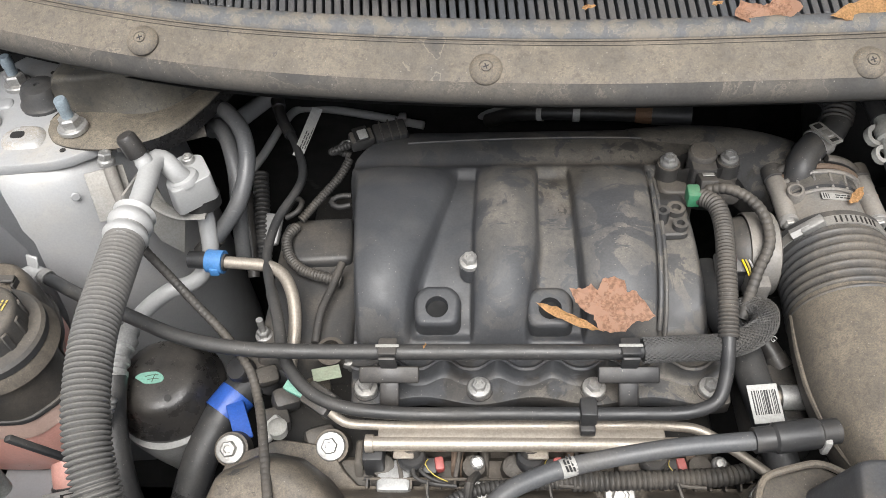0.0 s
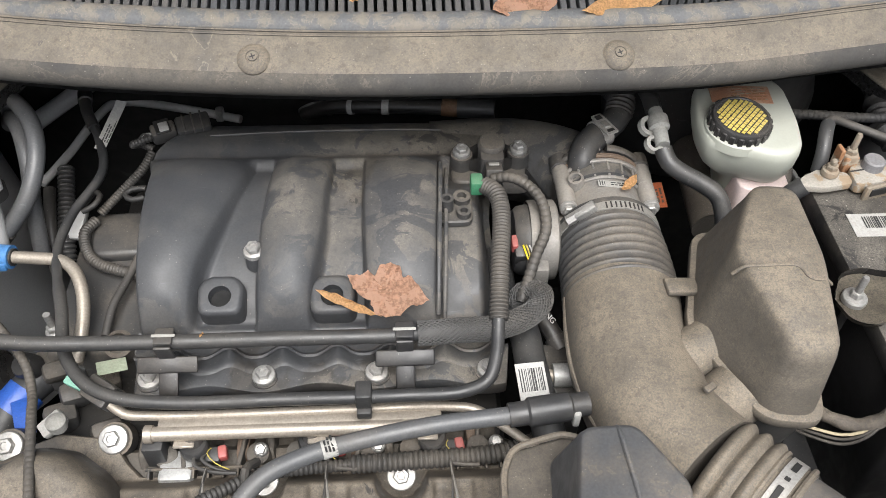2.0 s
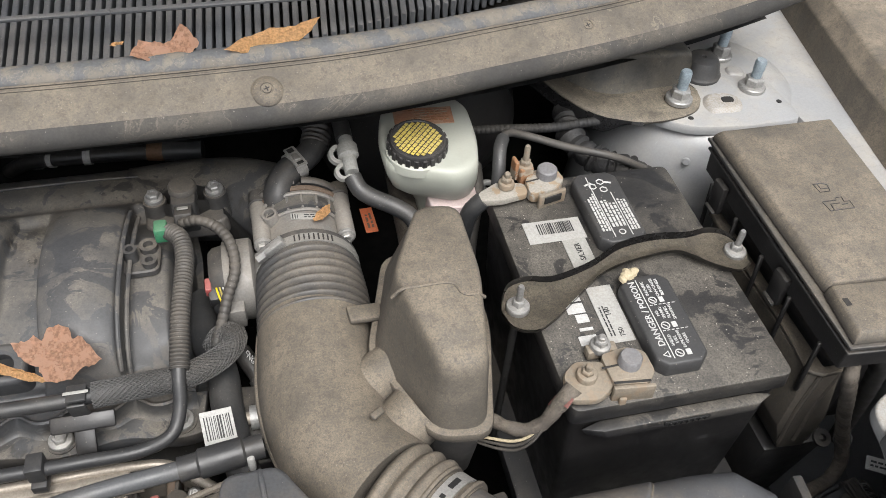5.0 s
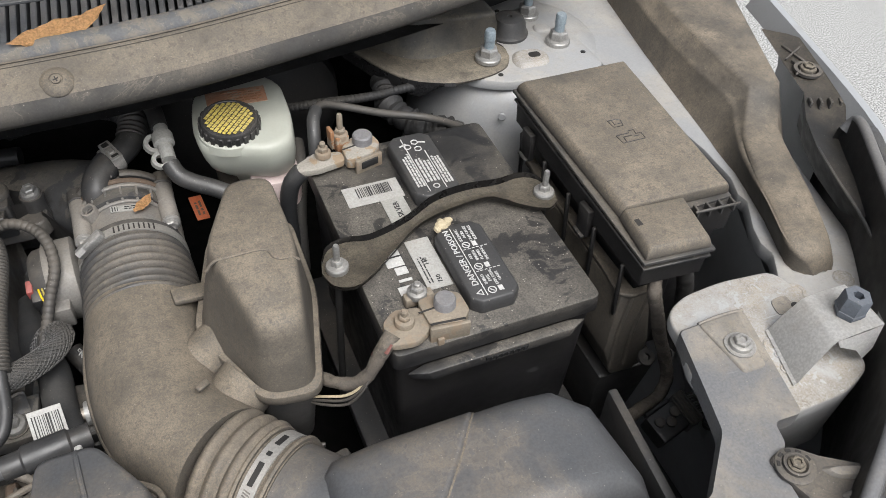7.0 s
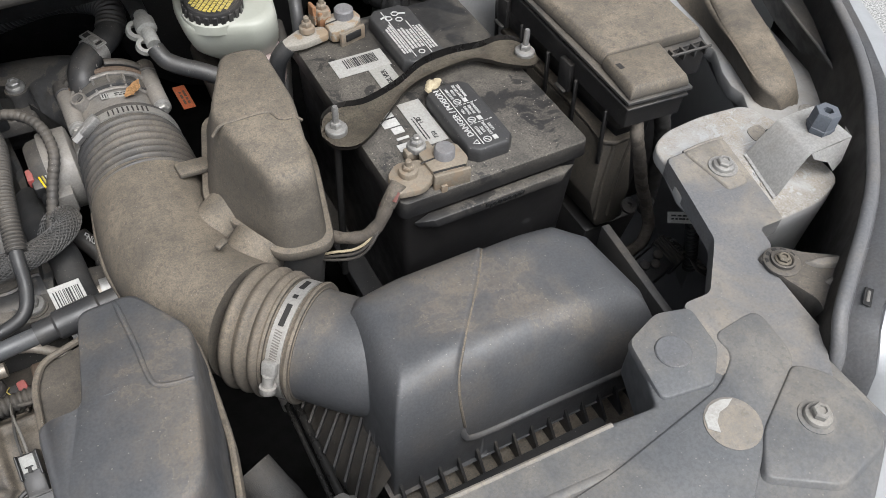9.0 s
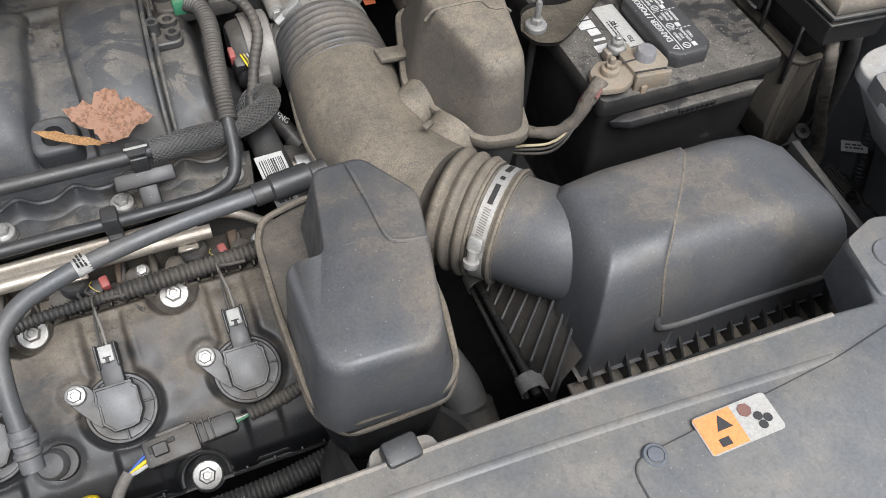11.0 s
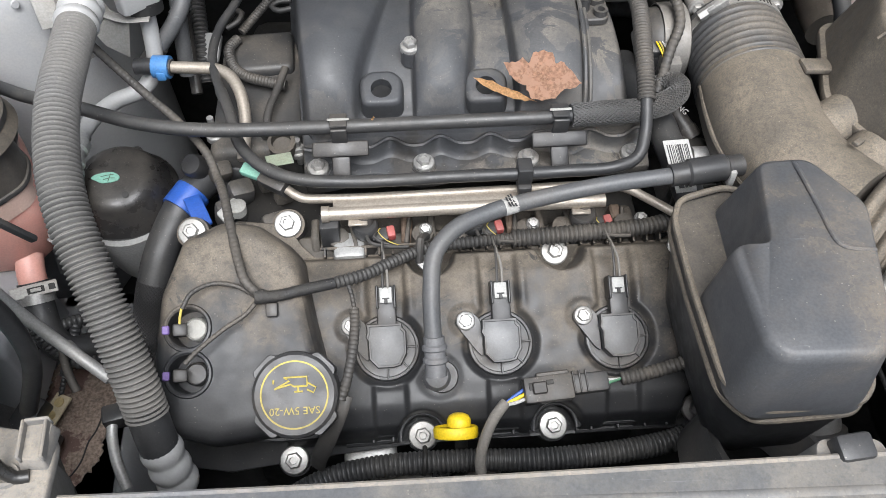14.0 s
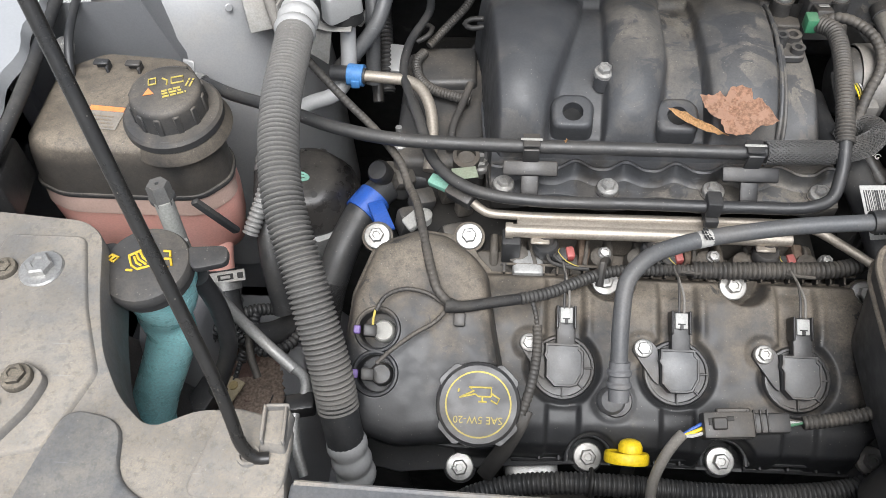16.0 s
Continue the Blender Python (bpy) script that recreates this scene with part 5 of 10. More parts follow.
# grimy connector hanging in the gap beside the resonator
gap = thing("sensor_plug", "brown-dusted black plug clipped below the resonator", "connector", (0.42, 0.272, 0.85))
GM = pose(0.4175, 0.2745, 0.865, 25, 0, -4)
part("shell", box((0.034, 0.026, 0.022), GM, 0.004, 2), "grimy_cable", gap)
part("cap_rim", box((0.037, 0.004, 0.024), GM @ Matrix.Translation((0, 0.013, 0)), 0.0012, 1), "plastic_dusty", gap)
part("socket", box((0.026, 0.016, 0.016), GM @ Matrix.Translation((-0.001, -0.019, -0.001)), 0.002, 1), "grimy_cable", gap)
for k in range(4):
    part("rib", box((0.0016, 0.014, 0.003), GM @ Matrix.Translation((-0.010 + 0.006 * k, -0.019, 0.0075)), 0.0004, 1), "plastic_dusty", gap)
part("post", box((0.018, 0.016, 0.13), pose(0.447, 0.272, 0.80, 0, 0, 8), 0.003, 2), "plastic_dusty", gap)

# ---- battery ----
bat = thing("car_battery", "black car battery with white printing and a dusty top", "battery", (0.595, 0.414, 0.76))
part("case", hull([(0.765, soft_outline([(0.510, 0.292), (0.680, 0.292), (0.680, 0.536), (0.510, 0.536)], 0.008)), (0.953, soft_outline([(0.503, 0.286), (0.687, 0.286), (0.687, 0.542), (0.503, 0.542)], 0.008))], 0.003, 2), "battery_case", bat)
part("lid", hull([(0.951, soft_outline([(0.498, 0.281), (0.692, 0.281), (0.692, 0.547), (0.498, 0.547)], 0.009)), (0.969, soft_outline([(0.499, 0.282), (0.691, 0.282), (0.691, 0.546), (0.499, 0.546)], 0.009))], 0.003, 2), "battery_top", bat)

# fuse box
fuse = thing("fuse_box", "dusty black plastic fuse box beside the battery", "fuse box", (0.78, 0.4, 0.8))
part("body", hull([(0.80, [(0.744, 0.300), (0.78, 0.298), (0.786, 0.325), (0.832, 0.322), (0.842, 0.50), (0.744, 0.50)]), (0.946, [(0.7415, 0.302), (0.7805, 0.298), (0.787, 0.320), (0.834, 0.318), (0.846, 0.51), (0.7415, 0.51)]), (0.977, [(0.726, 0.280), (0.781, 0.276), (0.788, 0.318), (0.835, 0.316), (0.848, 0.520), (0.729, 0.520)])], 0.004, 2), "plastic_clean", fuse)
part("collar", hull([(0.976, [(0.7215, 0.2755), (0.783, 0.271), (0.7895, 0.3165), (0.8355, 0.3145), (0.8495, 0.5245), (0.7245, 0.5245)]), (1.0095, [(0.7205, 0.2735), (0.782, 0.2685), (0.7885, 0.3155), (0.8365, 0.3135), (0.8505, 0.5265), (0.7235, 0.5265)])], 0.0012, 1), "plastic_clean", fuse)
part("lid", hull([(1.0125, [(0.7235, 0.3245), (0.8365, 0.3195), (0.852, 0.530), (0.7225, 0.530)]), (1.020, [(0.7245, 0.3245), (0.8355, 0.3195), (0.850, 0.528), (0.724, 0.528)]), (1.0255, [(0.7285, 0.3245), (0.8325, 0.3205), (0.846, 0.524), (0.728, 0.524)])], 0.002, 2), "plastic_tan", fuse)

# brake fluid reservoir
res = thing("brake_fluid_reservoir", "milky white plastic brake fluid reservoir with black cap", "fluid reservoir", (0.44, 0.59, 0.9))
o = soft_outline([(0.402, 0.556), (0.468, 0.531), (0.493, 0.543), (0.502, 0.585), (0.504, 0.643), (0.484, 0.668), (0.440, 0.673), (0.410, 0.648), (0.400, 0.60)], 0.016, 4)
o_res = o
def tank_ring(kx, ky, ox=0.0, oy=0.0):
    return [(0.452 + (x - 0.452) * kx + ox, 0.60 + (y - 0.60) * ky + oy) for x, y in o_res]


part("tank", hull([(0.90, tank_ring(0.46, 0.44, 0.016, 0.002)), (0.922, tank_ring(0.56, 0.55, 0.016, 0.004)), (0.940, tank_ring(0.66, 0.68, 0.014, 0.006)), (0.952, tank_ring(0.80, 0.82, 0.008, 0.006)), (0.962, tank_ring(0.89, 0.90, 0.004, 0.004)), (0.975, tank_ring(0.94, 0.94, 0.002, 0.002)), (0.990, tank_ring(0.96, 0.965)), (0.9975, tank_ring(0.945, 0.95)), (1.0008, tank_ring(0.90, 0.91)), (1.0014, tank_ring(0.76, 0.80))], 0, 1), "tank_white", res, sharp=75)
part("sump", hull([(0.87, soft_outline([(0.446, 0.545), (0.492, 0.540), (0.496, 0.60), (0.448, 0.605)], 0.010)), (0.948, soft_outline([(0.446, 0.547), (0.495, 0.541), (0.499, 0.60), (0.448, 0.605)], 0.010))], 0.006, 3), "tank_pink", res, "lower chamber tinted by the fluid")
part("neck", lathe([(0.032, -0.006), (0.031, 0.003), (0.028, 0.005), (0, 0.005)], 36, facing((0.4365, 0.576, 0.999), (0.02, -0.06, 1))), "tank_white", res)
cm = facing((0.4365, 0.576, 1.005), (0.02, -0.10, 1))
part("cap", lathe([(0.026, -0.008), (0.0282, -0.006), (0.0282, 0.0075), (0.0268, 0.0100), (0.0245, 0.0105), (0.0238, 0.0098), (0, 0.0098)], 40, cm), "plastic_clean", res)

# coolant bottle
deg = thing("coolant_reservoir", "pink coolant expansion tank under a dusty black shroud and cap", "coolant tank", (-0.45, 0.4, 0.75))
o = soft_outline([(-0.560, 0.366), (-0.53, 0.351), (-0.44, 0.350), (-0.398, 0.352), (-0.374, 0.378), (-0.378, 0.409), (-0.397, 0.428), (-0.399, 0.446), (-0.412, 0.470), (-0.43, 0.492), (-0.52, 0.50), (-0.562, 0.47)], 0.012)


def bottle(k, dy=0.0):
    return [(-0.46 + (x + 0.46) * k, 0.405 + (y - 0.405) * k + dy) for x, y in o]


part("tank", hull([(0.766, bottle(0.45)), (0.774, bottle(0.70)), (0.792, bottle(0.90, 0.002)), (0.825, bottle(0.985)), (0.86, bottle(1.015)), (0.893, bottle(1.0))], 0, 1), "coolant", deg, sharp=70)
part("shroud", hull([(0.890, bottle(1.01)), (0.90, bottle(1.0)), (0.93, bottle(0.965)), (0.944, bottle(0.925)), (0.951, bottle(0.85)), (0.952, bottle(0.4))], 0, 1), "shroud", deg, sharp=60)
CAPM = facing((-0.416, 0.394, 0.980), (0, -0.06, 1))
part("cap", lathe([(0.0335, -0.026), (0.0335, -0.020), (0.0325, 0.003), (0.0312, 0.0065), (0.0285, 0.0085), (0, 0.0095)], 40, CAPM), "plastic_dusty", deg)


# ---- hoses, pipes and wiring over the engine ----
def clip_box(parent, at, size, mat="plastic", turn=(0, 0, 0), name="clip", bevel=0.002, label=""):
    return part(name, box(size, pose(*at, *turn), bevel, 2), mat, parent, label)


def text_bars(parent, m, width, rows, mat, gap=0.0026, tall=0.0013, seed=3, name="print"):
    """Rows of short plain bars, for small print."""
    rng = random.Random(seed)
    bm = bmesh.new()
    for r in range(rows):
        x = -width / 2
        end = width / 2 * rng.uniform(0.5, 1.0)
        while x < end:
            w = min(rng.uniform(0.0025, 0.007), end - x + 0.001)
            box((w, tall, 0.0004), m @ Matrix.Translation((x + w / 2, -(r - (rows - 1) / 2) * gap, 0.0003)), 0, 1, bm)
            x += w + 0.0012
    return part(name, bm, mat, parent)


def stripes(parent, m, width, height, count, mat="black_ink", seed=5, name="barcode"):
    rng = random.Random(seed)
    bm = bmesh.new()
    x = -width / 2
    while x < width / 2:
        w = rng.choice((0.0006, 0.0006, 0.001, 0.0015))
        box((w, height, 0.0003), m @ Matrix.Translation((x + w / 2, 0, 0.0003)), 0, 1, bm)
        x += w + rng.choice((0.0006, 0.0009, 0.0014))
    return tagged(part(name, bm, mat, parent), kind="stuff")


upper = thing("coolant_hose", "black rubber coolant hose with braided end and plastic saddles", "hose", (0.0, 0.404, 0.9))
part("hose", sweep([(-0.440, 0.510, 0.899), (-0.424, 0.502, 0.900), (-0.396, 0.485, 0.903), (-0.33, 0.447, 0.918), (-0.28, 0.422, 0.922), (-0.241, 0.410, 0.923), (-0.2, 0.405, 0.922), (-0.088, 0.404, 0.920),
                    (0.015, 0.404, 0.920), (0.11, 0.404, 0.920), (0.14, 0.407, 0.919)], 0.0066, 16), "rubber", upper)
braid([(0.128, 0.406, 0.919), (0.165, 0.409, 0.918), (0.195, 0.412, 0.916), (0.222, 0.424, 0.912), (0.240, 0.442, 0.908), (0.244, 0.460, 0.903), (0.232, 0.470, 0.893), (0.222, 0.466, 0.88)], 0.0106, "braid", upper, 18, 70.0, "grey braided protective sleeve", 0.0007)
ring((-0.433, 0.507, 0.8995), (1, -0.55, 0), 0.0068, 0.008, 0.0014, "steel", upper)
for cx in (-0.087, 0.117):
    s = thing("hose_saddle", "black plastic saddle clip holding the hose to the manifold", "clip", (cx, 0.40, 0.89), group="hose saddles")
    clip_box(s, (cx, 0.404, 0.9275), (0.016, 0.017, 0.003))
    clip_box(s, (cx, 0.412, 0.918), (0.015, 0.003, 0.020))
    clip_box(s, (cx, 0.396, 0.912), (0.015, 0.003, 0.030), turn=(12, 0, 0))
    clip_box(s, (cx, 0.3925, 0.9025), (0.052, 0.004, 0.0145), "battery_case", turn=(-50, 0, 0), name="crossbar")
    clip_box(s, (cx, 0.3855, 0.8925), (0.017, 0.004, 0.032), "battery_case", turn=(-50, 0, 0), name="foot")
    clip_box(s, (cx, 0.404, 0.9292), (0.020, 0.003, 0.0008), "tankgrey", name="tape", label="pale tape strip", bevel=0.0004)

vac = thing("vacuum_hose", "black vacuum hose running along the manifold flange", "hose", (0.0, 0.362, 0.88))
part("hose", sweep([(0.203, 0.49, 0.943), (0.200, 0.430, 0.935), (0.198, 0.405, 0.924), (0.196, 0.388, 0.908), (0.188, 0.371, 0.897), (0.168, 0.363, 0.893), (0.114, 0.361, 0.892), (0.015, 0.361, 0.892), (-0.08, 0.361, 0.892),
                    (-0.129, 0.368, 0.892), (-0.158, 0.383, 0.892), (-0.182, 0.413, 0.892), (-0.198, 0.463, 0.892), (-0.215, 0.512, 0.892), (-0.222, 0.545, 0.892), (-0.219, 0.588, 0.893), (-0.200, 0.645, 0.899), (-0.213, 0.692, 0.904), (-0.237, 0.739, 0.905)], lambda s: 0.0058 - 0.0010 * (s > 0.7), 14), "rubber", vac)
part("sleeve", sweep([(0.196, 0.555, 0.953), (0.206, 0.541, 0.956), (0.2095, 0.522, 0.953), (0.2035, 0.46, 0.944), (0.199, 0.412, 0.927)], 0.0088, 16, ribs=(0.0036, 0.0014)), "loom", vac, "ribbed dusty sleeve")
clip_box(vac, (0.189, 0.556, 0.953), (0.012, 0.016, 0.016), "green", name="lock", label="green plastic lock")
clip_box(vac, (0.081, 0.362, 0.894), (0.014, 0.018, 0.018))
clip_box(vac, (0.081, 0.360, 0.879), (0.013, 0.022, 0.010))
part("fitting", sweep([(-0.222, 0.71, 0.904), (-0.237, 0.740, 0.905), (-0.247, 0.772, 0.905)], lambda s: 0.0066 + 0.0016 * (s > 0.75), 14, 0.001), "plastic", vac, "black end fitting")
m = pose(-0.200, 0.703, 0.914, 22, 8, -16)
tag = part("tag", box((0.012, 0.062, 0.0006), m, 0.0002, 1), "paper", vac, "white barcode tag")
text_bars(tag, m @ Matrix.Translation((0.002, -0.008, 0.0004)) @ pose(0, 0, 0, 0, 0, 90), 0.026, 3, "black_ink", 0.0028, 0.0011)

rail = thing("fuel_rail", "brushed steel fuel rail with feed tube", "fuel rail", (0.03, 0.355, 0.86))
part("feed_tube", sweep([(-0.140, 0.374, 0.872), (-0.128, 0.367, 0.867), (-0.10, 0.3645, 0.866), (0.05, 0.3645, 0.866), (0.155, 0.3645, 0.866), (0.178, 0.361, 0.865), (0.205, 0.342, 0.863), (0.240, 0.312, 0.860)], 0.0044, 14), "rail", rail)
part("rail_tube", sweep([(-0.103, 0.349, 0.862), (0.158, 0.349, 0.862)], 0.0065, 18), "rail", rail)
part("rail_plate", box((0.245, 0.012, 0.006), pose(0.025, 0.356, 0.8645), 0.002, 2), "rail", rail)
part("end_cap", sweep([(-0.108, 0.349, 0.862), (-0.101, 0.349, 0.862)], 0.0078, 18, smooth=False), "rail", rail)
for fx in (-0.075, 0.04, 0.135):
    part("tab", box((0.018, 0.008, 0.003), pose(fx, 0.3415, 0.857), 0.001, 1), "rail", rail)
for ix in (-0.047, 0.056, 0.161):
    inj = thing("fuel_injector", "black fuel injector with a red wire lock below the rail", "fuel injector", (ix, 0.34, 0.82), group="fuel injectors")
    part("body", sweep([(ix - 0.022, 0.350, 0.858), (ix - 0.022, 0.346, 0.835), (ix - 0.022, 0.343, 0.81)], lambda s: 0.0085 + 0.002 * (s > 0.4), 16), "plastic_dusty", inj)
    part("connector", box((0.016, 0.014, 0.012), pose(ix - 0.008, 0.341, 0.835, 10, 0, 0), 0.002), "plastic", inj)
    part("lock", box((0.008, 0.012, 0.011), pose(ix + 0.002, 0.342, 0.838, 10, 0, 10), 0.002), "red", inj, "faded red lock clip")
    part("wire", sweep([(ix - 0.008, 0.345, 0.842), (ix - 0.010, 0.338, 0.846), (ix - 0.002, 0.330, 0.842), (ix + 0.01, 0.325, 0.84)], 0.0005, 8), "yellow_ink", inj, "thin yellow wire")
    part("wire", sweep([(ix - 0.010, 0.343, 0.841), (ix - 0.014, 0.333, 0.845), (ix - 0.004, 0.326, 0.843), (ix + 0.012, 0.322, 0.84)], 0.0016, 8), "loom", inj)
    part("wire", sweep([(ix - 0.012, 0.344, 0.840), (ix - 0.020, 0.336, 0.846), (ix - 0.018, 0.326, 0.846), (ix - 0.002, 0.320, 0.846), (ix + 0.018, 0.318, 0.846)], 0.0018, 8), "loom", inj)
    part("collar", lathe([(0.0118, 0), (0.0125, 0.003), (0.0125, 0.010), (0.011, 0.012), (0.0085, 0.012)], 20, Matrix.Translation((ix - 0.022, 0.3455, 0.838))), "plastic", inj)
    part("foot_web", box((0.004, 0.03, 0.02), pose(ix - 0.034, 0.345, 0.826, 0, 0, 12), 0.001, 1), "plastic_dusty", inj)
    part("foot_web", box((0.004, 0.03, 0.022), pose(ix + 0.018, 0.346, 0.826, 0, 0, -8), 0.001, 1), "plastic_dusty", inj)
    bolt(inj, (ix + 0.035, 0.344, 0.838), (0, -0.4, 1), 0.0045, 0.0065, 0.007)
part("lower_casting", hull([(0.80, [(-0.12, 0.33), (0.2, 0.33), (0.2, 0.39), (-0.12, 0.39)]), (0.812, [(-0.12, 0.335), (0.2, 0.335), (0.2, 0.385), (-0.12, 0.385)])], 0.006, 2), "cast", block)
for lx, lw in ((-0.118, 0.010), (-0.030, 0.014), (-0.006, 0.010), (0.024, 0.012), (0.072, 0.014), (0.100, 0.010), (0.130, 0.012), (0.176, 0.014)):
    part("web", hull([(0.80, [(lx - lw * 0.5, 0.335), (lx + lw * 0.5, 0.335), (lx + lw * 0.5, 0.372), (lx - lw * 0.5, 0.372)]), (0.832, [(lx - lw * 0.35, 0.345), (lx + lw * 0.35, 0.345), (lx + lw * 0.4, 0.370), (lx - lw * 0.4, 0.370)])], 0.002, 1), "rust_dark" if lw > 0.012 else "cast", block)
for lx in (-0.095, -0.015, 0.02, 0.085, 0.12, 0.18):
    part("lug", lathe([(0.012, 0), (0.010, 0.014), (0.006, 0.016), (0, 0.016)], 16, facing((lx, 0.346, 0.822), (0, -0.3, 1))), "cast", block)
part("spacer", box((0.03, 0.03, 0.04), pose(-0.085, 0.334, 0.815), 0.004), "alloy", block, "pale cast spacer")
clip_box(block, (-0.102, 0.346, 0.842), (0.018, 0.02, 0.03), "plastic", name="port")

pcv = thing("breather_hose", "smooth grey-black crankcase breather hose with elbow", "hose", (0.0, 0.2, 0.86))
part("hose", sweep([(-0.012, 0.188, 0.868), (-0.013, 0.202, 0.880), (-0.0125, 0.230, 0.904), (-0.008, 0.254, 0.919), (0.010, 0.274, 0.925), (0.032, 0.286, 0.925), (0.060, 0.296, 0.925), (0.132, 0.310, 0.927), (0.205, 0.317, 0.929)], 0.0072, 18), "hose_grey", pcv)
part("neck", sweep([(-0.0125, 0.200, 0.879), (-0.0123, 0.188, 0.868), (-0.012, 0.176, 0.857)], lambda s: 0.0086 + 0.0016 * (0.2 < s < 0.34) + 0.0016 * (0.5 < s < 0.64), 20, 0.0015), "seal", pcv, "ribbed grey neck")
part("knob", lathe([(0.0115, -0.014), (0.0125, -0.002), (0.012, 0.004), (0.0095, 0.0085), (0.005, 0.0102), (0, 0.0105)], 28, facing(tuple(cv(-0.0105, -0.113, 0.054)), tuple(CN))), "seal", pcv, "rounded elbow end")
part("base", lathe([(0.0145, -0.010), (0.0145, 0.003), (0.0135, 0.0045), (0, 0.0045)], 32, facing(tuple(cv(-0.0055, -0.113, 0.046)), tuple(CN))), "plastic_clean", pcv)
part("quick_connector", sweep([(0.198, 0.3165, 0.929), (0.222, 0.319, 0.930), (0.240, 0.3215, 0.930), (0.262, 0.325, 0.929)], lambda s: 0.0098 + 0.002 * (0.25 < s < 0.75), 20, 0.002), "plastic", pcv)
clip_box(pcv, (0.252, 0.319, 0.925), (0.006, 0.016, 0.018), "paper", name="lock", label="white locking tab")
part("sticker", sweep([(0.052, 0.2935, 0.925), (0.063, 0.297, 0.925)], 0.0074, 18), "paper", pcv, "white printed band")
text_bars(pcv, pose(0.0575, 0.2945, 0.9328, 20, 0, 107), 0.014, 3, "black_ink", 0.003, 0.0016)

mapt = thing("pressure_sensor", "black manifold pressure sensor held by two bolts", "sensor", (0.208, 0.6, 0.92))
part("base", hull([(0.905, soft_outline([(0.165, 0.590), (0.250, 0.590), (0.252, 0.626), (0.165, 0.628)], 0.012)), (0.921, soft_outline([(0.169, 0.594), (0.247, 0.594), (0.249, 0.622), (0.169, 0.624)], 0.012))], 0.003, 2), "plastic_dusty", mapt)
for bx, by in ((0.179, 0.619), (0.238, 0.622)):
    part("boss", lathe([(0.0135, -0.006), (0.0125, 0), (0.0112, 0.016), (0.0118, 0.018), (0.0112, 0.0225), (0, 0.0225)], 24, Matrix.Translation((bx, by, 0.914))), "plastic_dusty", mapt)
    bolt(mapt, (bx, by, 0.939), (0, -0.1, 1), 0.0056, 0.0092, 0.008)
part("body", lathe([(0.0128, 0), (0.0128, 0.036), (0.0138, 0.037), (0.0138, 0.042), (0.0120, 0.0445), (0, 0.0450)], 30, facing((0.2085, 0.618, 0.912), (0, -0.06, 1))), "plastic_dusty", mapt, "round sensor head")
part("front_block", hull([(0.915, soft_outline([(0.196, 0.590), (0.221, 0.590), (0.221, 0.618), (0.196, 0.618)], 0.004)), (0.950, soft_outline([(0.197, 0.594), (0.220, 0.594), (0.220, 0.618), (0.197, 0.618)], 0.004))], 0.002, 2), "plastic", mapt)
part("nose", box((0.017, 0.020, 0.015), pose(0.2085, 0.582, 0.944, -18, 0, 0), 0.002), "plastic", mapt)
part("nose_slot", box((0.0105, 0.006, 0.0012), pose(0.2085, 0.585, 0.9525, -18, 0, 0), 0.0004, 1), "tankgrey", mapt, "pale latch window")
for k, (bx, by) in enumerate(((0.179, 0.619), (0.238, 0.622))):
    way = -1 if k == 0 else 1
    for hy, hz in ((0.626, 0.946), (0.606, 0.942)):
        part("web", sheet([[(0.2085 + way * 0.010, hy, hz), (0.2085 + way * 0.010, hy, hz - 0.024)], [(bx, by + (hy - 0.616) * 0.5, hz - 0.012), (bx, by + (hy - 0.616) * 0.5, hz - 0.026)]], thick=0.0022), "plastic_dusty", mapt)
for k in range(3):
    part("buttress", sheet([[(0.244 + 0.006 * k, 0.604 - 0.008 * k, 0.930 - 0.006 * k), (0.244 + 0.006 * k, 0.604 - 0.008 * k, 0.895)], [(0.268 + 0.004 * k, 0.582 - 0.010 * k, 0.906 - 0.006 * k), (0.268 + 0.004 * k, 0.582 - 0.010 * k, 0.885)]], thick=0.0024), "plastic_dusty", mapt)
port = thing("vacuum_port", "dusty black two-eye port bracket on the manifold", "bracket", (0.165, 0.54, 0.93))
part("plate", hull([(0.928, soft_outline([(0.150, 0.523), (0.184, 0.523), (0.186, 0.560), (0.152, 0.560)], 0.008)), (0.936, soft_outline([(0.150, 0.523), (0.184, 0.523), (0.186, 0.560), (0.152, 0.560)], 0.008))], 0.002, 1), "plastic_dusty", port)
for px, py, pr in ((0.175, 0.552, 0.0085), (0.176, 0.532, 0.007), (0.160, 0.541, 0.0065)):
    part("eye", lathe([(pr * 0.5, 0), (pr, 0), (pr, 0.010 if px > 0.17 else 0.018), (pr * 0.55, 0.010 if px > 0.17 else 0.018), (pr * 0.5, 0)], 20, Matrix.Translation((px, py, 0.932))), "plastic_dusty", port)
eye = thing("lift_eye", "thin steel wire eye clipped to the manifold end", "clip", (-0.148, 0.585, 0.92))
part("eye", sweep([(-0.138, 0.580, 0.922), (-0.150, 0.578, 0.921), (-0.158, 0.585, 0.921), (-0.152, 0.592, 0.922), (-0.138, 0.592, 0.923)], 0.003, 10), "dark", eye)

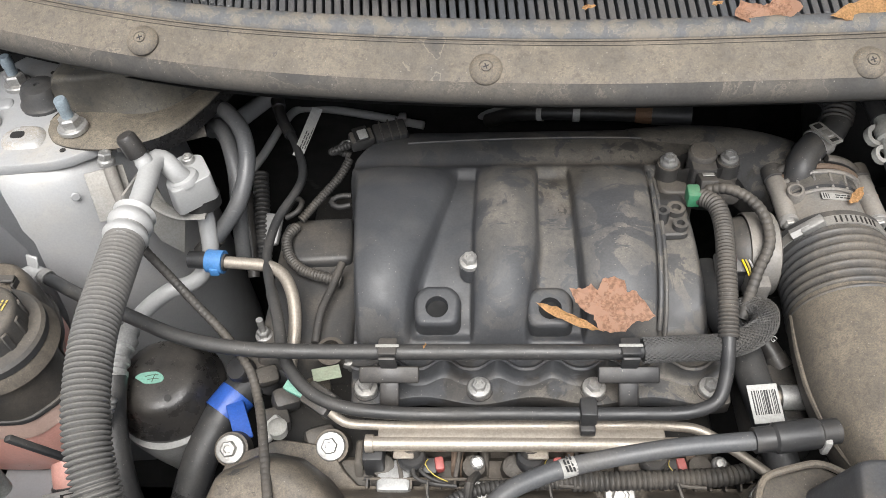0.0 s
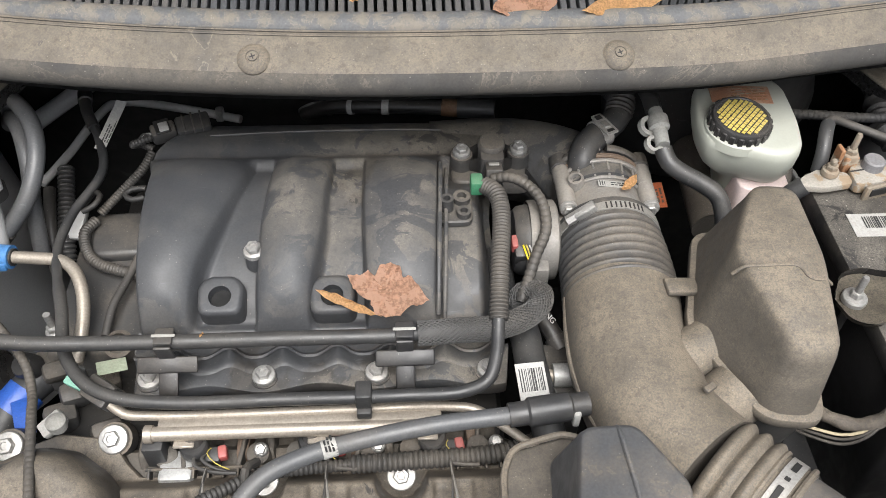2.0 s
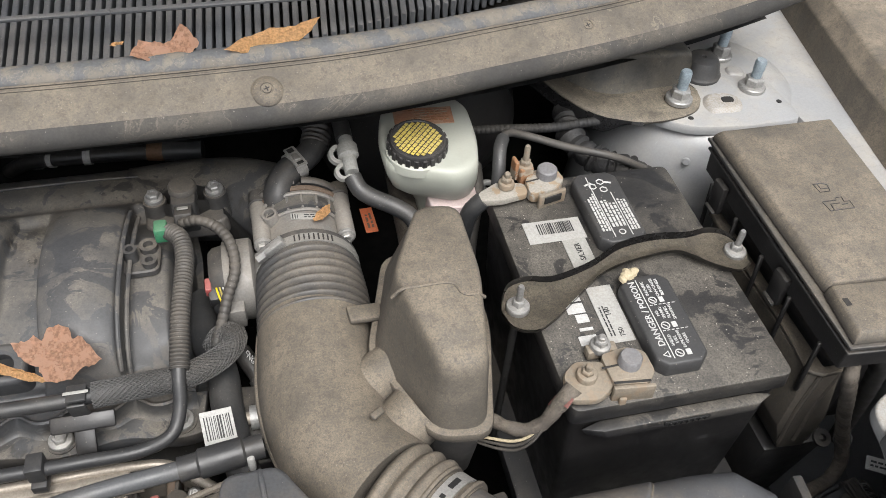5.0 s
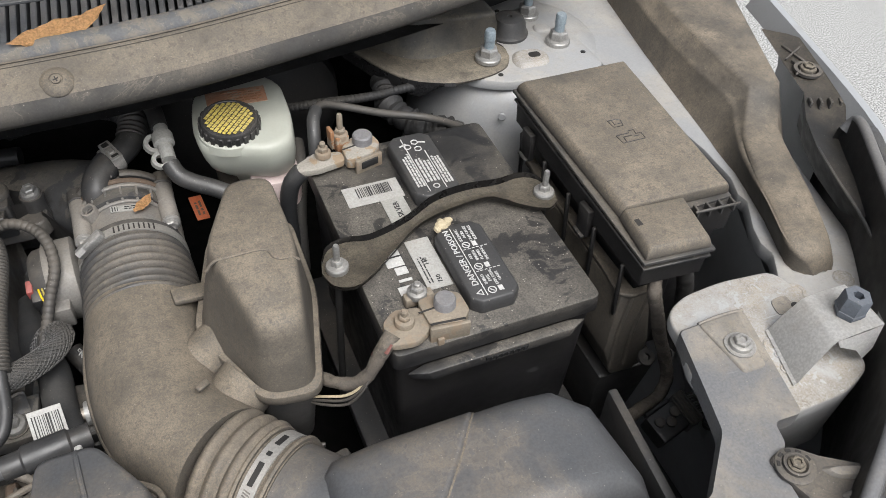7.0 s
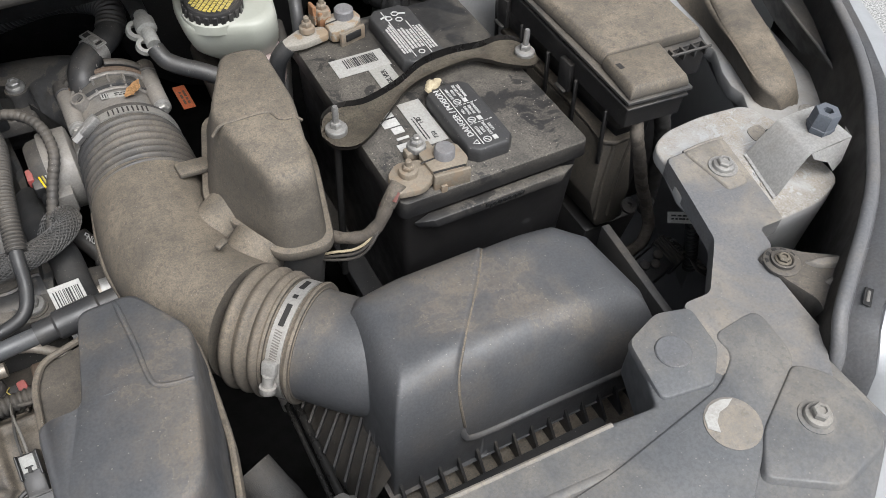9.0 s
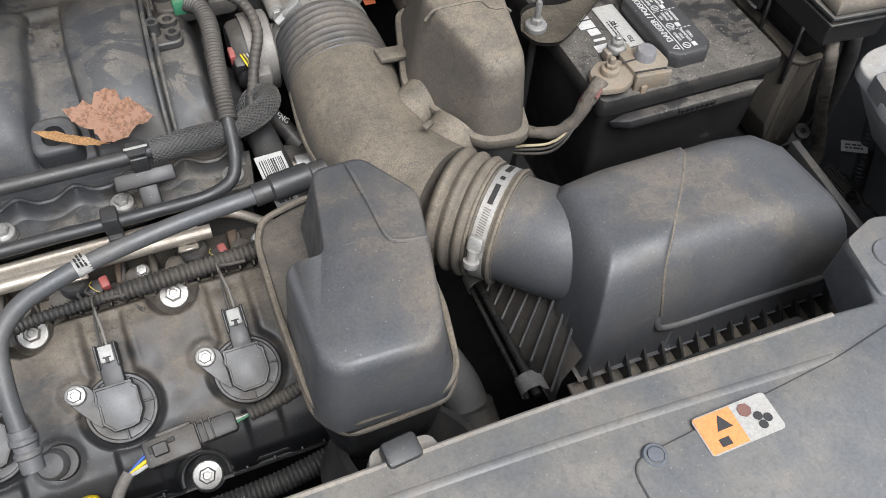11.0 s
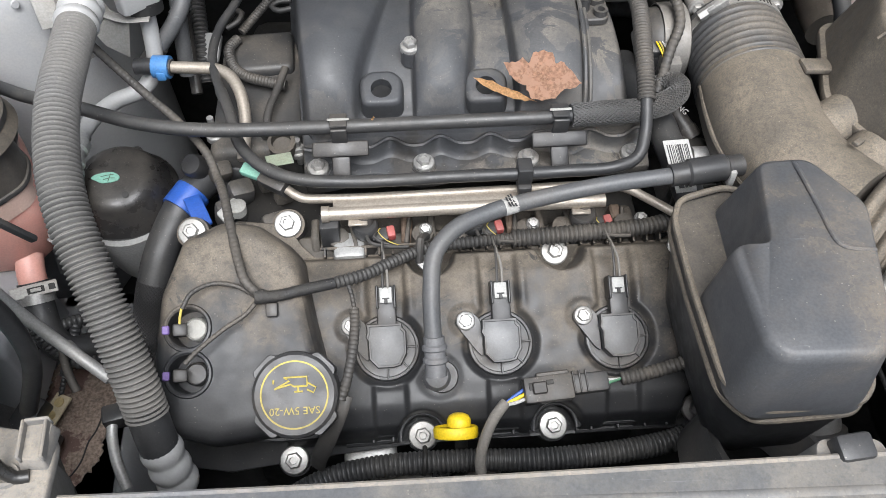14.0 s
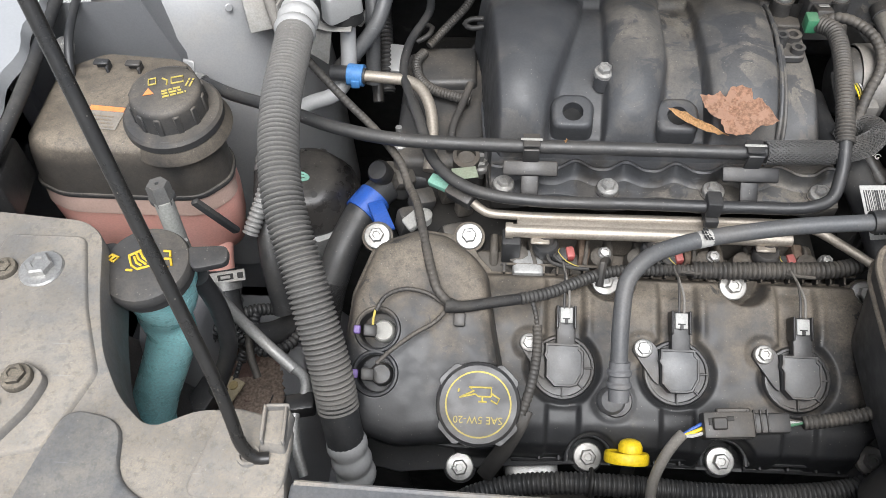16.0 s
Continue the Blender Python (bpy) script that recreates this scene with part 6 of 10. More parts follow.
# throttle body details
part("spigot", lathe([(0.0098, 0), (0.0088, 0.004), (0.0080, 0.014), (0.0074, 0.0155), (0.0054, 0.0155), (0.0050, 0.010), (0, 0.010)], 22, facing((0.2925, 0.573, 0.929), (-0.25, -0.1, 1))), "alloy_grime", tb, "short open spigot")
m = Matrix.Translation((0.319, 0.5615, 0.902)) @ pose(0, 0, 0, 0, 8, 0) @ Matrix.Translation((0, 0, 0.0424))
plate = part("data_label", box((0.032, 0.0085, 0.0006), m, 0.0001, 1), "tankgrey", tb, "small faded data label")
stripes(plate, m @ Matrix.Translation((-0.0115, 0, 0.0002)), 0.006, 0.0065, 4)
text_bars(plate, m @ Matrix.Translation((0.005, 0, 0.0004)), 0.016, 2, "black_ink", 0.003, 0.0010)
part("motor_housing", lathe([(0.030, -0.012), (0.039, -0.012), (0.040, -0.009), (0.040, 0.014), (0.037, 0.016), (0.024, 0.018), (0.024, 0.03)], 36, facing((0.252, 0.535, 0.895), (1, 0, 0))), "alloy_grime", tb, "silver actuator housing")
part("motor_cover", lathe([(0.0, -0.026), (0.030, -0.026), (0.034, -0.022), (0.036, -0.012), (0.038, -0.012)], 36, facing((0.252, 0.535, 0.895), (1, 0, 0))), "plastic", tb, "black actuator cover")
for a in range(6):
    part("rib", box((0.003, 0.060, 0.0015), Matrix.Translation((0.229, 0.535, 0.895)) @ pose(0, 0, 0, 30 * a, 0, 0), 0.0004, 1), "plastic", tb)
clip_box(tb, (0.246, 0.494, 0.895), (0.02, 0.02, 0.024), "alloy_grime", name="lug")
part("screw", sweep([(0.244, 0.505, 0.902), (0.262, 0.505, 0.902)], 0.007, 14), "alloy_grime", tb)
wire = thing("throttle_wiring", "taped black wiring with red and yellow connector clips", "wiring", (0.235, 0.52, 0.9))
part("taped_loom", sweep([(0.206, 0.572, 0.945), (0.222, 0.566, 0.952), (0.238, 0.556, 0.951), (0.250, 0.535, 0.948), (0.252, 0.510, 0.937), (0.242, 0.492, 0.920), (0.234, 0.475, 0.905), (0.226, 0.458, 0.893)], 0.0055, 12, ribs=(0.006, 0.0007)), "loom", wire)
part("connector", box((0.018, 0.022, 0.022), pose(0.233, 0.512, 0.905, 20, 0, 0), 0.003), "plastic", wire)
part("lock", box((0.006, 0.014, 0.012), pose(0.2245, 0.514, 0.913, 10, 0, 0), 0.0015), "red", wire, "red connector lock")
for k, c in ((0, "yellow"), (1, "yellow_ink"), (2, "white_ink")):
    part("wire", sweep([(0.232 + 0.003 * k, 0.508, 0.917), (0.234 + 0.003 * k, 0.498, 0.916), (0.237 + 0.001 * k, 0.490, 0.911)], 0.0009, 8), c, wire)
solo("heater_return_hose", sweep([(0.214, 0.545, 0.862), (0.214, 0.490, 0.868), (0.228, 0.444, 0.872), (0.231, 0.405, 0.872), (0.236, 0.365, 0.868), (0.245, 0.32, 0.85)], 0.0145, 18), "rubber", "dusty brown-black coolant hose behind the braided line", "hose")
eng = thing("connector_pigtail", "black wire connector with white print beside the intake hose", "connector", (0.257, 0.45, 0.85))
part("body", sweep([(0.246, 0.468, 0.868), (0.262, 0.440, 0.856)], 0.009, 14), "plastic_clean", eng)
part("collar", sweep([(0.260, 0.443, 0.857), (0.266, 0.432, 0.852)], 0.0108, 14), "plastic", eng)
letters("ENG", 0.008, pose(0.2545, 0.4545, 0.8738, 35, 0, -60), "white_ink", eng)
side = thing("evap_valve", "grimy cast valve and pipe beside the engine", "valve", (0.255, 0.4, 0.82))
part("body", box((0.05, 0.06, 0.05), pose(0.252, 0.405, 0.835, 0, 10, 0), 0.008), "plastic_dusty", side)
part("pipe", sweep([(0.222, 0.392, 0.868), (0.27, 0.392, 0.868)], 0.006, 14), "rail", side)
part("collar", sweep([(0.250, 0.392, 0.868), (0.272, 0.392, 0.868)], 0.011, 18), "alloy", side)
for k in range(6):
    part("fin", box((0.04, 0.004, 0.03), pose(0.25, 0.352 + 0.012 * k, 0.845), 0.001, 1), "plastic_dusty", side)
bar = thing("barcode_tag", "white plastic barcode tag clipped to a hose", "tag", (0.225, 0.37, 0.9))
m = Matrix.Translation((0.2255, 0.367, 0.899)) @ pose(0, 0, 0, 22, 8, 10)
part("tag", box((0.027, 0.032, 0.001), m, 0.0004, 1), "paper", bar)
stripes(bar, m @ Matrix.Translation((0, 0.001, 0.0005)) @ pose(0, 0, 0, 0, 0, 0), 0.022, 0.020, 14)
m2 = Matrix.Translation((0.2275, 0.343, 0.887)) @ pose(0, 0, 0, 30, 8, 12)
part("tail", box((0.022, 0.016, 0.0008), m2, 0.0003, 1), "paper", bar)
text_bars(bar, m2 @ Matrix.Translation((0, 0, 0.0004)), 0.014, 2, "black_ink", 0.005, 0.003)

breather = thing("crankcase_hose", "black rubber hose with a spring clamp behind the throttle", "hose", (0.33, 0.64, 0.92))
part("spigot", sweep([(0.300, 0.592, 0.925), (0.300, 0.600, 0.942), (0.306, 0.612, 0.950), (0.318, 0.624, 0.954)], 0.0145, 18, 0.003), "plastic", breather)
part("hose", sweep([(0.308, 0.614, 0.950), (0.322, 0.627, 0.955), (0.337, 0.640, 0.957), (0.347, 0.657, 0.960)], 0.0135, 18), "rubber", breather)
part("ribbed_end", sweep([(0.343, 0.650, 0.958), (0.349, 0.668, 0.965), (0.343, 0.686, 0.969), (0.325, 0.701, 0.970), (0.295, 0.716, 0.966), (0.262, 0.728, 0.955), (0.22, 0.74, 0.94)], 0.0155, 20, ribs=(0.0052, 0.0026)), "plastic", breather)
ring((0.3210, 0.6260, 0.955), (0.85, 0.5, 0.1), 0.0136, 0.012, 0.0015, "band", breather)
cm2 = pose(0.3225, 0.6190, 0.9705, 8, -8, -72)
clamp = part("clamp_plate", hull([(0, soft_outline([(-0.020, -0.0058), (0.017, -0.0058), (0.017, 0.0058), (-0.020, 0.0058)], 0.0015)), (0.0015, soft_outline([(-0.020, -0.0058), (0.017, -0.0058), (0.017, 0.0058), (-0.020, 0.0058)], 0.0015))], 0, 1, cm2), "band", breather, "pale spring clamp plate")
part("window", box((0.0075, 0.0066, 0.0006), cm2 @ Matrix.Translation((-0.0138, 0, 0.0016)), 0.0002, 1), "dark", clamp)
part("raised_tab", box((0.012, 0.0062, 0.0022), cm2 @ Matrix.Translation((0.0005, 0, 0.002)), 0.0008, 1), "zinc", clamp)
part("window", box((0.0045, 0.0070, 0.0006), cm2 @ Matrix.Translation((0.0115, 0, 0.0016)), 0.0002, 1), "dark", clamp)

vacb = thing("brake_vacuum_hose", "grey brake booster hose with a pale plastic check valve", "hose", (0.38, 0.6, 0.93))
part("hose", sweep([(0.374, 0.585, 0.968), (0.379, 0.574, 0.960), (0.392, 0.566, 0.953), (0.410, 0.559, 0.946), (0.427, 0.548, 0.937), (0.434, 0.532, 0.915), (0.434, 0.525, 0.88)], 0.0088, 16), "rubber", vacb)
part("hose", sweep([(0.373, 0.630, 0.978), (0.372, 0.66, 0.980), (0.366, 0.70, 0.975)], 0.0088, 16), "rubber", vacb)
part("check_valve", sweep([(0.374, 0.634, 0.979), (0.3735, 0.610, 0.977), (0.374, 0.588, 0.970)], lambda s: 0.0072 + 0.0032 * (0.3 < s < 0.6), 18, 0.002), "tankgrey", vacb, "pale grey check valve")
part("valve_eye", lathe([(0.006, -0.003), (0.0105, -0.003), (0.0105, 0.003), (0.006, 0.003), (0.006, -0.003)], 20, facing((0.364, 0.612, 0.974), (0.3, -0.5, 1))), "tankgrey", vacb)
part("valve_eye", lathe([(0.005, -0.003), (0.009, -0.003), (0.009, 0.003), (0.005, 0.003), (0.005, -0.003)], 20, facing((0.366, 0.592, 0.968), (0.3, -0.5, 1))), "tankgrey", vacb)
tag = thing("orange_tag", "small orange paper tag hanging by the throttle", "tag", (0.39, 0.59, 0.89))
OT = pose(0.3925, 0.606, 0.884, 26, 12, 14) @ Matrix.Diagonal((1.2, 1.2, 1, 1))
otag = part("tag", box((0.012, 0.024, 0.0008), OT, 0.0002, 1), "orange_red", tag)
text_bars(otag, OT @ Matrix.Translation((0, 0, 0.0005)) @ pose(0, 0, 0, 0, 0, 90), 0.015, 2, "rust_dark", 0.004, 0.002)

# clamps of the intake hose
part("screw_housing", box((0.022, 0.010, 0.009), pose(0.290, 0.522, 0.9475, 0, -32, 12), 0.002), "steel", tube)
part("worm_screw", sweep([(0.274, 0.520, 0.936), (0.288, 0.522, 0.946)], 0.0055, 6, smooth=False), "steel", tube)
for k in range(9):
    a = radians(100 - 5 * k)
    part("slot", box((0.0014, 0.0075, 0.0006), Matrix.Translation((0.3185 + 0.0522 * math.cos(a), 0.524, 0.902 + 0.0522 * math.sin(a))) @ pose(0, 0, 0, 0, 90 - math.degrees(a), 0), 0, 1), "dark", tube)
part("seam", sweep([(0.2665, 0.452, 0.905), (0.2615, 0.41, 0.905), (0.2615, 0.37, 0.905), (0.2715, 0.318, 0.907), (0.296, 0.272, 0.912)], 0.0032, 8), "plastic_tan", tube)
part("strap", box((0.012, 0.006, 0.004), pose(0.352, 0.318, 0.958, 0, 10, 35), 0.001, 1), "plastic_tan", tube)

# wiring on the valve cover
wl = thing("engine_wiring", "taped and ribbed black wiring harness across the valve cover", "wiring", (0.0, 0.3, 0.84))
part("branch", sweep([(-0.326, 0.505, 0.955), (-0.296, 0.483, 0.932), (-0.265, 0.456, 0.918), (-0.238, 0.432, 0.908), (-0.212, 0.402, 0.896), (-0.201, 0.376, 0.890), (-0.191, 0.348, 0.898), (-0.180, 0.304, 0.8985), (-0.172, 0.273, 0.897), (-0.165, 0.254, 0.893), (-0.155, 0.247, 0.884)], 0.0043, 12, ribs=(0.0050, 0.0004)), "loom", wl)
part("splice", sweep([(-0.159, 0.2455, 0.884), (-0.142, 0.247, 0.881), (-0.118, 0.255, 0.877), (-0.095, 0.264, 0.871)], lambda s: 0.0050 if s > 0.12 else 0.0066, 14), "tape", wl)
part("main_loom", sweep([(-0.094, 0.264, 0.871), (-0.068, 0.276, 0.865), (-0.037, 0.297, 0.857), (-0.010, 0.313, 0.850), (0.03, 0.320, 0.846), (0.071, 0.324, 0.843)], 0.0057, 14, ribs=(0.0042, 0.0013)), "loom", wl)
part("main_loom", sweep([(0.068, 0.324, 0.843), (0.125, 0.326, 0.843), (0.207, 0.332, 0.843), (0.245, 0.347, 0.843)], 0.0085, 16, ribs=(0.0045, 0.0016)), "loom", wl)
part("tie", sweep([(-0.02, 0.300, 0.846), (-0.018, 0.312, 0.863), (-0.012, 0.326, 0.850)], 0.004, 8), "loom", wl)
for p in ([(-0.158, 0.247, 0.882), (-0.175, 0.256, 0.886), (-0.194, 0.258, 0.888), (-0.210, 0.248, 0.890), (-0.217, 0.236, 0.886)], [(-0.156, 0.245, 0.881), (-0.166, 0.232, 0.879), (-0.184, 0.220, 0.876), (-0.203, 0.203, 0.874), (-0.213, 0.192, 0.872)]):
    part("wire", sweep(p, 0.0021, 10, ribs=(0.005, 0.0005)), "loom", wl)
part("wire", sweep([(-0.218, 0.238, 0.884), (-0.219, 0.230, 0.882), (-0.219, 0.225, 0.88)], 0.0011, 8), "yellow_ink", wl)
part("drop", sweep([(-0.084, 0.268, 0.868), (-0.079, 0.250, 0.861), (-0.079, 0.215, 0.856), (-0.086, 0.180, 0.848), (-0.091, 0.168, 0.841)], lambda s: 0.0022 + 0.0022 * (s > 0.25), 12, ribs=(0.004, 0.0006)), "loom", wl)
part("strap", sweep([(-0.088, 0.172, 0.842), (-0.094, 0.160, 0.832), (-0.104, 0.150, 0.81), (-0.115, 0.146, 0.78), (-0.120, 0.148, 0.755)], 0.0075, 12, flat=0.3), "loom", wl, "flat woven strap")
for u, v0 in ((-0.053, -0.02), (0.0485, -0.02), (0.154, -0.02)):
    a = cv(u + 0.0015, -0.032, 0.058)
    for k in (-1, 1):
        part("wire", sweep([a + Vector((0.0022 * k, -0.002, 0)), a + Vector((0.002 * k, 0.012, 0.008)), cv(u + 0.0005, 0.0, 0.050), cv(u, 0.012, 0.036)], 0.0012, 8), "sheath" if k > 0 else "loom", wl)
clip_box(wl, cv(-0.146, -0.050, 0.088), (0.010, 0.012, 0.010), turn=(28, 0, 0))
for v in (-0.061, -0.099):
    s = thing("cam_sensor", "round sensor with a purple locking tab in the cover", "sensor", cv(-0.217, v, 0.08), group="cam sensors")
    part("body", lathe([(0.0105, -0.016), (0.0100, -0.008), (0.0088, -0.006), (0.0080, -0.0075), (0, -0.0075)], 24, COVER @ Matrix.Translation((-0.2135, v, 0.080))), "tankgrey" if v > -0.07 else "plastic", s)
    part("connector", box((0.012, 0.011, 0.011), COVER @ pose(-0.2245, v - 0.001, 0.082, 0, 12, 0), 0.002), "plastic_clean", s)
    part("tab", box((0.006, 0.0075, 0.005), COVER @ pose(-0.2345, v - 0.001, 0.0880), 0.001, 1), "purple", s, "purple locking tab")

floom = thing("front_loom", "black ribbed wiring conduit along the front of the engine", "wiring", (0.050, 0.145, 0.732))
part("conduit", sweep([(-0.150, 0.128, 0.727), (-0.132, 0.134, 0.739), (-0.102, 0.142, 0.747), (-0.061, 0.146, 0.752), (0.009, 0.145, 0.756), (0.084, 0.141, 0.757), (0.160, 0.144, 0.759), (0.211, 0.152, 0.763), (0.243, 0.163, 0.773)], 0.0105, 16, ribs=(0.0042, 0.0016)), "rubber", floom)
part("cable_tie", sweep([(-0.026, 0.135, 0.754), (-0.025, 0.138, 0.764), (-0.024, 0.147, 0.767), (-0.024, 0.157, 0.762)], 0.0022, 8), "dark", floom)
clip_box(floom, (0.232, 0.160, 0.780), (0.022, 0.009, 0.004), turn=(20, 0, 35))
clip_box(floom, (0.086, 0.123, 0.747), (0.036, 0.005, 0.004), turn=(10, 0, 0))
conn = thing("inline_connector", "grey-black inline wire connector with coloured wires", "connector", (0.1, 0.175, 0.82))
part("socket", box((0.042, 0.022, 0.016), pose(0.082, 0.173, 0.828, 20, 0, 4), 0.002), "plastic", conn)
part("plug", box((0.034, 0.017, 0.013), pose(0.117, 0.1765, 0.828, 20, 0, 4), 0.003), "plastic_dusty", conn)
for k in (-1, 1):
    part("rail", box((0.028, 0.004, 0.006), pose(0.086, 0.173 + 0.010 * k, 0.832 + 0.004 * k, 20, 0, 4), 0.001, 1), "plastic", conn)
part("latch", box((0.012, 0.010, 0.004), pose(0.074, 0.170, 0.837, 20, 0, 4), 0.001, 1), "plastic_clean", conn)
for k, c in enumerate(("blue", "yellow", "white_ink")):
    part("wire", sweep([(0.062, 0.170 - 0.004 * k + 0.004, 0.828 - 0.001 * k), (0.053, 0.169 - 0.003 * k, 0.826), (0.044, 0.164, 0.822)], 0.0016, 8), c, conn)
    part("wire", sweep([(0.133, 0.175 + 0.003 * k, 0.829), (0.140, 0.177 + 0.001 * k, 0.829), (0.147, 0.179, 0.829)], 0.0014, 8), ("green", "white_ink", "loom")[k], conn)
part("grey_sheath", sweep([(0.046, 0.166, 0.823), (0.036, 0.156, 0.818), (0.027, 0.143, 0.805), (0.022, 0.130, 0.79), (0.024, 0.115, 0.77)], 0.0048, 12), "sheath", conn, "worn grey cable sheath")
part("conduit", sweep([(0.145, 0.178, 0.829), (0.171, 0.181, 0.832), (0.206, 0.186, 0.841), (0.232, 0.19, 0.85)], 0.0062, 14, ribs=(0.004, 0.0012)), "loom", conn)
for k in range(4):
    part("grip_rib", box((0.0016, 0.019, 0.003), pose(0.098 + 0.0055 * k, 0.1745 + 0.0004 * k, 0.8345, 20, 0, 4), 0.0005, 1), "plastic_clean", conn)
part("window", box((0.010, 0.006, 0.002), pose(0.070, 0.172, 0.8363, 20, 0, 4), 0.0004, 1), "dark", conn)
part("window", box((0.006, 0.004, 0.002), pose(0.083, 0.175, 0.8368, 20, 0, 4), 0.0004, 1), "dark", conn)
dip = thing("dipstick", "bright yellow oil dipstick handle", "dipstick", (0.008, 0.162, 0.77))
part("handle", lathe([(0.0, -0.0052), (0.016, -0.0052), (0.0188, -0.0046), (0.0195, -0.0032), (0.0195, 0.0032), (0.0185, 0.0050), (0.0172, 0.0052), (0.0160, 0.0034), (0.0, 0.0030)], 40, facing((0.0035, 0.158, 0.7875), (0.03, 1, 0.62))), "yellow", dip, "round pull disc")
part("knob", lathe([(0.0105, -0.002), (0.0105, 0.003), (0.0085, 0.0068), (0.005, 0.0085), (0, 0.0088)], 24, facing((0.0065, 0.164, 0.792), (0.03, 1, 0.8))), "yellow", dip)
part("tube", sweep([(0.0085, 0.162, 0.785), (0.009, 0.158, 0.74), (0.010, 0.15, 0.66)], 0.006, 12), "dark", dip)
# printed cap
part("print_ring", lathe([(0.0262, 0.0190), (0.0275, 0.0190), (0.0275, 0.0196), (0.0262, 0.0196), (0.0262, 0.0190)], 48, oc), "yellow_ink", cap, "yellow printed ring")
letters("SAE 5W-20", 0.0086, oc @ pose(0, -0.0125, 0.0193, 0, 0, 180), "yellow_ink", cap)


def icon(x, y):
    return oc @ Vector(((x - 560) * 0.000233, -(y - 140) * 0.000233, 0.0194))


for line in ([(492, 118), (545, 92), (525, 80), (605, 80), (605, 112)], [(492, 118), (515, 112), (548, 104), (560, 112), (605, 112)], [(605, 100), (635, 118), (626, 136), (604, 124)], [(574, 114), (574, 128)], [(560, 130), (590, 130)], [(490, 86), (488, 100)]):
    part("icon_stroke", sweep([icon(*p) for p in line], 0.0008, 6, smooth=False), "yellow_ink", cap)

# ---- battery furniture ----
def vent_cap(cx, cy, title):
    o = [(-0.023, -0.040), (-0.015, -0.048), (0.015, -0.048), (0.023, -0.040), (0.023, 0.040), (0.015, 0.048), (-0.015, 0.048), (-0.023, 0.040)]
    m = Matrix.Translation((cx, cy, 0))
    c = part("vent_cap", hull([(0.967, o), (0.979, o), (0.9835, [(x * 0.95, y * 0.97) for x, y in o])], 0.0015, 2, m), "plastic_vent", bat, "black chamfered vent cap with white print")
    t = Matrix.Translation((cx, cy, 0.9838)) @ pose(0, 0, 0, 0, 0, 90)
    if title:
        letters("DANGER / POISON", 0.0082, t @ Matrix.Translation((0.006, 0.0125, 0)), "white_ink", c)
        part("warning_mark", lathe([(0.0026, 0), (0.0040, 0), (0.0040, 0.0004), (0.0026, 0.0004), (0.0026, 0)], 3, t @ pose(-0.0375, 0.0125, 0, 0, 0, 90)), "white_ink", c)
        part("rule", box((0.084, 0.0008, 0.0004), t @ Matrix.Translation((0, 0.0078, 0)), 0, 1), "white_ink", c)
        for k, (x, lines) in enumerate(((-0.028, ("SHIELD", "EYES", "EXPLOSIVE", "GASES")), (0.0005, ("NO", "SPARKS", "FLAMES", "SMOKING")), (0.028, ("SULFURIC", "ACID", "CAN CAUSE", "BLINDNESS")))):
            for j, word in enumerate(lines):
                letters(word, 0.0037, t @ Matrix.Translation((x + 0.0035, 0.0035 - 0.0044 * j, 0)), "white_ink", c, "small_print")
            part("symbol", lathe([(0.0030, 0), (0.0039, 0), (0.0039, 0.0004), (0.0030, 0.0004), (0.0030, 0)], 8 if k == 2 else 20, t @ Matrix.Translation((x - 0.0098, 0.0018, 0))), "white_ink", c)
            part("symbol", box((0.0050, 0.0009, 0.0004), t @ pose(x - 0.0098, 0.0018, 0.0001, 0, 0, 45), 0, 1), "white_ink", c)
            part("symbol", box((0.0055, 0.0042, 0.0004), t @ Matrix.Translation((x - 0.0098, -0.0062, 0)), 0, 1), "white_ink", c)
            if k:
                for d in range(6):
                    part("dash", box((0.0006, 0.0026, 0.0004), t @ Matrix.Translation((x - 0.0148, 0.005 - 0.0040 * d, 0)), 0, 1), "white_ink", c)
    else:
        for y, x0, x1 in ((0.0085, -0.041, 0.041), (-0.0085, -0.041, 0.017)):
            part("rule", box((x1 - x0, 0.0009, 0.0004), t @ Matrix.Translation(((x0 + x1) / 2, y, 0)), 0, 1), "white_ink", c)
        text_bars(c, t @ Matrix.Translation((-0.008, 0.0138, 0)), 0.050, 3, "white_ink", 0.0030, 0.0019, 9)
        text_bars(c, t @ Matrix.Translation((-0.009, 0.0000, 0)), 0.040, 4, "white_ink", 0.0036, 0.0022, 11)
        text_bars(c, t @ Matrix.Translation((-0.010, -0.0142, 0)), 0.050, 3, "white_ink", 0.0030, 0.0019, 13)
        for k in range(3):
            a = 90 + 120 * k
            hexa = [(0.0036 * math.cos(radians(60 * j)), 0.0036 * math.sin(radians(60 * j))) for j in range(7)]
            q = t @ Matrix.Translation((0.027 + 0.0062 * math.cos(radians(a)), 0.0062 * math.sin(radians(a)), 0.0003))
            part("recycling_mark", sweep([q @ Vector((x, y, 0)) for x, y in hexa], 0.0006, 6, smooth=False), "white_ink", c)
        for y in (0.010, -0.010):
            part("dash", box((0.002, 0.008, 0.0004), t @ pose(0.031, y, 0, 0, 0, 20 if y > 0 else -20), 0, 1), "white_ink", c)
        part("symbol", lathe([(0.0024, 0), (0.0034, 0), (0.0034, 0.0004), (0.0024, 0.0004), (0.0024, 0)], 16, t @ Matrix.Translation((-0.036, 0.0, 0))), "white_ink", c)
    return c


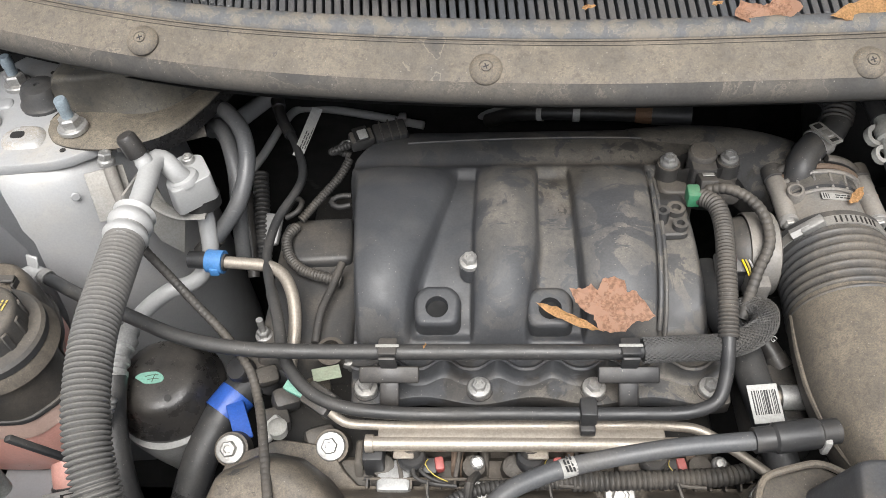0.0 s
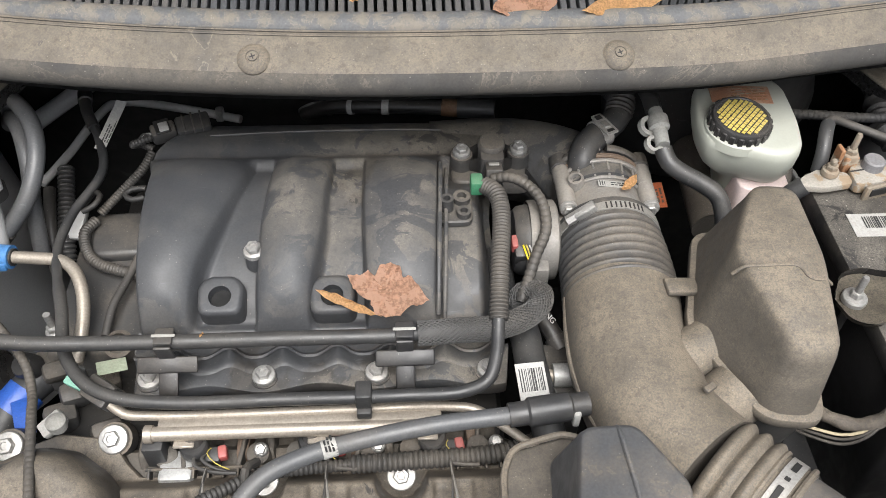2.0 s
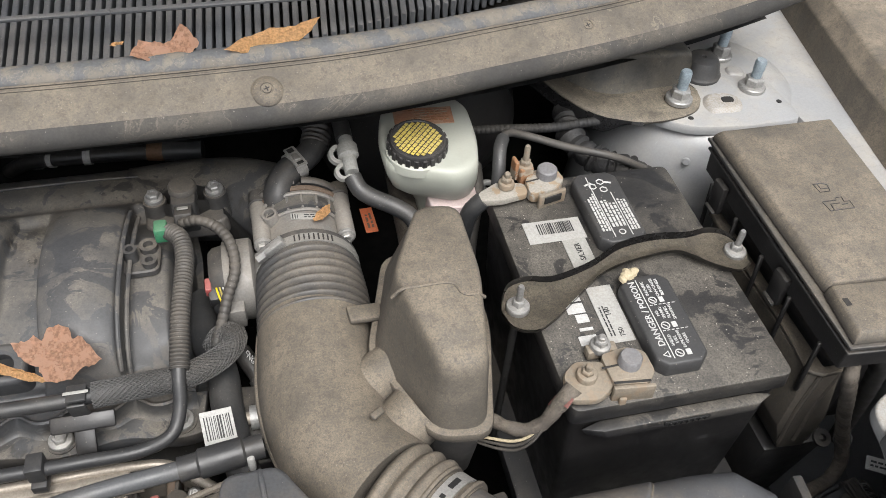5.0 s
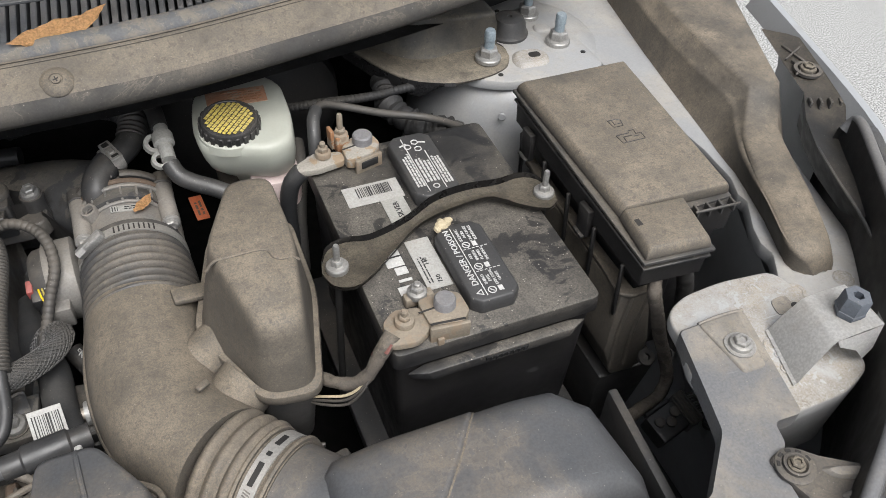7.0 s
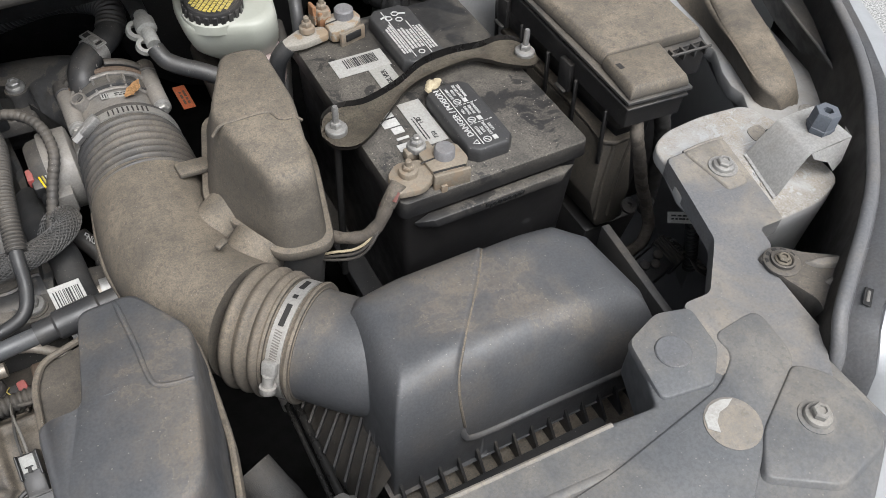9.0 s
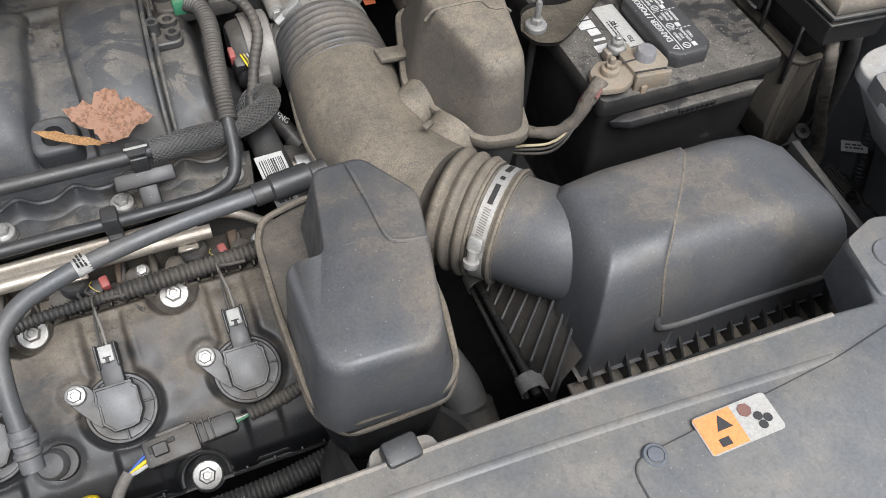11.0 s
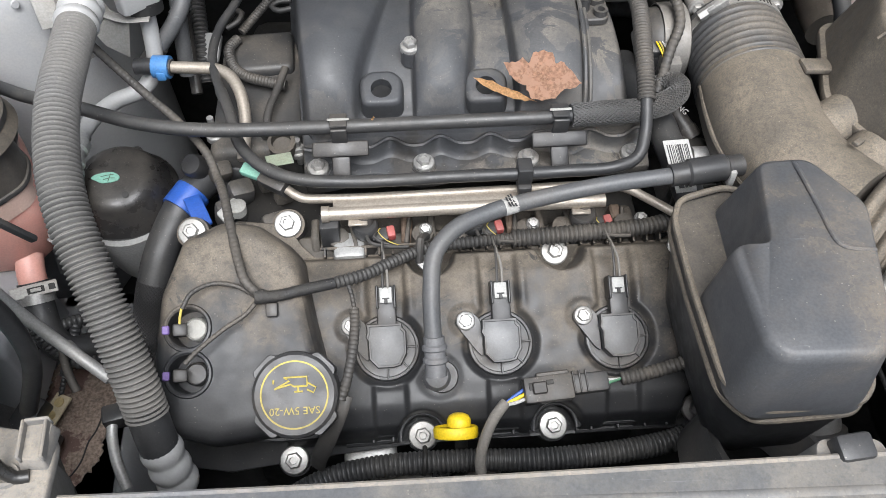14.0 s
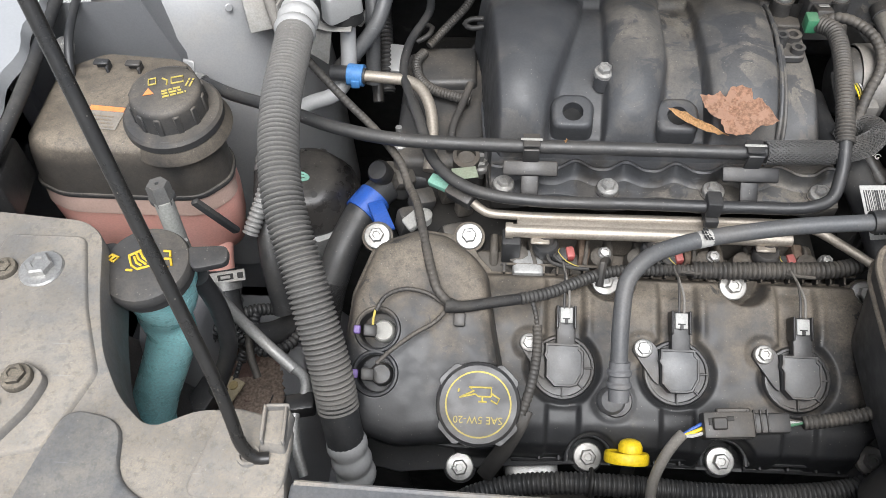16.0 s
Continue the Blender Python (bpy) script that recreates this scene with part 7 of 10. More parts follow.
vent_cap(0.603, 0.485, False)
vent_cap(0.599, 0.348, True)
lab = part("label", box((0.056, 0.028, 0.0006), pose(0.5475, 0.4745, 0.9698), 0.0001, 1), "paper", bat, "white barcode label")
stripes(lab, pose(0.549, 0.4775, 0.9702), 0.034, 0.014, 20)
lab2 = part("label", box((0.023, 0.036, 0.0006), pose(0.5615, 0.4440, 0.9697), 0.0001, 1), "tankgrey", bat, "grey grade label")
letters("SILVER", 0.0075, pose(0.5625, 0.444, 0.9702, 0, 0, 90), "black_ink", lab2)
lab3 = part("label", box((0.023, 0.062, 0.0006), pose(0.563, 0.370, 0.9698), 0.0001, 1), "paper", bat, "white specification label")
letters("750", 0.0062, pose(0.5655, 0.349, 0.9702, 0, 0, 90), "black_ink", lab3)
letters("140", 0.0062, pose(0.5615, 0.372, 0.9702, 0, 0, 90), "black_ink", lab3)
text_bars(lab3, pose(0.557, 0.366, 0.9702, 0, 0, 90), 0.040, 2, "black_ink", 0.0030, 0.0010, 31)
bm = bmesh.new()
for k, (w, h) in enumerate(((0.010, 0.016), (0.003, 0.012), (0.009, 0.011), (0.011, 0.016), (0.008, 0.011), (0.008, 0.011))):
    box((w, h, 0.0005), pose(0.5375, 0.346 + 0.0115 * k, 0.9698, 0, 0, 90) @ Matrix.Translation((0, (h - 0.011) / 2, 0)), 0.002 if w > 0.004 else 0, 1, bm)
part("emblem", bm, "white_ink", bat, "white block emblem")
hm = pose(0.594, 0.2845, 0.9415)
bar2 = part("carry_bar", hull([(-0.004, [(-0.068, 0.0), (0.068, 0.0), (0.078, -0.004), (0.066, -0.0125), (-0.064, -0.0125), (-0.080, -0.006)]), (0.0045, [(-0.068, 0.0), (0.068, 0.0), (0.084, -0.004), (0.070, -0.0105), (-0.068, -0.0105), (-0.086, -0.005)])], 0.001, 2, hm), "battery_top", bat, "moulded front handle")
# near-black block; the opening's shade is in its colour
part("grip_window", box((0.040, 0.0016, 0.0068), hm @ pose(0.004, -0.0117, 0.0006, 12, 0, 0), 0.0005, 1), "void", bar2)
for k in range(7):
    part("grip_rib", box((0.0018, 0.0022, 0.0056), hm @ pose(-0.011 + 0.0052 * k, -0.0121, 0.0006, 12, 0, 14), 0.0004, 1), "battery_case", bar2)
for x0, x1 in ((-0.068, -0.044), (-0.042, -0.018), (-0.016, 0.022), (0.024, 0.048), (0.050, 0.070)):
    part("lower_facet", hull([(-0.015, [(x0 + 0.003, 0.0), (x1 - 0.003, 0.0), (x1 - 0.003, -0.002), (x0 + 0.003, -0.002)]), (-0.0045, [(x0, 0.0), (x1, 0.0), (x1, -0.010), (x0, -0.010)])], 0.0008, 1, hm), "battery_case", bar2)

hold = thing("battery_hold_down", "dusty black steel hold-down strap bolted across the battery", "bracket", (0.59, 0.4, 0.97))
front = [(0.470, 0.384, 0.984), (0.476, 0.366, 0.984), (0.492, 0.359, 0.984), (0.510, 0.366, 0.985), (0.536, 0.384, 0.987), (0.570, 0.406, 0.989), (0.610, 0.416, 0.989), (0.648, 0.418, 0.988), (0.668, 0.402, 0.987), (0.694, 0.389, 0.986), (0.707, 0.397, 0.986)]
rear = [(0.472, 0.392, 0.984), (0.482, 0.408, 0.984), (0.500, 0.412, 0.984), (0.520, 0.406, 0.985), (0.558, 0.413, 0.987), (0.592, 0.428, 0.989), (0.625, 0.433, 0.989), (0.660, 0.432, 0.988), (0.684, 0.436, 0.987), (0.700, 0.430, 0.986), (0.709, 0.406, 0.986)]
F, R = spline(front, 0.006), spline(rear, 0.006)
n = min(len(F), len(R))
floor_rows, wall_f, wall_r = [], [], []
for i in range(n):
    a, b = F[round(i * (len(F) - 1) / (n - 1))], R[round(i * (len(R) - 1) / (n - 1))]
    s = i / (n - 1)
    h = 0.003 + 0.0055 * math.sin(math.pi * s) ** 0.8
    low = Vector((0, 0, -0.009 + 0.003 * math.sin(math.pi * s)))
    floor_rows.append([a.lerp(b, t) + low + Vector((0, 0, 0.0012 * math.cos(t * 6.28))) for t in (0.0, 0.2, 0.4, 0.6, 0.8, 1.0)])
    wall_f.append([a + low + Vector((0, -0.0004, -0.002)), a + low + Vector((0, -0.001, h * 0.2)), a + low + Vector((0, -0.0022, h * 0.42))])
    wall_r.append([b + low + Vector((0, 0.0004, -0.002)), b + low + Vector((0, 0.001, h * 0.5)), b + low + Vector((0, 0.0022, h))])
part("strap", sheet(floor_rows, thick=0.0016), "bracket", hold, "dust-filled strap floor", sharp=50)
part("flange", sheet(wall_f, thick=0.0012), "bracket", hold, "upturned front flange", sharp=50)
part("flange", sheet(wall_r, thick=0.0012), "mount", hold, "upturned black flange", sharp=50)
for sx, sy in ((0.484, 0.385), (0.699, 0.411)):
    bolt(hold, (sx, sy, 0.979), (0, 0, 1), 0.0048, 0.0102, 0.0085, 0.026, "steel", "nut")
    part("rod", sweep([(sx, sy, 0.976), (sx - (0.004 if sx < 0.6 else -0.014), sy - 0.004, 0.78)], 0.0035, 10), "dark", hold)
for k, (wx, wy, wr) in enumerate(((0.586, 0.396, 0.0062), (0.5915, 0.3985, 0.0055), (0.5805, 0.393, 0.0045), (0.587, 0.4005, 0.0042), (0.595, 0.4005, 0.0035))):
    part("wax_lump", lathe([(0.0, -0.6 * wr), (0.8 * wr, -0.4 * wr), (wr, 0.2 * wr), (0.7 * wr, 0.8 * wr), (0.0, wr)], 9, pose(wx, wy, 0.984, 20 * k, 15, 40 * k) @ Matrix.Diagonal((1.1, 0.85, 0.9, 1))), "wax", hold, "crumb of cream sealant")
pos = thing("battery_terminal", "corroded lead clamp with bolts on the battery post", "battery terminal", (0.54, 0.305, 0.97), group="battery terminals")
part("clamp", hull([(0.973, soft_outline([(0.534, 0.292), (0.562, 0.288), (0.571, 0.298), (0.570, 0.318), (0.556, 0.325), (0.533, 0.321)], 0.004)), (0.9835, soft_outline([(0.534, 0.292), (0.562, 0.288), (0.571, 0.298), (0.570, 0.318), (0.556, 0.325), (0.533, 0.321)], 0.004))], 0.001, 2), "lead", pos)
part("jaw", box((0.034, 0.004, 0.017), pose(0.549, 0.2865, 0.9765, 0, 0, -6), 0.0012), "lead", pos)
part("jaw_gap", box((0.030, 0.0022, 0.0008), pose(0.549, 0.2915, 0.9838, 0, 0, -6), 0.0003, 1), "dark", pos)
part("split", box((0.018, 0.0018, 0.0008), pose(0.5385, 0.3085, 0.9838, 0, 0, 3), 0.0003, 1), "dark", pos)
part("foot_tab", box((0.006, 0.003, 0.010), pose(0.540, 0.2835, 0.970, 0, 0, 0), 0.001), "lead", pos)
part("post", lathe([(0.0098, 0), (0.0092, 0.018), (0.008, 0.0195), (0, 0.0195)], 24, Matrix.Translation((0.553, 0.309, 0.973))), "postlead", pos, "smooth grey lead post")
part("lug", hull([(0.974, soft_outline([(0.496, 0.286), (0.520, 0.282), (0.536, 0.292), (0.535, 0.318), (0.512, 0.322), (0.498, 0.312)], 0.007)), (0.980, soft_outline([(0.497, 0.287), (0.520, 0.283), (0.535, 0.293), (0.534, 0.317), (0.512, 0.321), (0.499, 0.311)], 0.005))], 0.001, 2), "lead", pos)
bolt(pos, (0.516, 0.305, 0.983), (0, 0, 1), 0.0046, 0.0085, 0.007, 0.013, "lead", "nut")
bolt(pos, (0.537, 0.331, 0.982), (0, 0, 1), 0.0052, 0.0088, 0.008, 0.012, "steel", "nut")
part("spacer", box((0.026, 0.010, 0.010), pose(0.538, 0.330, 0.976), 0.002), "lead", pos)
part("cable", sweep([(0.502, 0.296, 0.980), (0.494, 0.292, 0.974), (0.487, 0.291, 0.960), (0.480, 0.291, 0.945), (0.468, 0.296, 0.932), (0.455, 0.308, 0.924), (0.446, 0.325, 0.915), (0.44, 0.35, 0.895)], lambda s: 0.0062 - 0.0012 * s + 0.0005 * math.sin(40 * s), 16), "grimy_cable", pos, "thick dirty battery cable")
part("sleeve", sweep([(0.503, 0.297, 0.981), (0.497, 0.2935, 0.976), (0.490, 0.2915, 0.966)], lambda s: 0.0074 - 0.0008 * s, 16), "grimy_cable", pos, "cracked grimy sleeve")
part("heat_shrink", sweep([(0.4985, 0.289, 0.980), (0.493, 0.2855, 0.974)], 0.0024, 8, flat=0.5), "redworn", pos, "worn red heat shrink")
part("heat_shrink", sweep([(0.490, 0.297, 0.972), (0.485, 0.2965, 0.962)], 0.0022, 8, flat=0.5), "redworn", pos, "worn red heat shrink")
for k, c in enumerate(("wax", "loom", "loom")):
    part("wire", sweep([(0.486, 0.291 + 0.001 * k, 0.955), (0.474, 0.288 - 0.002 * k, 0.938), (0.460, 0.292 - 0.003 * k, 0.924 - 0.002 * k), (0.44, 0.305 - 0.002 * k, 0.915 - 0.003 * k), (0.425, 0.32, 0.90)], 0.0013, 8), c, pos)
neg = thing("battery_terminal", "rust-stained lead clamp and cable at the rear battery post", "battery terminal", (0.54, 0.53, 0.97), group="battery terminals")
part("clamp", hull([(0.972, soft_outline([(0.534, 0.512), (0.564, 0.516), (0.575, 0.530), (0.572, 0.546), (0.548, 0.548), (0.534, 0.535)], 0.008)), (0.983, soft_outline([(0.535, 0.513), (0.563, 0.517), (0.574, 0.530), (0.571, 0.545), (0.548, 0.547), (0.535, 0.534)], 0.004))], 0.001, 2), "corroded", neg)
part("post", lathe([(0.0105, 0), (0.0098, 0.016), (0.0085, 0.0175), (0, 0.0175)], 24, Matrix.Translation((0.558, 0.537, 0.975))), "postlead", neg)
part("lug", hull([(0.974, soft_outline([(0.484, 0.515), (0.505, 0.512), (0.534, 0.517), (0.534, 0.532), (0.508, 0.538), (0.486, 0.526)], 0.005)), (0.981, soft_outline([(0.484, 0.515), (0.505, 0.512), (0.534, 0.517), (0.534, 0.532), (0.508, 0.538), (0.486, 0.526)], 0.005))], 0.0015, 2), "corroded", neg)
for px, py, h in ((0.515, 0.530, 0.016), (0.538, 0.546, 0.030)):
    bolt(neg, (px, py, 0.985 if h < 0.02 else 0.990), (0, 0, 1), 0.0048, 0.0080, 0.008, h * 0.85, "lead", "nut")
part("jaw", box((0.030, 0.004, 0.016), pose(0.556, 0.5115, 0.976, 0, 0, 14), 0.0012), "lead", neg)
part("split", box((0.016, 0.0018, 0.0008), pose(0.543, 0.532, 0.9834, 0, 0, 10), 0.0003, 1), "dark", neg)
part("riser", box((0.014, 0.013, 0.020), pose(0.538, 0.545, 0.982, 0, 0, 8), 0.002), "rust_orange", neg, "orange rusted clamp block")
part("rust_plate", box((0.004, 0.012, 0.022), pose(0.5285, 0.548, 0.987, 0, 0, 6), 0.001, 1), "rust_orange", neg)
part("keyhole", box((0.019, 0.0020, 0.0085), pose(0.5565, 0.5092, 0.9775, 0, 0, 14), 0.002, 2), "dark", neg)
part("sleeve", sweep([(0.510, 0.540, 0.975), (0.512, 0.548, 0.992), (0.516, 0.562, 1.003), (0.522, 0.574, 1.004)], 0.0066, 16), "rubber", neg)
part("cable", sweep([(0.512, 0.546, 0.99), (0.517, 0.564, 1.004), (0.530, 0.585, 1.001), (0.552, 0.592, 0.99), (0.592, 0.577, 0.982), (0.64, 0.561, 0.975), (0.68, 0.565, 0.95)], 0.0042, 12), "loom", neg)
part("cable", sweep([(0.490, 0.52, 0.977), (0.480, 0.520, 0.966), (0.474, 0.525, 0.93), (0.476, 0.53, 0.85)], 0.009, 14), "rubber", neg)
solo("battery_tray", hull([(0.745, [(0.488, 0.27), (0.705, 0.27), (0.705, 0.56), (0.488, 0.56)]), (0.775, [(0.485, 0.266), (0.708, 0.266), (0.708, 0.563), (0.485, 0.563)])], 0.004, 2), "plastic", "black plastic battery tray", "battery tray")

# ---- fuse box furniture ----
part("lid_cover", hull([(1.0125, [(0.7175, 0.2715), (0.7805, 0.2665), (0.787, 0.3195), (0.7225, 0.3237)]), (1.019, [(0.7185, 0.2725), (0.7795, 0.2675), (0.7862, 0.3195), (0.7232, 0.3237)]), (1.0243, [(0.7215, 0.2755), (0.7765, 0.2705), (0.7835, 0.3200), (0.7262, 0.3235)])], 0.0018, 2), "plastic_tan", fuse)
part("slot_panel", box((0.047, 0.008, 0.030), pose(0.8125, 0.3125, 0.995, 0, 0, -3), 0.0015, 1), "plastic_clean", fuse)
for k in range(4):
    part("rib", box((0.0024, 0.010, 0.010), pose(0.793 + 0.0125 * k, 0.3085 - 0.0006 * k, 1.0125, 0, 0, -3), 0.0006, 1), "plastic_dusty", fuse)
part("ledge", box((0.047, 0.0024, 0.003), pose(0.8125, 0.3035, 1.016, 0, 0, -3), 0.0008, 1), "plastic_dusty", fuse)
part("label_mark", box((0.005, 0.008, 0.0006), pose(0.7285, 0.305, 1.0243), 0.0002, 1), "dark", fuse)
for k in range(5):
    part("side_rib", box((0.004, 0.004, 0.07), pose(0.7225, 0.30 + 0.05 * k, 0.945, 0, -4, 0), 0.001, 1), "plastic_clean", fuse)
for cy in (0.485, 0.366):
    part("latch", box((0.007, 0.018, 0.034), pose(0.7195, cy, 0.976, 0, -3, 2), 0.002), "plastic_clean", fuse)
    part("latch_lip", box((0.004, 0.016, 0.003), pose(0.7150, cy, 0.961, 0, -3, 2), 0.001, 1), "plastic", fuse)
part("skirt", hull([(1.0085, [(0.7155, 0.2695), (0.7835, 0.2640), (0.7895, 0.3155), (0.8385, 0.3165), (0.8540, 0.5325), (0.7205, 0.5325)]), (1.0122, [(0.7155, 0.2695), (0.7835, 0.2640), (0.7895, 0.3155), (0.8385, 0.3165), (0.8540, 0.5325), (0.7205, 0.5325)])], 0.0008, 1), "plastic_dusty", fuse)
part("drip_rim", hull([(1.0005, [(0.7175, 0.2705), (0.7825, 0.2655), (0.7890, 0.3155), (0.8375, 0.3145), (0.8525, 0.5285), (0.7215, 0.5285)]), (1.0035, [(0.7175, 0.2705), (0.7825, 0.2655), (0.7890, 0.3155), (0.8375, 0.3145), (0.8525, 0.5285), (0.7215, 0.5285)])], 0.0008, 1), "plastic", fuse)
ledge_out = [(0.7275, 0.50), (0.7275, 0.357), (0.7265, 0.328), (0.7235, 0.304), (0.7265, 0.2965), (0.736, 0.2915), (0.760, 0.2925), (0.760, 0.300), (0.7405, 0.300), (0.740, 0.355), (0.740, 0.50)]
part("side_ledge", hull([(0.936, ledge_out), (0.941, ledge_out)], 0.0012, 1), "plastic_tan", fuse, "tan-dusted ledge along the battery")
part("bracket_wall", hull([(0.815, [(0.738, 0.293), (0.765, 0.291), (0.765, 0.40), (0.738, 0.40)]), (0.860, [(0.722, 0.2935), (0.772, 0.2915), (0.772, 0.44), (0.722, 0.44)]), (0.9358, [(0.7265, 0.2975), (0.758, 0.2945), (0.758, 0.48), (0.7265, 0.48)])], 0.003, 2), "plastic_tan", fuse, "dusty ribbed bracket under the ledge")
for x0, x1 in ((0.738, 0.729), (0.757, 0.745)):
    part("rib", sweep([(x0, 0.2955, 0.934), ((x0 + x1) / 2 - 0.001, 0.2935, 0.885), (x1 + 0.004, 0.2915, 0.832)], 0.0024, 8), "plastic_tan", fuse)
part("lower_box", hull([(0.66, [(0.735, 0.31), (0.78, 0.31), (0.78, 0.48), (0.735, 0.48)]), (0.81, [(0.728, 0.295), (0.80, 0.295), (0.80, 0.50), (0.728, 0.50)])], 0.005, 2), "plastic_clean", fuse)
for line in ([(0.775, 0.437), (0.784, 0.437), (0.788, 0.434), (0.786, 0.426), (0.776, 0.426), (0.775, 0.437)], [(0.779, 0.437), (0.779, 0.430), (0.787, 0.430)],
             [(0.771, 0.414), (0.785, 0.414), (0.786, 0.417), (0.792, 0.417), (0.791, 0.411), (0.797, 0.411), (0.796, 0.402), (0.772, 0.402), (0.771, 0.414)], [(0.776, 0.402), (0.777, 0.410), (0.786, 0.410)], [(0.787, 0.408), (0.793, 0.408)]):
    part("moulded_mark", sweep([(x, y, 1.0254) for x, y in line], 0.0006, 6, smooth=False), "plastic_clean", fuse)
fc = thing("fuse_box_cable", "taped black cables hanging from the fuse box", "wiring", (0.745, 0.26, 0.8))
part("cable", sweep([(0.745, 0.285, 0.975), (0.744, 0.275, 0.955), (0.752, 0.274, 0.931), (0.768, 0.274, 0.885), (0.781, 0.271, 0.850), (0.784, 0.262, 0.825), (0.772, 0.254, 0.812), (0.745, 0.246, 0.815), (0.715, 0.240, 0.805), (0.69, 0.24, 0.78)], 0.0068, 14, ribs=(0.012, 0.0006)), "grimy_cable", fc)
ring((0.785, 0.275, 0.848), (0.3, 0, -1), 0.0068, 0.006, 0.0014, "plastic", fc)
part("clip_eye", lathe([(0.0035, -0.002), (0.0085, -0.002), (0.0085, 0.002), (0.0035, 0.002), (0.0035, -0.002)], 20, facing((0.764, 0.279, 0.85), (0, -0.5, 1))), "plastic_dusty", fc)
part("cable", sweep([(0.785, 0.305, 0.985), (0.791, 0.298, 0.956), (0.803, 0.298, 0.917), (0.812, 0.30, 0.86), (0.815, 0.30, 0.80)], 0.0085, 14, ribs=(0.014, 0.0006)), "loom", fc)
ecu = thing("harness_plug", "black multi-pin harness plug with a lever", "connector", (0.785, 0.24, 0.78))
PM = pose(0.774, 0.231, 0.797, 14, -8, 12)
part("plug", box((0.046, 0.030, 0.026), PM, 0.003, 2), "plastic", ecu)
part("collar", box((0.014, 0.036, 0.030), PM @ Matrix.Translation((0.020, 0, 0.001)), 0.0025, 2), "plastic_dusty", ecu)
part("lever", box((0.030, 0.004, 0.008), PM @ pose(-0.006, 0.017, 0.010, 0, 0, 0), 0.0015, 2), "plastic", ecu)
for k in range(3):
    part("latch", lathe([(0.0052, 0), (0.0052, 0.003), (0.004, 0.0038), (0, 0.0038)], 18, PM @ Matrix.Translation((-0.014 + 0.010 * k, 0.004 - 0.006 * (k % 2), 0.013))), "plastic_dusty", ecu)
for k in range(5):
    part("plug_rib", box((0.0016, 0.032, 0.003), PM @ Matrix.Translation((0.011 + 0.0036 * k, 0, 0.0165)), 0.0005, 1), "plastic_dusty", ecu)
for k in range(9):
    part("wire", sweep([PM @ Vector((0.026, -0.012 + 0.003 * k, 0.004 - 0.002 * (k % 3))), PM @ Vector((0.038, -0.014 + 0.003 * k, 0.004 + 0.002 * (k % 2))), (0.820, 0.206 + 0.0035 * k, 0.792 - 0.003 * (k % 2)), (0.85, 0.20 + 0.004 * k, 0.765)], 0.0013, 6), "sheath" if k % 3 == 1 else "loom", ecu)
part("conduit", sweep([(0.825, 0.262, 0.9), (0.818, 0.238, 0.85), (0.822, 0.22, 0.78)], 0.008, 12, ribs=(0.005, 0.0015)), "rubber", ecu)
TGM = pose(0.803, 0.241, 0.850, 12, -10, -38)
ntag = part("tag", box((0.026, 0.014, 0.0006), TGM, 0.0002, 1), "paper", ecu, "small white note")
text_bars(ntag, TGM @ Matrix.Translation((0, 0, 0.0004)), 0.018, 2, "black_ink", 0.004, 0.0018)

# ---- brake fluid reservoir furniture ----
for k in range(22):
    a = 2 * math.pi * k / 22
    part("knurl", box((0.0052, 0.0022, 0.0125), cm @ pose(0.0286 * math.cos(a), 0.0286 * math.sin(a), 0.0015, 0, 0, math.degrees(a) + 90), 0.0008, 1), "plastic_clean", res)
bm = bmesh.new()
rng = random.Random(8)
for r in range(10):
    y = -0.0195 + 0.0043 * r
    half = math.sqrt(max(0.0, 0.0225 ** 2 - y * y))
    x = -half
    while x < half - 0.002:
        w = min(rng.uniform(0.002, 0.006), half - x)
        box((w, 0.0031, 0.0005), cm @ pose(0, 0, 0.0101, 0, 0, 36) @ Matrix.Translation((x + w / 2, y, 0)), 0, 1, bm)
        x += w + 0.0009
part("print", bm, "yellow_ink", res, "yellow printed warning text")
lab = part("label", box((0.060, 0.027, 0.0008), pose(0.453, 0.6255, 1.0016, 0, 0, -4), 0.0003, 1), "orange_faded", res, "faded orange warning label")
text_bars(lab, pose(0.457, 0.6255, 1.0022, 0, 0, 176), 0.042, 5, "rust_orange", 0.0042, 0.0012)
booster = thing("brake_booster", "large black brake booster drum behind the reservoir", "brake booster", (0.47, 0.76, 0.85))
part("drum", lathe([(0, -0.06), (0.06, -0.06), (0.115, -0.02), (0.12, 0.0), (0.115, 0.03), (0, 0.04)], 48, facing((0.47, 0.735, 0.91), (0, 1, 0.12))), "plastic_clean", booster)
part("master_cylinder", sweep([(0.445, 0.70, 0.89), (0.44, 0.56, 0.88)], 0.022, 20), "cast", booster)
for px in (0.485, 0.50):
    part("pipe", sweep([(px, 0.60, 0.90), (px + 0.02, 0.61, 0.915), (px + 0.05, 0.62, 0.88), (px + 0.06, 0.63, 0.8)], 0.0035, 10), "alloy", booster)
hw = thing("bulkhead_wiring", "thick crinkled tape-wrapped wiring behind the battery", "wiring", (0.63, 0.62, 0.9))
part("tape_wrap", sweep([(0.642, 0.735, 0.955), (0.634, 0.69, 0.962), (0.622, 0.650, 0.962), (0.616, 0.615, 0.958), (0.632, 0.586, 0.953), (0.665, 0.572, 0.945), (0.70, 0.565, 0.92), (0.715, 0.56, 0.88)], lambda s: 0.0140 + 0.0010 * math.sin(47 * s) + 0.0012 * math.sin(171 * s + 1) + 0.0009 * math.sin(263 * s), 22, 0.0025), "tape", hw)
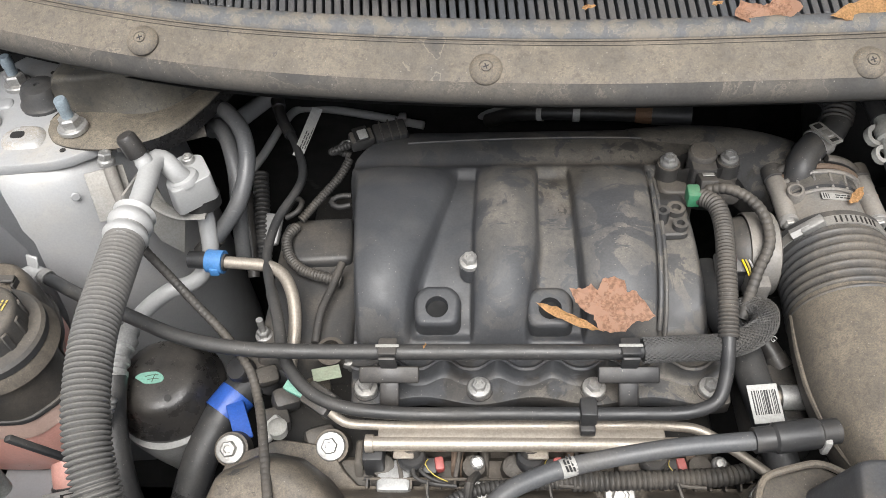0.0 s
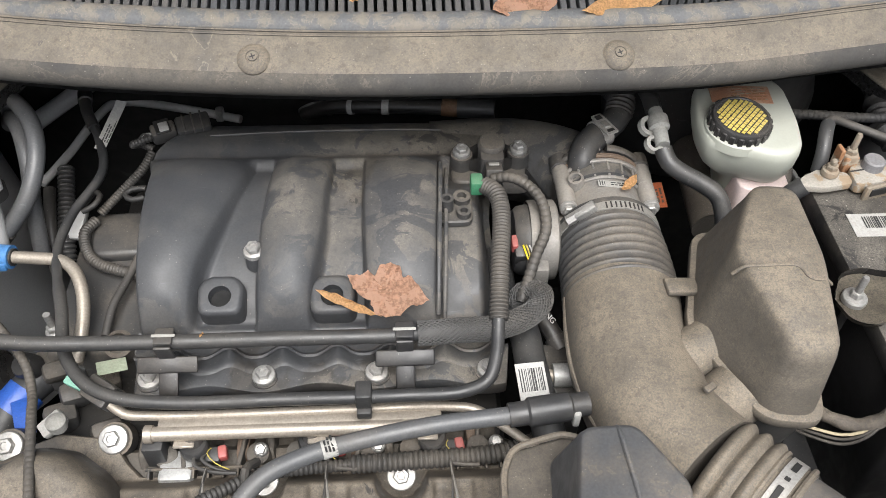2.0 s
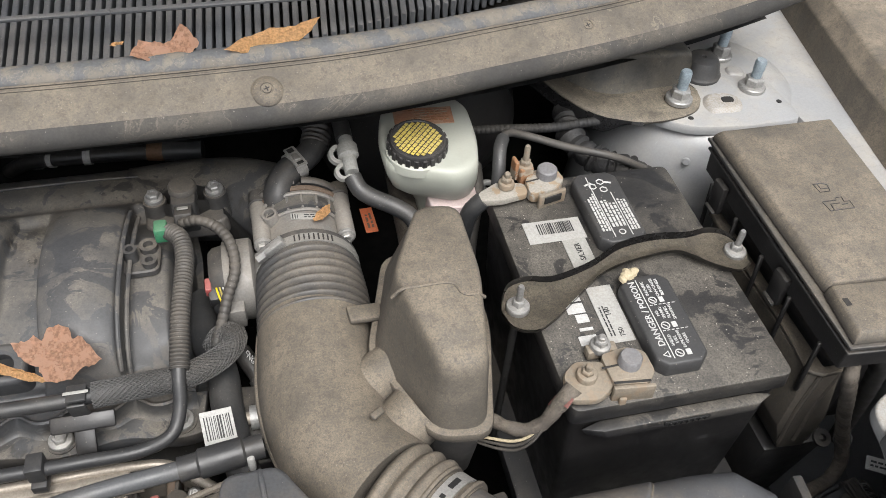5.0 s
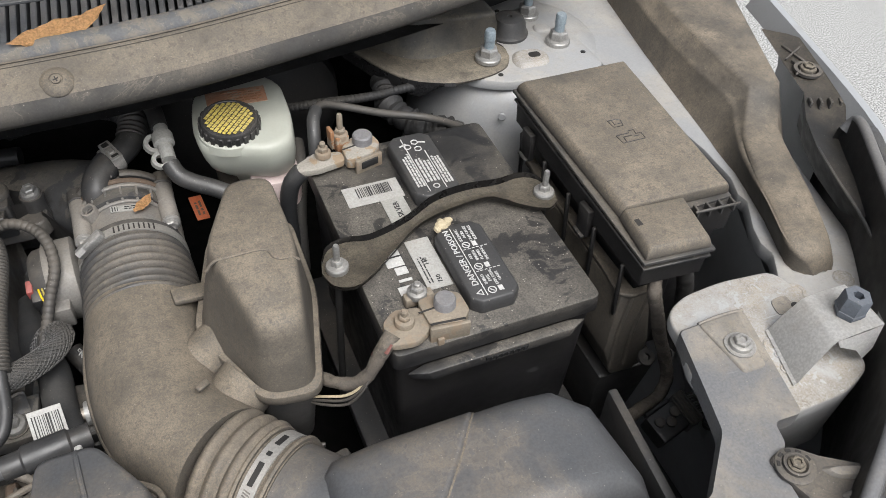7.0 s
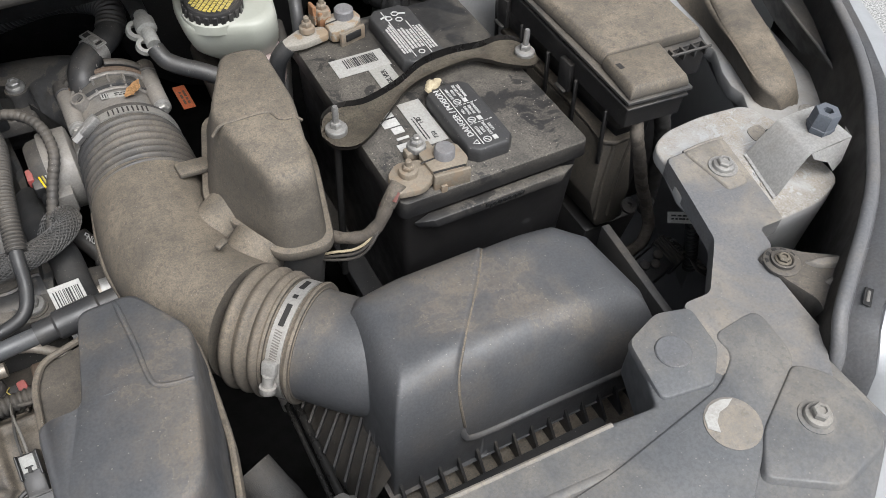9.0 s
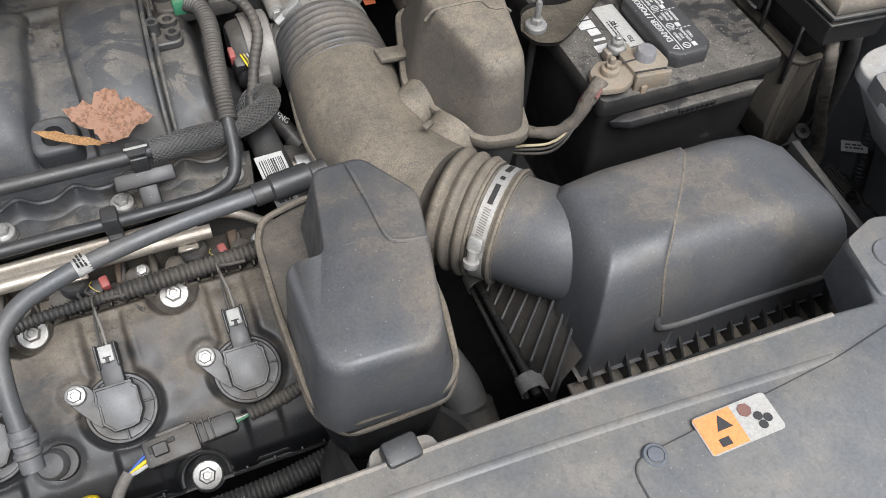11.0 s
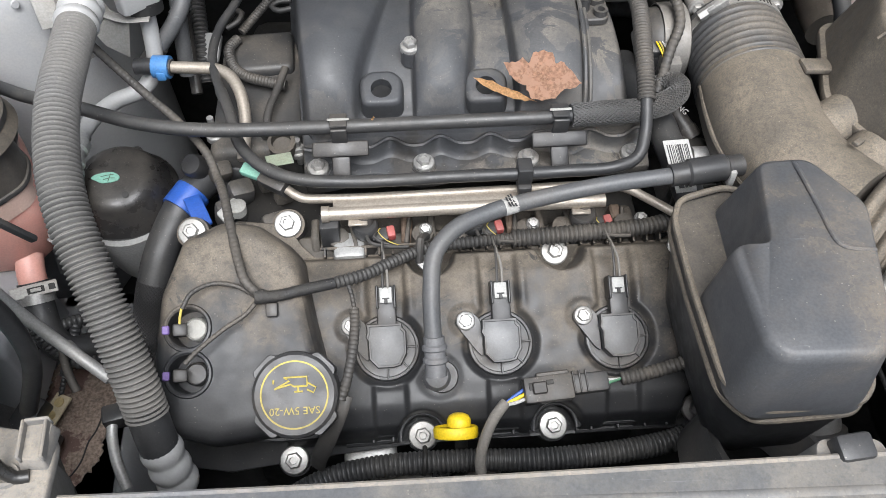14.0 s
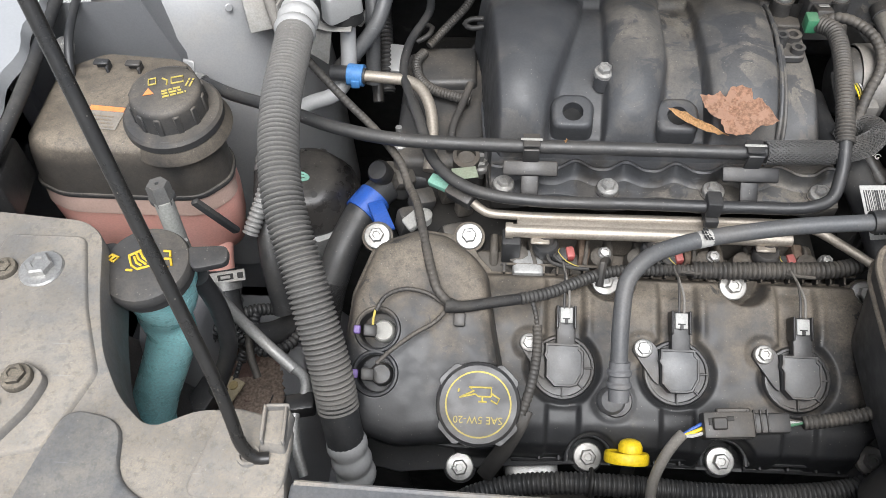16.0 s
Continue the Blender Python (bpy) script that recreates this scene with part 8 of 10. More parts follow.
part("tape_wrap", sweep([(0.505, 0.640, 0.965), (0.54, 0.628, 0.972), (0.59, 0.618, 0.975), (0.64, 0.620, 0.975), (0.70, 0.628, 0.965)], 0.0052, 12, ribs=(0.005, 0.0006)), "tape", hw)
part("branch", sweep([(0.505, 0.60, 0.95), (0.500, 0.57, 0.94), (0.488, 0.54, 0.90), (0.482, 0.52, 0.84)], 0.007, 12), "loom", hw, "taped branch")

# pipes under the cowl
cp = thing("bulkhead_pipe", "pale plastic pipe and black hoses below the cowl", "pipe", (0.05, 0.78, 0.83))
part("pale_pipe", sweep([(-0.06, 0.842, 0.828), (-0.02, 0.832, 0.834), (0.03, 0.81, 0.848)], 0.009, 14), "alloy_white", cp)
part("collar", sweep([(-0.045, 0.838, 0.830), (-0.025, 0.833, 0.833)], 0.0125, 16), "alloy", cp)
part("hose", sweep([(0.0, 0.79, 0.855), (0.03, 0.768, 0.882), (0.07, 0.752, 0.896), (0.135, 0.744, 0.900), (0.18, 0.738, 0.902)], 0.0085, 14), "plastic_clean", cp)
ring((0.100, 0.747, 0.899), (1, -0.1, 0), 0.0086, 0.008, 0.0014, "paper", cp)
ring((0.060, 0.754, 0.894), (1, -0.3, 0.2), 0.0086, 0.006, 0.0006, "paper", cp, "print_band")
part("coupling", sweep([(0.165, 0.740, 0.902), (0.185, 0.737, 0.902)], 0.0105, 14), "rust", cp)
part("end_boot", sweep([(0.183, 0.737, 0.903), (0.225, 0.73, 0.905)], 0.0115, 14), "rubber", cp)

# ---- right front corner ----
tg = [(0.7065, 0.2035), (0.7685, 0.204), (0.749, 0.107), (0.7245, 0.108), (0.7205, 0.090), (0.7045, 0.080), (0.697, 0.012), (0.675, -0.02), (0.64, -0.03), (0.60, 0.03), (0.622, 0.076), (0.646, 0.075), (0.668, 0.098), (0.684, 0.115), (0.694, 0.153)]
tg = soft_outline(tg, 0.005)
part("tongue", hull([(0.990, tg), (1.0048, tg), (1.0064, [(0.69 + (x - 0.69) * 0.985, 0.09 + (y - 0.09) * 0.985) for x, y in tg])], 0, 1), "tongue", support, "dusty trim tongue reaching under the bolt", sharp=30)
part("bolt_field", hull([(1.006, soft_outline([(0.7235, 0.2025), (0.764, 0.2025), (0.750, 0.150), (0.729, 0.150)], 0.004)), (1.0086, soft_outline([(0.7245, 0.2015), (0.7625, 0.2015), (0.749, 0.151), (0.730, 0.151)], 0.004))], 0.0008, 1), "trim_dust", support)
part("crease", sweep([(0.7245, 0.203, 1.006), (0.745, 0.204, 1.0065), (0.767, 0.203, 1.006)], 0.0016, 8), "trim_dust", support)
part("bolt_washer", lathe([(0.0122, 0), (0.0122, 0.0016), (0.008, 0.0018), (0, 0.0018)], 32, Matrix.Translation((0.741, 0.1725, 1.0083))), "steel", right_support)
bolt(right_support, (0.741, 0.1725, 1.0106), (0, 0, 1), 0.0057, 0.0092, 0.0066, 0, "steel")
for ex, ey in ((0.808, 0.200),):
    part("oval_hole", hull([(0.998, soft_outline([(ex - 0.010, ey - 0.009), (ex + 0.008, ey - 0.007), (ex + 0.010, ey + 0.009), (ex - 0.007, ey + 0.008)], 0.006)), (0.9988, soft_outline([(ex - 0.010, ey - 0.009), (ex + 0.008, ey - 0.007), (ex + 0.010, ey + 0.009), (ex - 0.007, ey + 0.008)], 0.006))], 0, 1), "trim_dust", right_support)
part("hole", lathe([(0.0035, 0), (0.0035, 0.0008), (0, 0.0008)], 14, Matrix.Translation((0.818, 0.196, 0.9985))), "dark", right_support)
for ex, ey, er in ((0.773, 0.170, 0.006), (0.769, 0.147, 0.004), (0.772, 0.160, 0.003)):
    part("pressing", lathe([(er * 1.2, 0), (er, 0.0012), (er * 0.7, 0.0013), (er * 0.6, 0.0006), (0, 0.0006)], 20, Matrix.Translation((ex, ey, 0.9975))), "paint_dusty", right_support)
# bent stop bracket: sloping foot, flat table and a turned-down ear
fold = []
for u, z, h in ((0.0, 0.9995, 0.0), (0.10, 1.0, 0.0), (0.50, 1.018, 0.0), (0.88, 1.0305, 0.0), (1.0, 1.032, 0.0)):
    fold.append([(0.777 + (0.801 - 0.777) * u, 0.183 - 0.002 * u, z), (0.770 + (0.799 - 0.770) * u, 0.157 + 0.003 * u, z), (0.763 + (0.795 - 0.763) * u, 0.131 + 0.006 * u, z)])
fold.append([(0.822, 0.1815, 1.0322), (0.821, 0.160, 1.0322), (0.819, 0.1375, 1.0322)])
fold.append([(0.840, 0.181, 1.0318), (0.842, 0.160, 1.0318), (0.841, 0.138, 1.0318)])
part("stop_bracket", sheet(fold, thick=0.0018), "bare_silver", right_support, "bent silver bracket")
part("ear", sheet([[(0.795, 0.137, 1.0318), (0.797, 0.1345, 1.027)], [(0.812, 0.137, 1.0318), (0.815, 0.132, 1.018)], [(0.826, 0.137, 1.0318), (0.827, 0.131, 1.004)], [(0.841, 0.138, 1.0318), (0.836, 0.133, 1.010)], [(0.846, 0.150, 1.0315), (0.848, 0.148, 1.020)]], thick=0.0016), "bare_silver", right_support, "turned-down triangular ear")
part("far_leg", sheet([[(0.842, 0.180, 1.0315), (0.842, 0.145, 1.0315)], [(0.850, 0.179, 1.024), (0.850, 0.146, 1.024)], [(0.853, 0.178, 0.990), (0.853, 0.147, 0.990)]], thick=0.0016), "bare_silver", right_support)
bumper = part("bumper", lathe([(0.0120, 0), (0.0122, 0.0030), (0.0132, 0.0036), (0.0132, 0.0062), (0.0126, 0.0068), (0.0122, 0.0205), (0.0114, 0.0215), (0.0048, 0.0215), (0.0044, 0.007), (0, 0.007)], 6, facing((0.8215, 0.157, 1.032), (0.03, -0.03, 1), 14) @ Matrix.Diagonal((0.90, 0.90, 0.94, 1))), "bumper", right_support, "grey-blue rubber bonnet stop")
part("bumper_hole", lathe([(0.0042, 0.0055), (0.0042, 0.0125), (0, 0.0125)], 16, facing((0.8215, 0.157, 1.032), (0.03, -0.03, 1))), "dark", bumper)
arm = thing("headlamp_clip", "ribbed black plastic headlamp mounting arm with a bolt", "bracket", (0.72, 0.06, 1.0))
shape = soft_outline([(0.7005, 0.0745), (0.6985, 0.083), (0.708, 0.087), (0.722, 0.086), (0.733, 0.0745), (0.768, 0.0515), (0.748, 0.0365), (0.722, 0.018), (0.703, 0.004), (0.705, 0.020), (0.712, 0.032), (0.702, 0.062)], 0.006)
part("arm", hull([(0.985, shape), (1.0075, shape), (1.0092, [(0.72 + (x - 0.72) * 0.96, 0.055 + (y - 0.055) * 0.96) for x, y in shape])], 0, 1), "plastic_dusty", arm, sharp=30)
part("ring_collar", lathe([(0.0060, 0), (0.0096, 0), (0.0092, 0.0042), (0.0078, 0.0046), (0.0064, 0.003), (0.0060, 0)], 30, Matrix.Translation((0.7125, 0.0725, 1.0088))), "plastic_dusty", arm)
part("flange", lathe([(0.0085, 0), (0.0142, 0), (0.0142, 0.0020), (0.0134, 0.0026), (0.0094, 0.0026), (0.0085, 0)], 36, Matrix.Translation((0.7125, 0.0725, 1.0080))), "plastic_dusty", arm)
for k in range(5):
    a = 0.15 + 0.62 * k
    part("slot", box((0.0026, 0.0044, 0.0010), pose(0.7125 + 0.0117 * math.cos(a), 0.0725 + 0.0117 * math.sin(a), 1.0105, 0, 0, math.degrees(a)), 0.0004, 1), "dark", arm)
for dy, w in ((0.0, 0.011), (-0.021, 0.010)):
    lobe = soft_outline([(0.726, 0.066 + dy), (0.738, 0.064 + dy * 0.9), (0.762, 0.052 + dy * 0.7), (0.756, 0.045 + dy * 0.7), (0.732, 0.055 + dy)], 0.004)
    part("web", hull([(1.0085, lobe), (1.0125, [(0.745 + (x - 0.745) * 0.8, 0.056 + dy * 0.85 + (y - 0.056 - dy * 0.85) * 0.6) for x, y in lobe])], 0.001, 2), "trim_dust", arm)
bolt(arm, (0.7125, 0.0725, 1.0105), (0, 0, 1), 0.0044, 0.0066, 0.0055, 0, "bracket")
# radiator cover details
part("shoulder", hull([(1.0, soft_outline([(0.566, 0.068), (0.598, 0.079), (0.626, 0.072), (0.622, 0.035), (0.600, 0.012), (0.558, 0.018)], 0.006)), (1.0075, soft_outline([(0.567, 0.067), (0.598, 0.078), (0.624, 0.071), (0.620, 0.036), (0.599, 0.014), (0.559, 0.020)], 0.006))], 0.002, 2), "panel", support)
part("plug", lathe([(0.0130, 0), (0.0130, 0.001), (0.0122, 0.0018), (0, 0.0018)], 32, Matrix.Translation((0.589, 0.046, 1.0072))), "seal", support, "flush round plug")
part("raised_field", hull([(1.001, soft_outline([(0.622, 0.046), (0.668, 0.050), (0.664, 0.004), (0.600, -0.035), (0.55, -0.075), (0.50, -0.103), (0.34, -0.13), (0.34, -0.02), (0.50, -0.0065), (0.600, 0.012), (0.624, 0.028)], 0.012)), (1.0075, soft_outline([(0.623, 0.045), (0.667, 0.049), (0.663, 0.005), (0.600, -0.034), (0.55, -0.074), (0.50, -0.102, 1.0066), (0.341, -0.129, 1.0022), (0.341, -0.021, 1.0022), (0.50, -0.0075, 1.0066), (0.601, 0.010), (0.6255, 0.027)], 0.012))], 0.003, 2), "panel", support)
part("plug", lathe([(0.019, 0), (0.019, 0.001), (0.017, 0.0014), (0, 0.0014)], 32, Matrix.Translation((0.589, -0.015, 1.0072))), "tongue", support, "worn round plug with flaked corner")
fl = [(0.5715, -0.011), (0.575, -0.003), (0.583, 0.0015), (0.592, 0.002), (0.600, -0.001), (0.594, -0.004), (0.586, -0.005), (0.580, -0.010), (0.577, -0.017)]
part("flake", hull([(1.0084, fl), (1.0090, fl)], 0, 1), "paper", support, "torn pale crescent")
part("boss", lathe([(0.0135, -0.004), (0.0125, 0.0016), (0.0105, 0.0020), (0, 0.0020)], 32, Matrix.Translation((0.640, -0.037, 1.0085))), "panel", support)
bolt(support, (0.640, -0.037, 1.0115), (0, 0, 1), 0.0055, 0.0095, 0.008, 0, "zinc")
pl = soft_outline([(0.658, 0.006), (0.676, -0.012), (0.684, -0.042), (0.67, -0.075), (0.62, -0.085), (0.575, -0.055), (0.60, -0.027)], 0.008)
part("plateau", hull([(1.0, pl), (1.0095, [(0.635 + (x - 0.635) * 0.9, -0.038 + (y + 0.038) * 0.88) for x, y in pl])], 0.002, 2), "panel", support)
part("swage", sweep([(-0.11, 0.022, 0.9992), (0.1, 0.012, 1.0001), (0.30, 0.0055, 1.0001), (0.50, -0.006, 1.0001)], 0.0058, 12), "panel", support)
part("push_clip", lathe([(0.0078, 0), (0.0076, 0.0022), (0.0068, 0.0032), (0.0056, 0.0032), (0.0052, 0.0020), (0.0046, 0.0020), (0.0044, 0.0034), (0, 0.0037)], 28, Matrix.Translation((0.357, -0.0225, 1.0050))), "bumper", support, "grey push clip")
part("push_clip", lathe([(0.0175, 0), (0.0165, 0.0035), (0.012, 0.0045), (0, 0.0045)], 28, Matrix.Translation((0.312, -0.056, 1.006))), "plastic_dusty", support)
wm = Matrix.Translation((0.4135, -0.0237, 1.0078)) @ pose(0, 0, 0, 0, 0, 0.5)
ws = part("warning_label", hull([(0, soft_outline([(-0.026, -0.0125), (0.026, -0.0125), (0.026, 0.0125), (-0.026, 0.0125)], 0.003)), (0.0006, soft_outline([(-0.026, -0.0125), (0.026, -0.0125), (0.026, 0.0125), (-0.026, 0.0125)], 0.003))], 0, 1, wm), "paper", support, "white and orange fan warning label")
part("orange_half", box((0.0255, 0.0235, 0.0004), wm @ Matrix.Translation((-0.0125, 0, 0.0008)), 0.0001, 1), "orange", ws)
bm = bmesh.new()
for k in range(3):
    lathe([(0.0028, 0), (0.0028, 0.0003), (0, 0.0003)], 12, wm @ Matrix.Translation((0.0155 + 0.0034 * math.cos(2.1 * k), -0.003 + 0.0034 * math.sin(2.1 * k), 0.001)), bm)
part("fan_mark", bm, "black_ink", ws)
part("warning_mark", lathe([(0.0062, 0), (0.0062, 0.0003), (0, 0.0003)], 3, wm @ Matrix.Translation((-0.0095, 0.003, 0.0011)) @ pose(0, 0, 0, 0, 0, 90)), "black_ink", ws)
part("book_mark", box((0.007, 0.005, 0.0003), wm @ Matrix.Translation((-0.014, -0.007, 0.0012)), 0, 1), "black_ink", ws)
part("burst_mark", lathe([(0.0045, 0), (0.0045, 0.0003), (0, 0.0003)], 7, wm @ Matrix.Translation((0.008, 0.006, 0.001))), "redworn", ws)
rc = thing("radiator_cap_bracket", "dusty pale bracket with a black clip behind the radiator cover", "bracket", (0.225, 0.045, 0.96))
part("plate", hull([(0.97, soft_outline([(0.195, 0.020), (0.250, 0.020), (0.246, 0.044), (0.203, 0.046)], 0.006)), (0.998, soft_outline([(0.197, 0.020), (0.248, 0.020), (0.243, 0.041), (0.206, 0.043)], 0.006))], 0.002, 2), "trim_dust", rc)
part("clip", box((0.022, 0.016, 0.018), pose(0.222, 0.034, 1.001, 10, 0, 5), 0.003), "plastic", rc)
lower = thing("radiator_hose", "thick black radiator hose low behind the front panel", "hose", (0.33, 0.15, 0.7))
part("hose", sweep([(0.312, 0.20, 0.80), (0.320, 0.18, 0.79), (0.328, 0.165, 0.775), (0.332, 0.14, 0.75), (0.33, 0.10, 0.71), (0.30, 0.07, 0.67)], 0.021, 20), "braid", lower)
part("end", sweep([(0.330, 0.15, 0.765), (0.333, 0.12, 0.735), (0.332, 0.09, 0.70)], 0.025, 20), "plastic", lower)
duct = thing("fan_shroud", "black plastic fan shroud ring behind the radiator panel", "fan shroud", (0.24, 0.09, 0.7))
part("ring", lathe([(0.062, -0.02), (0.07, -0.02), (0.07, 0.02), (0.062, 0.02), (0.062, -0.02)], 40, facing((0.255, 0.10, 0.80), (0.5, 0.3, 1))), "plastic", duct)
part("panel", box((0.9, 0.02, 0.36), pose(0.1, 0.045, 0.76), 0.004), "dark", duct)

# fender edge, seal and inner trim on the battery side
seal = thing("fender_seal", "grey-black rubber weatherstrip following the fender edge", "weatherstrip", (0.9, 0.2, 1.0))
sp = [(1.075, 0.62, 1.03), (1.045, 0.50, 1.033), (1.022, 0.41, 1.035), (1.0, 0.342, 1.036), (0.968, 0.283, 1.037), (0.932, 0.222, 1.037), (0.897, 0.175, 1.036), (0.850, 0.126, 1.035), (0.812, 0.090, 1.034), (0.775, 0.062, 1.033), (0.735, 0.035, 1.031), (0.700, 0.010, 1.026), (0.690, -0.008, 1.005), (0.686, -0.016, 0.97)]
rear, sp = sp, [(0.996, 0.352, 1.020), (1.003, 0.350, 1.032)] + sp[3:]
line = spline(sp, 0.015)
part("bead", sweep(sp, 0.0048, 14, flat=1.2), "seal", seal, "raised grey bead")
outer = []
for p in line:
    k = 1.0 - 0.36 * ease(0.13, 0.22, p.y)
    outer.append([p + Vector((0.002, -0.002, -0.001)), p + Vector((0.005 * k, -0.006 * k, -0.005)), p + Vector((0.009 * k, -0.010 * k, -0.002)), p + Vector((0.018 * k, -0.019 * k, -0.002)), p + Vector((0.021 * k, -0.022 * k, -0.010))])
part("outer_band", sheet(outer, thick=0.002), "seal_band", seal, "dark outer band")
part("inner_wall", sheet([[p + Vector((-0.004, 0.004, 0.0)), p + Vector((-0.007, 0.006, -0.05)), p + Vector((-0.003, 0.004, -0.16))] for p in line], thick=0.003), "plastic_dusty", seal, "dusty inner flange of the seal")
for cx, cy, rz in ((0.727, 0.012, 36), (0.852, 0.112, 45)):
    part("clip_slot", box((0.017, 0.006, 0.0008), pose(cx, cy, 1.0292, 0, 0, rz), 0.0003, 1), "dark", seal)
    part("clip", box((0.011, 0.0025, 0.0012), pose(cx, cy, 1.0298, 0, 0, rz), 0.0006, 1), "panel", seal)
fend = []
for p in spline(rear, 0.03):
    wide = 0.50 + 0.50 * min(1.0, max(0.0, (0.335 - p[1]) / 0.14))
    inset = 0.0068 * ease(0.13, 0.22, p[1])
    fend.append([Vector(p) + Vector((dx - inset, dy + inset, dz)) for dx, dy, dz in ((0.012, -0.014, -0.030), (0.017, -0.018, -0.014), (0.020, -0.021, -0.005), (0.020 + 0.016 * wide, -0.021 - 0.015 * wide, -0.006), (0.020 + 0.055 * wide, -0.021 - 0.045 * wide, -0.035), (0.020 + 0.08 * wide, -0.021 - 0.064 * wide, -0.10), (0.020 + 0.09 * wide, -0.021 - 0.074 * wide, -0.30), (0.020 + 0.08 * wide, -0.021 - 0.069 * wide, -0.55))])
solo("fender_right", sheet(fend), "paint", "silver painted fender curving down from the bay edge", "car body", kind="structure")
trim = thing("fender_trim", "dusty black plastic trim covering the inner fender edge", "car trim", (0.93, 0.4, 1.0))
# cross rows from the rear to the nose: foot, ridge, step, crown, outer edge, outer foot
rows = []
for y, xf, xr, xp, xq, xo, zr, zp in ((1.00, 1.000, 1.005, 1.018, 1.17, 1.185, 1.012, 1.032), (0.75, 0.958, 0.964, 0.976, 1.10, 1.112, 1.010, 1.030), (0.60, 0.932, 0.940, 0.952, 1.045, 1.057, 1.009, 1.028), (0.52, 0.920, 0.936, 0.949, 1.016, 1.028, 1.008, 1.026),
                                      (0.455, 0.911, 0.936, 0.948, 0.992, 1.005, 1.008, 1.025), (0.441, 0.909, 0.935, 0.947, 0.988, 1.002, 1.007, 1.0235), (0.434, 0.908, 0.931, 0.942, 0.984, 0.999, 1.005, 1.019), (0.412, 0.904, 0.918, 0.926, 0.972, 0.988, 1.001, 1.008),
                                      (0.396, 0.902, 0.909, 0.915, 0.959, 0.976, 0.9985, 1.0035), (0.375, 0.900, 0.899, 0.905, 0.951, 0.964, 0.997, 1.0015), (0.345, 0.893, 0.889, 0.894, 0.941, 0.951, 0.996, 1.000), (0.310, 0.884, 0.879, 0.884, 0.929, 0.937, 0.995, 0.999),
                                      (0.275, 0.872, 0.867, 0.872, 0.915, 0.923, 0.994, 0.998), (0.256, 0.866, 0.863, 0.868, 0.907, 0.915, 0.993, 0.9965), (0.246, 0.867, 0.867, 0.871, 0.903, 0.911, 0.990, 0.993), (0.239, 0.873, 0.874, 0.877, 0.901, 0.907, 0.984, 0.986), (0.234, 0.880, 0.881, 0.883, 0.898, 0.902, 0.971, 0.972)):
    zf = 0.9725 if y > 0.238 else 0.970
    f, r, p, q, w = Vector((xf, y, zf)), Vector((xr, y, zr)), Vector((xp, y, zp)), Vector((xq, y, zp)), Vector((xo, y, zf + 0.002))
    rows.append([f, f.lerp(r, 0.12) + Vector((0.001, 0, 0)), f.lerp(r, 0.86), r.lerp(f, 0.03) + Vector((0.001, 0, 0.0012)), r + Vector((0.004, 0, 0.0016)), p + Vector((-0.002, 0, -0.002)), p + Vector((0.003, 0, 0.001)),
                 p.lerp(q, 0.5) + Vector((0, 0, 0.0025)), q + Vector((-0.004, 0, 0.001)), q + Vector((0, 0, -0.003)), q.lerp(w, 0.6), w])
part("moulding", sheet(rows), "trim_black", trim, sharp=60)
shelf = [(0.84, 1.02), (0.855, 0.75), (0.87, 0.62), (0.880, 0.53), (0.893, 0.42), (0.892, 0.372), (0.884, 0.350), (0.886, 0.338), (0.868, 0.305), (0.862, 0.285), (0.864, 0.270), (0.846, 0.238), (0.835, 0.225), (0.82, 0.215), (0.90, 0.16), (0.95, 0.26), (0.98, 0.40), (1.04, 0.62), (1.10, 0.80), (1.16, 1.02)]
solo("fender_rail_right", hull([(0.955, shelf), (0.972, shelf)], 0.003, 2), "paint_tower", "silver painted upper rail of the fender", "car body", kind="structure")
wall = [(0.890, 0.60), (0.882, 0.53), (0.894, 0.42), (0.893, 0.372), (0.885, 0.345), (0.868, 0.305), (0.863, 0.28), (0.847, 0.24)]
solo("rail_wall_right", sheet([[(x, y, 0.957), (x - 0.002, y, 0.93), (x + 0.004, y, 0.88), (x + 0.006, y, 0.70)] for x, y in wall], thick=0.002), "paint", "silver painted sheet steel below the fender rail", "car body", kind="structure")
for px, py in ((0.853, 0.224), (0.905, 0.222)):
    solo("rail_pressing", lathe([(0.010, 0), (0.0085, 0.0014), (0.006, 0.0015), (0.005, 0.0006), (0, 0.0006)], 22, Matrix.Translation((px, py, 0.972))), "paint_dusty", "round dusty pressing in the silver fender rail", "car body", kind="structure")
fb = thing("fender_bracket", "black ribbed plastic fender bracket with a bolt", "bracket", (0.99, 0.4, 1.0))
part("arm", sheet([[(1.030, 0.53, 1.026), (1.050, 0.51, 1.027), (1.072, 0.49, 1.024)], [(1.010, 0.462, 1.024), (1.034, 0.452, 1.025), (1.058, 0.440, 1.022)], [(0.998, 0.415, 1.022), (1.020, 0.407, 1.023), (1.044, 0.395, 1.020)], [(0.980, 0.386, 1.014), (1.008, 0.380, 1.008), (1.034, 0.365, 1.017)],
                          [(0.962, 0.345, 1.011), (0.990, 0.340, 1.006), (1.014, 0.335, 1.016)], [(0.948, 0.300, 1.010), (0.970, 0.300, 1.008), (0.988, 0.300, 1.014)], [(0.938, 0.255, 1.006), (0.946, 0.255, 1.006), (0.956, 0.255, 1.008)]], thick=0.004), "plastic_dusty", fb)
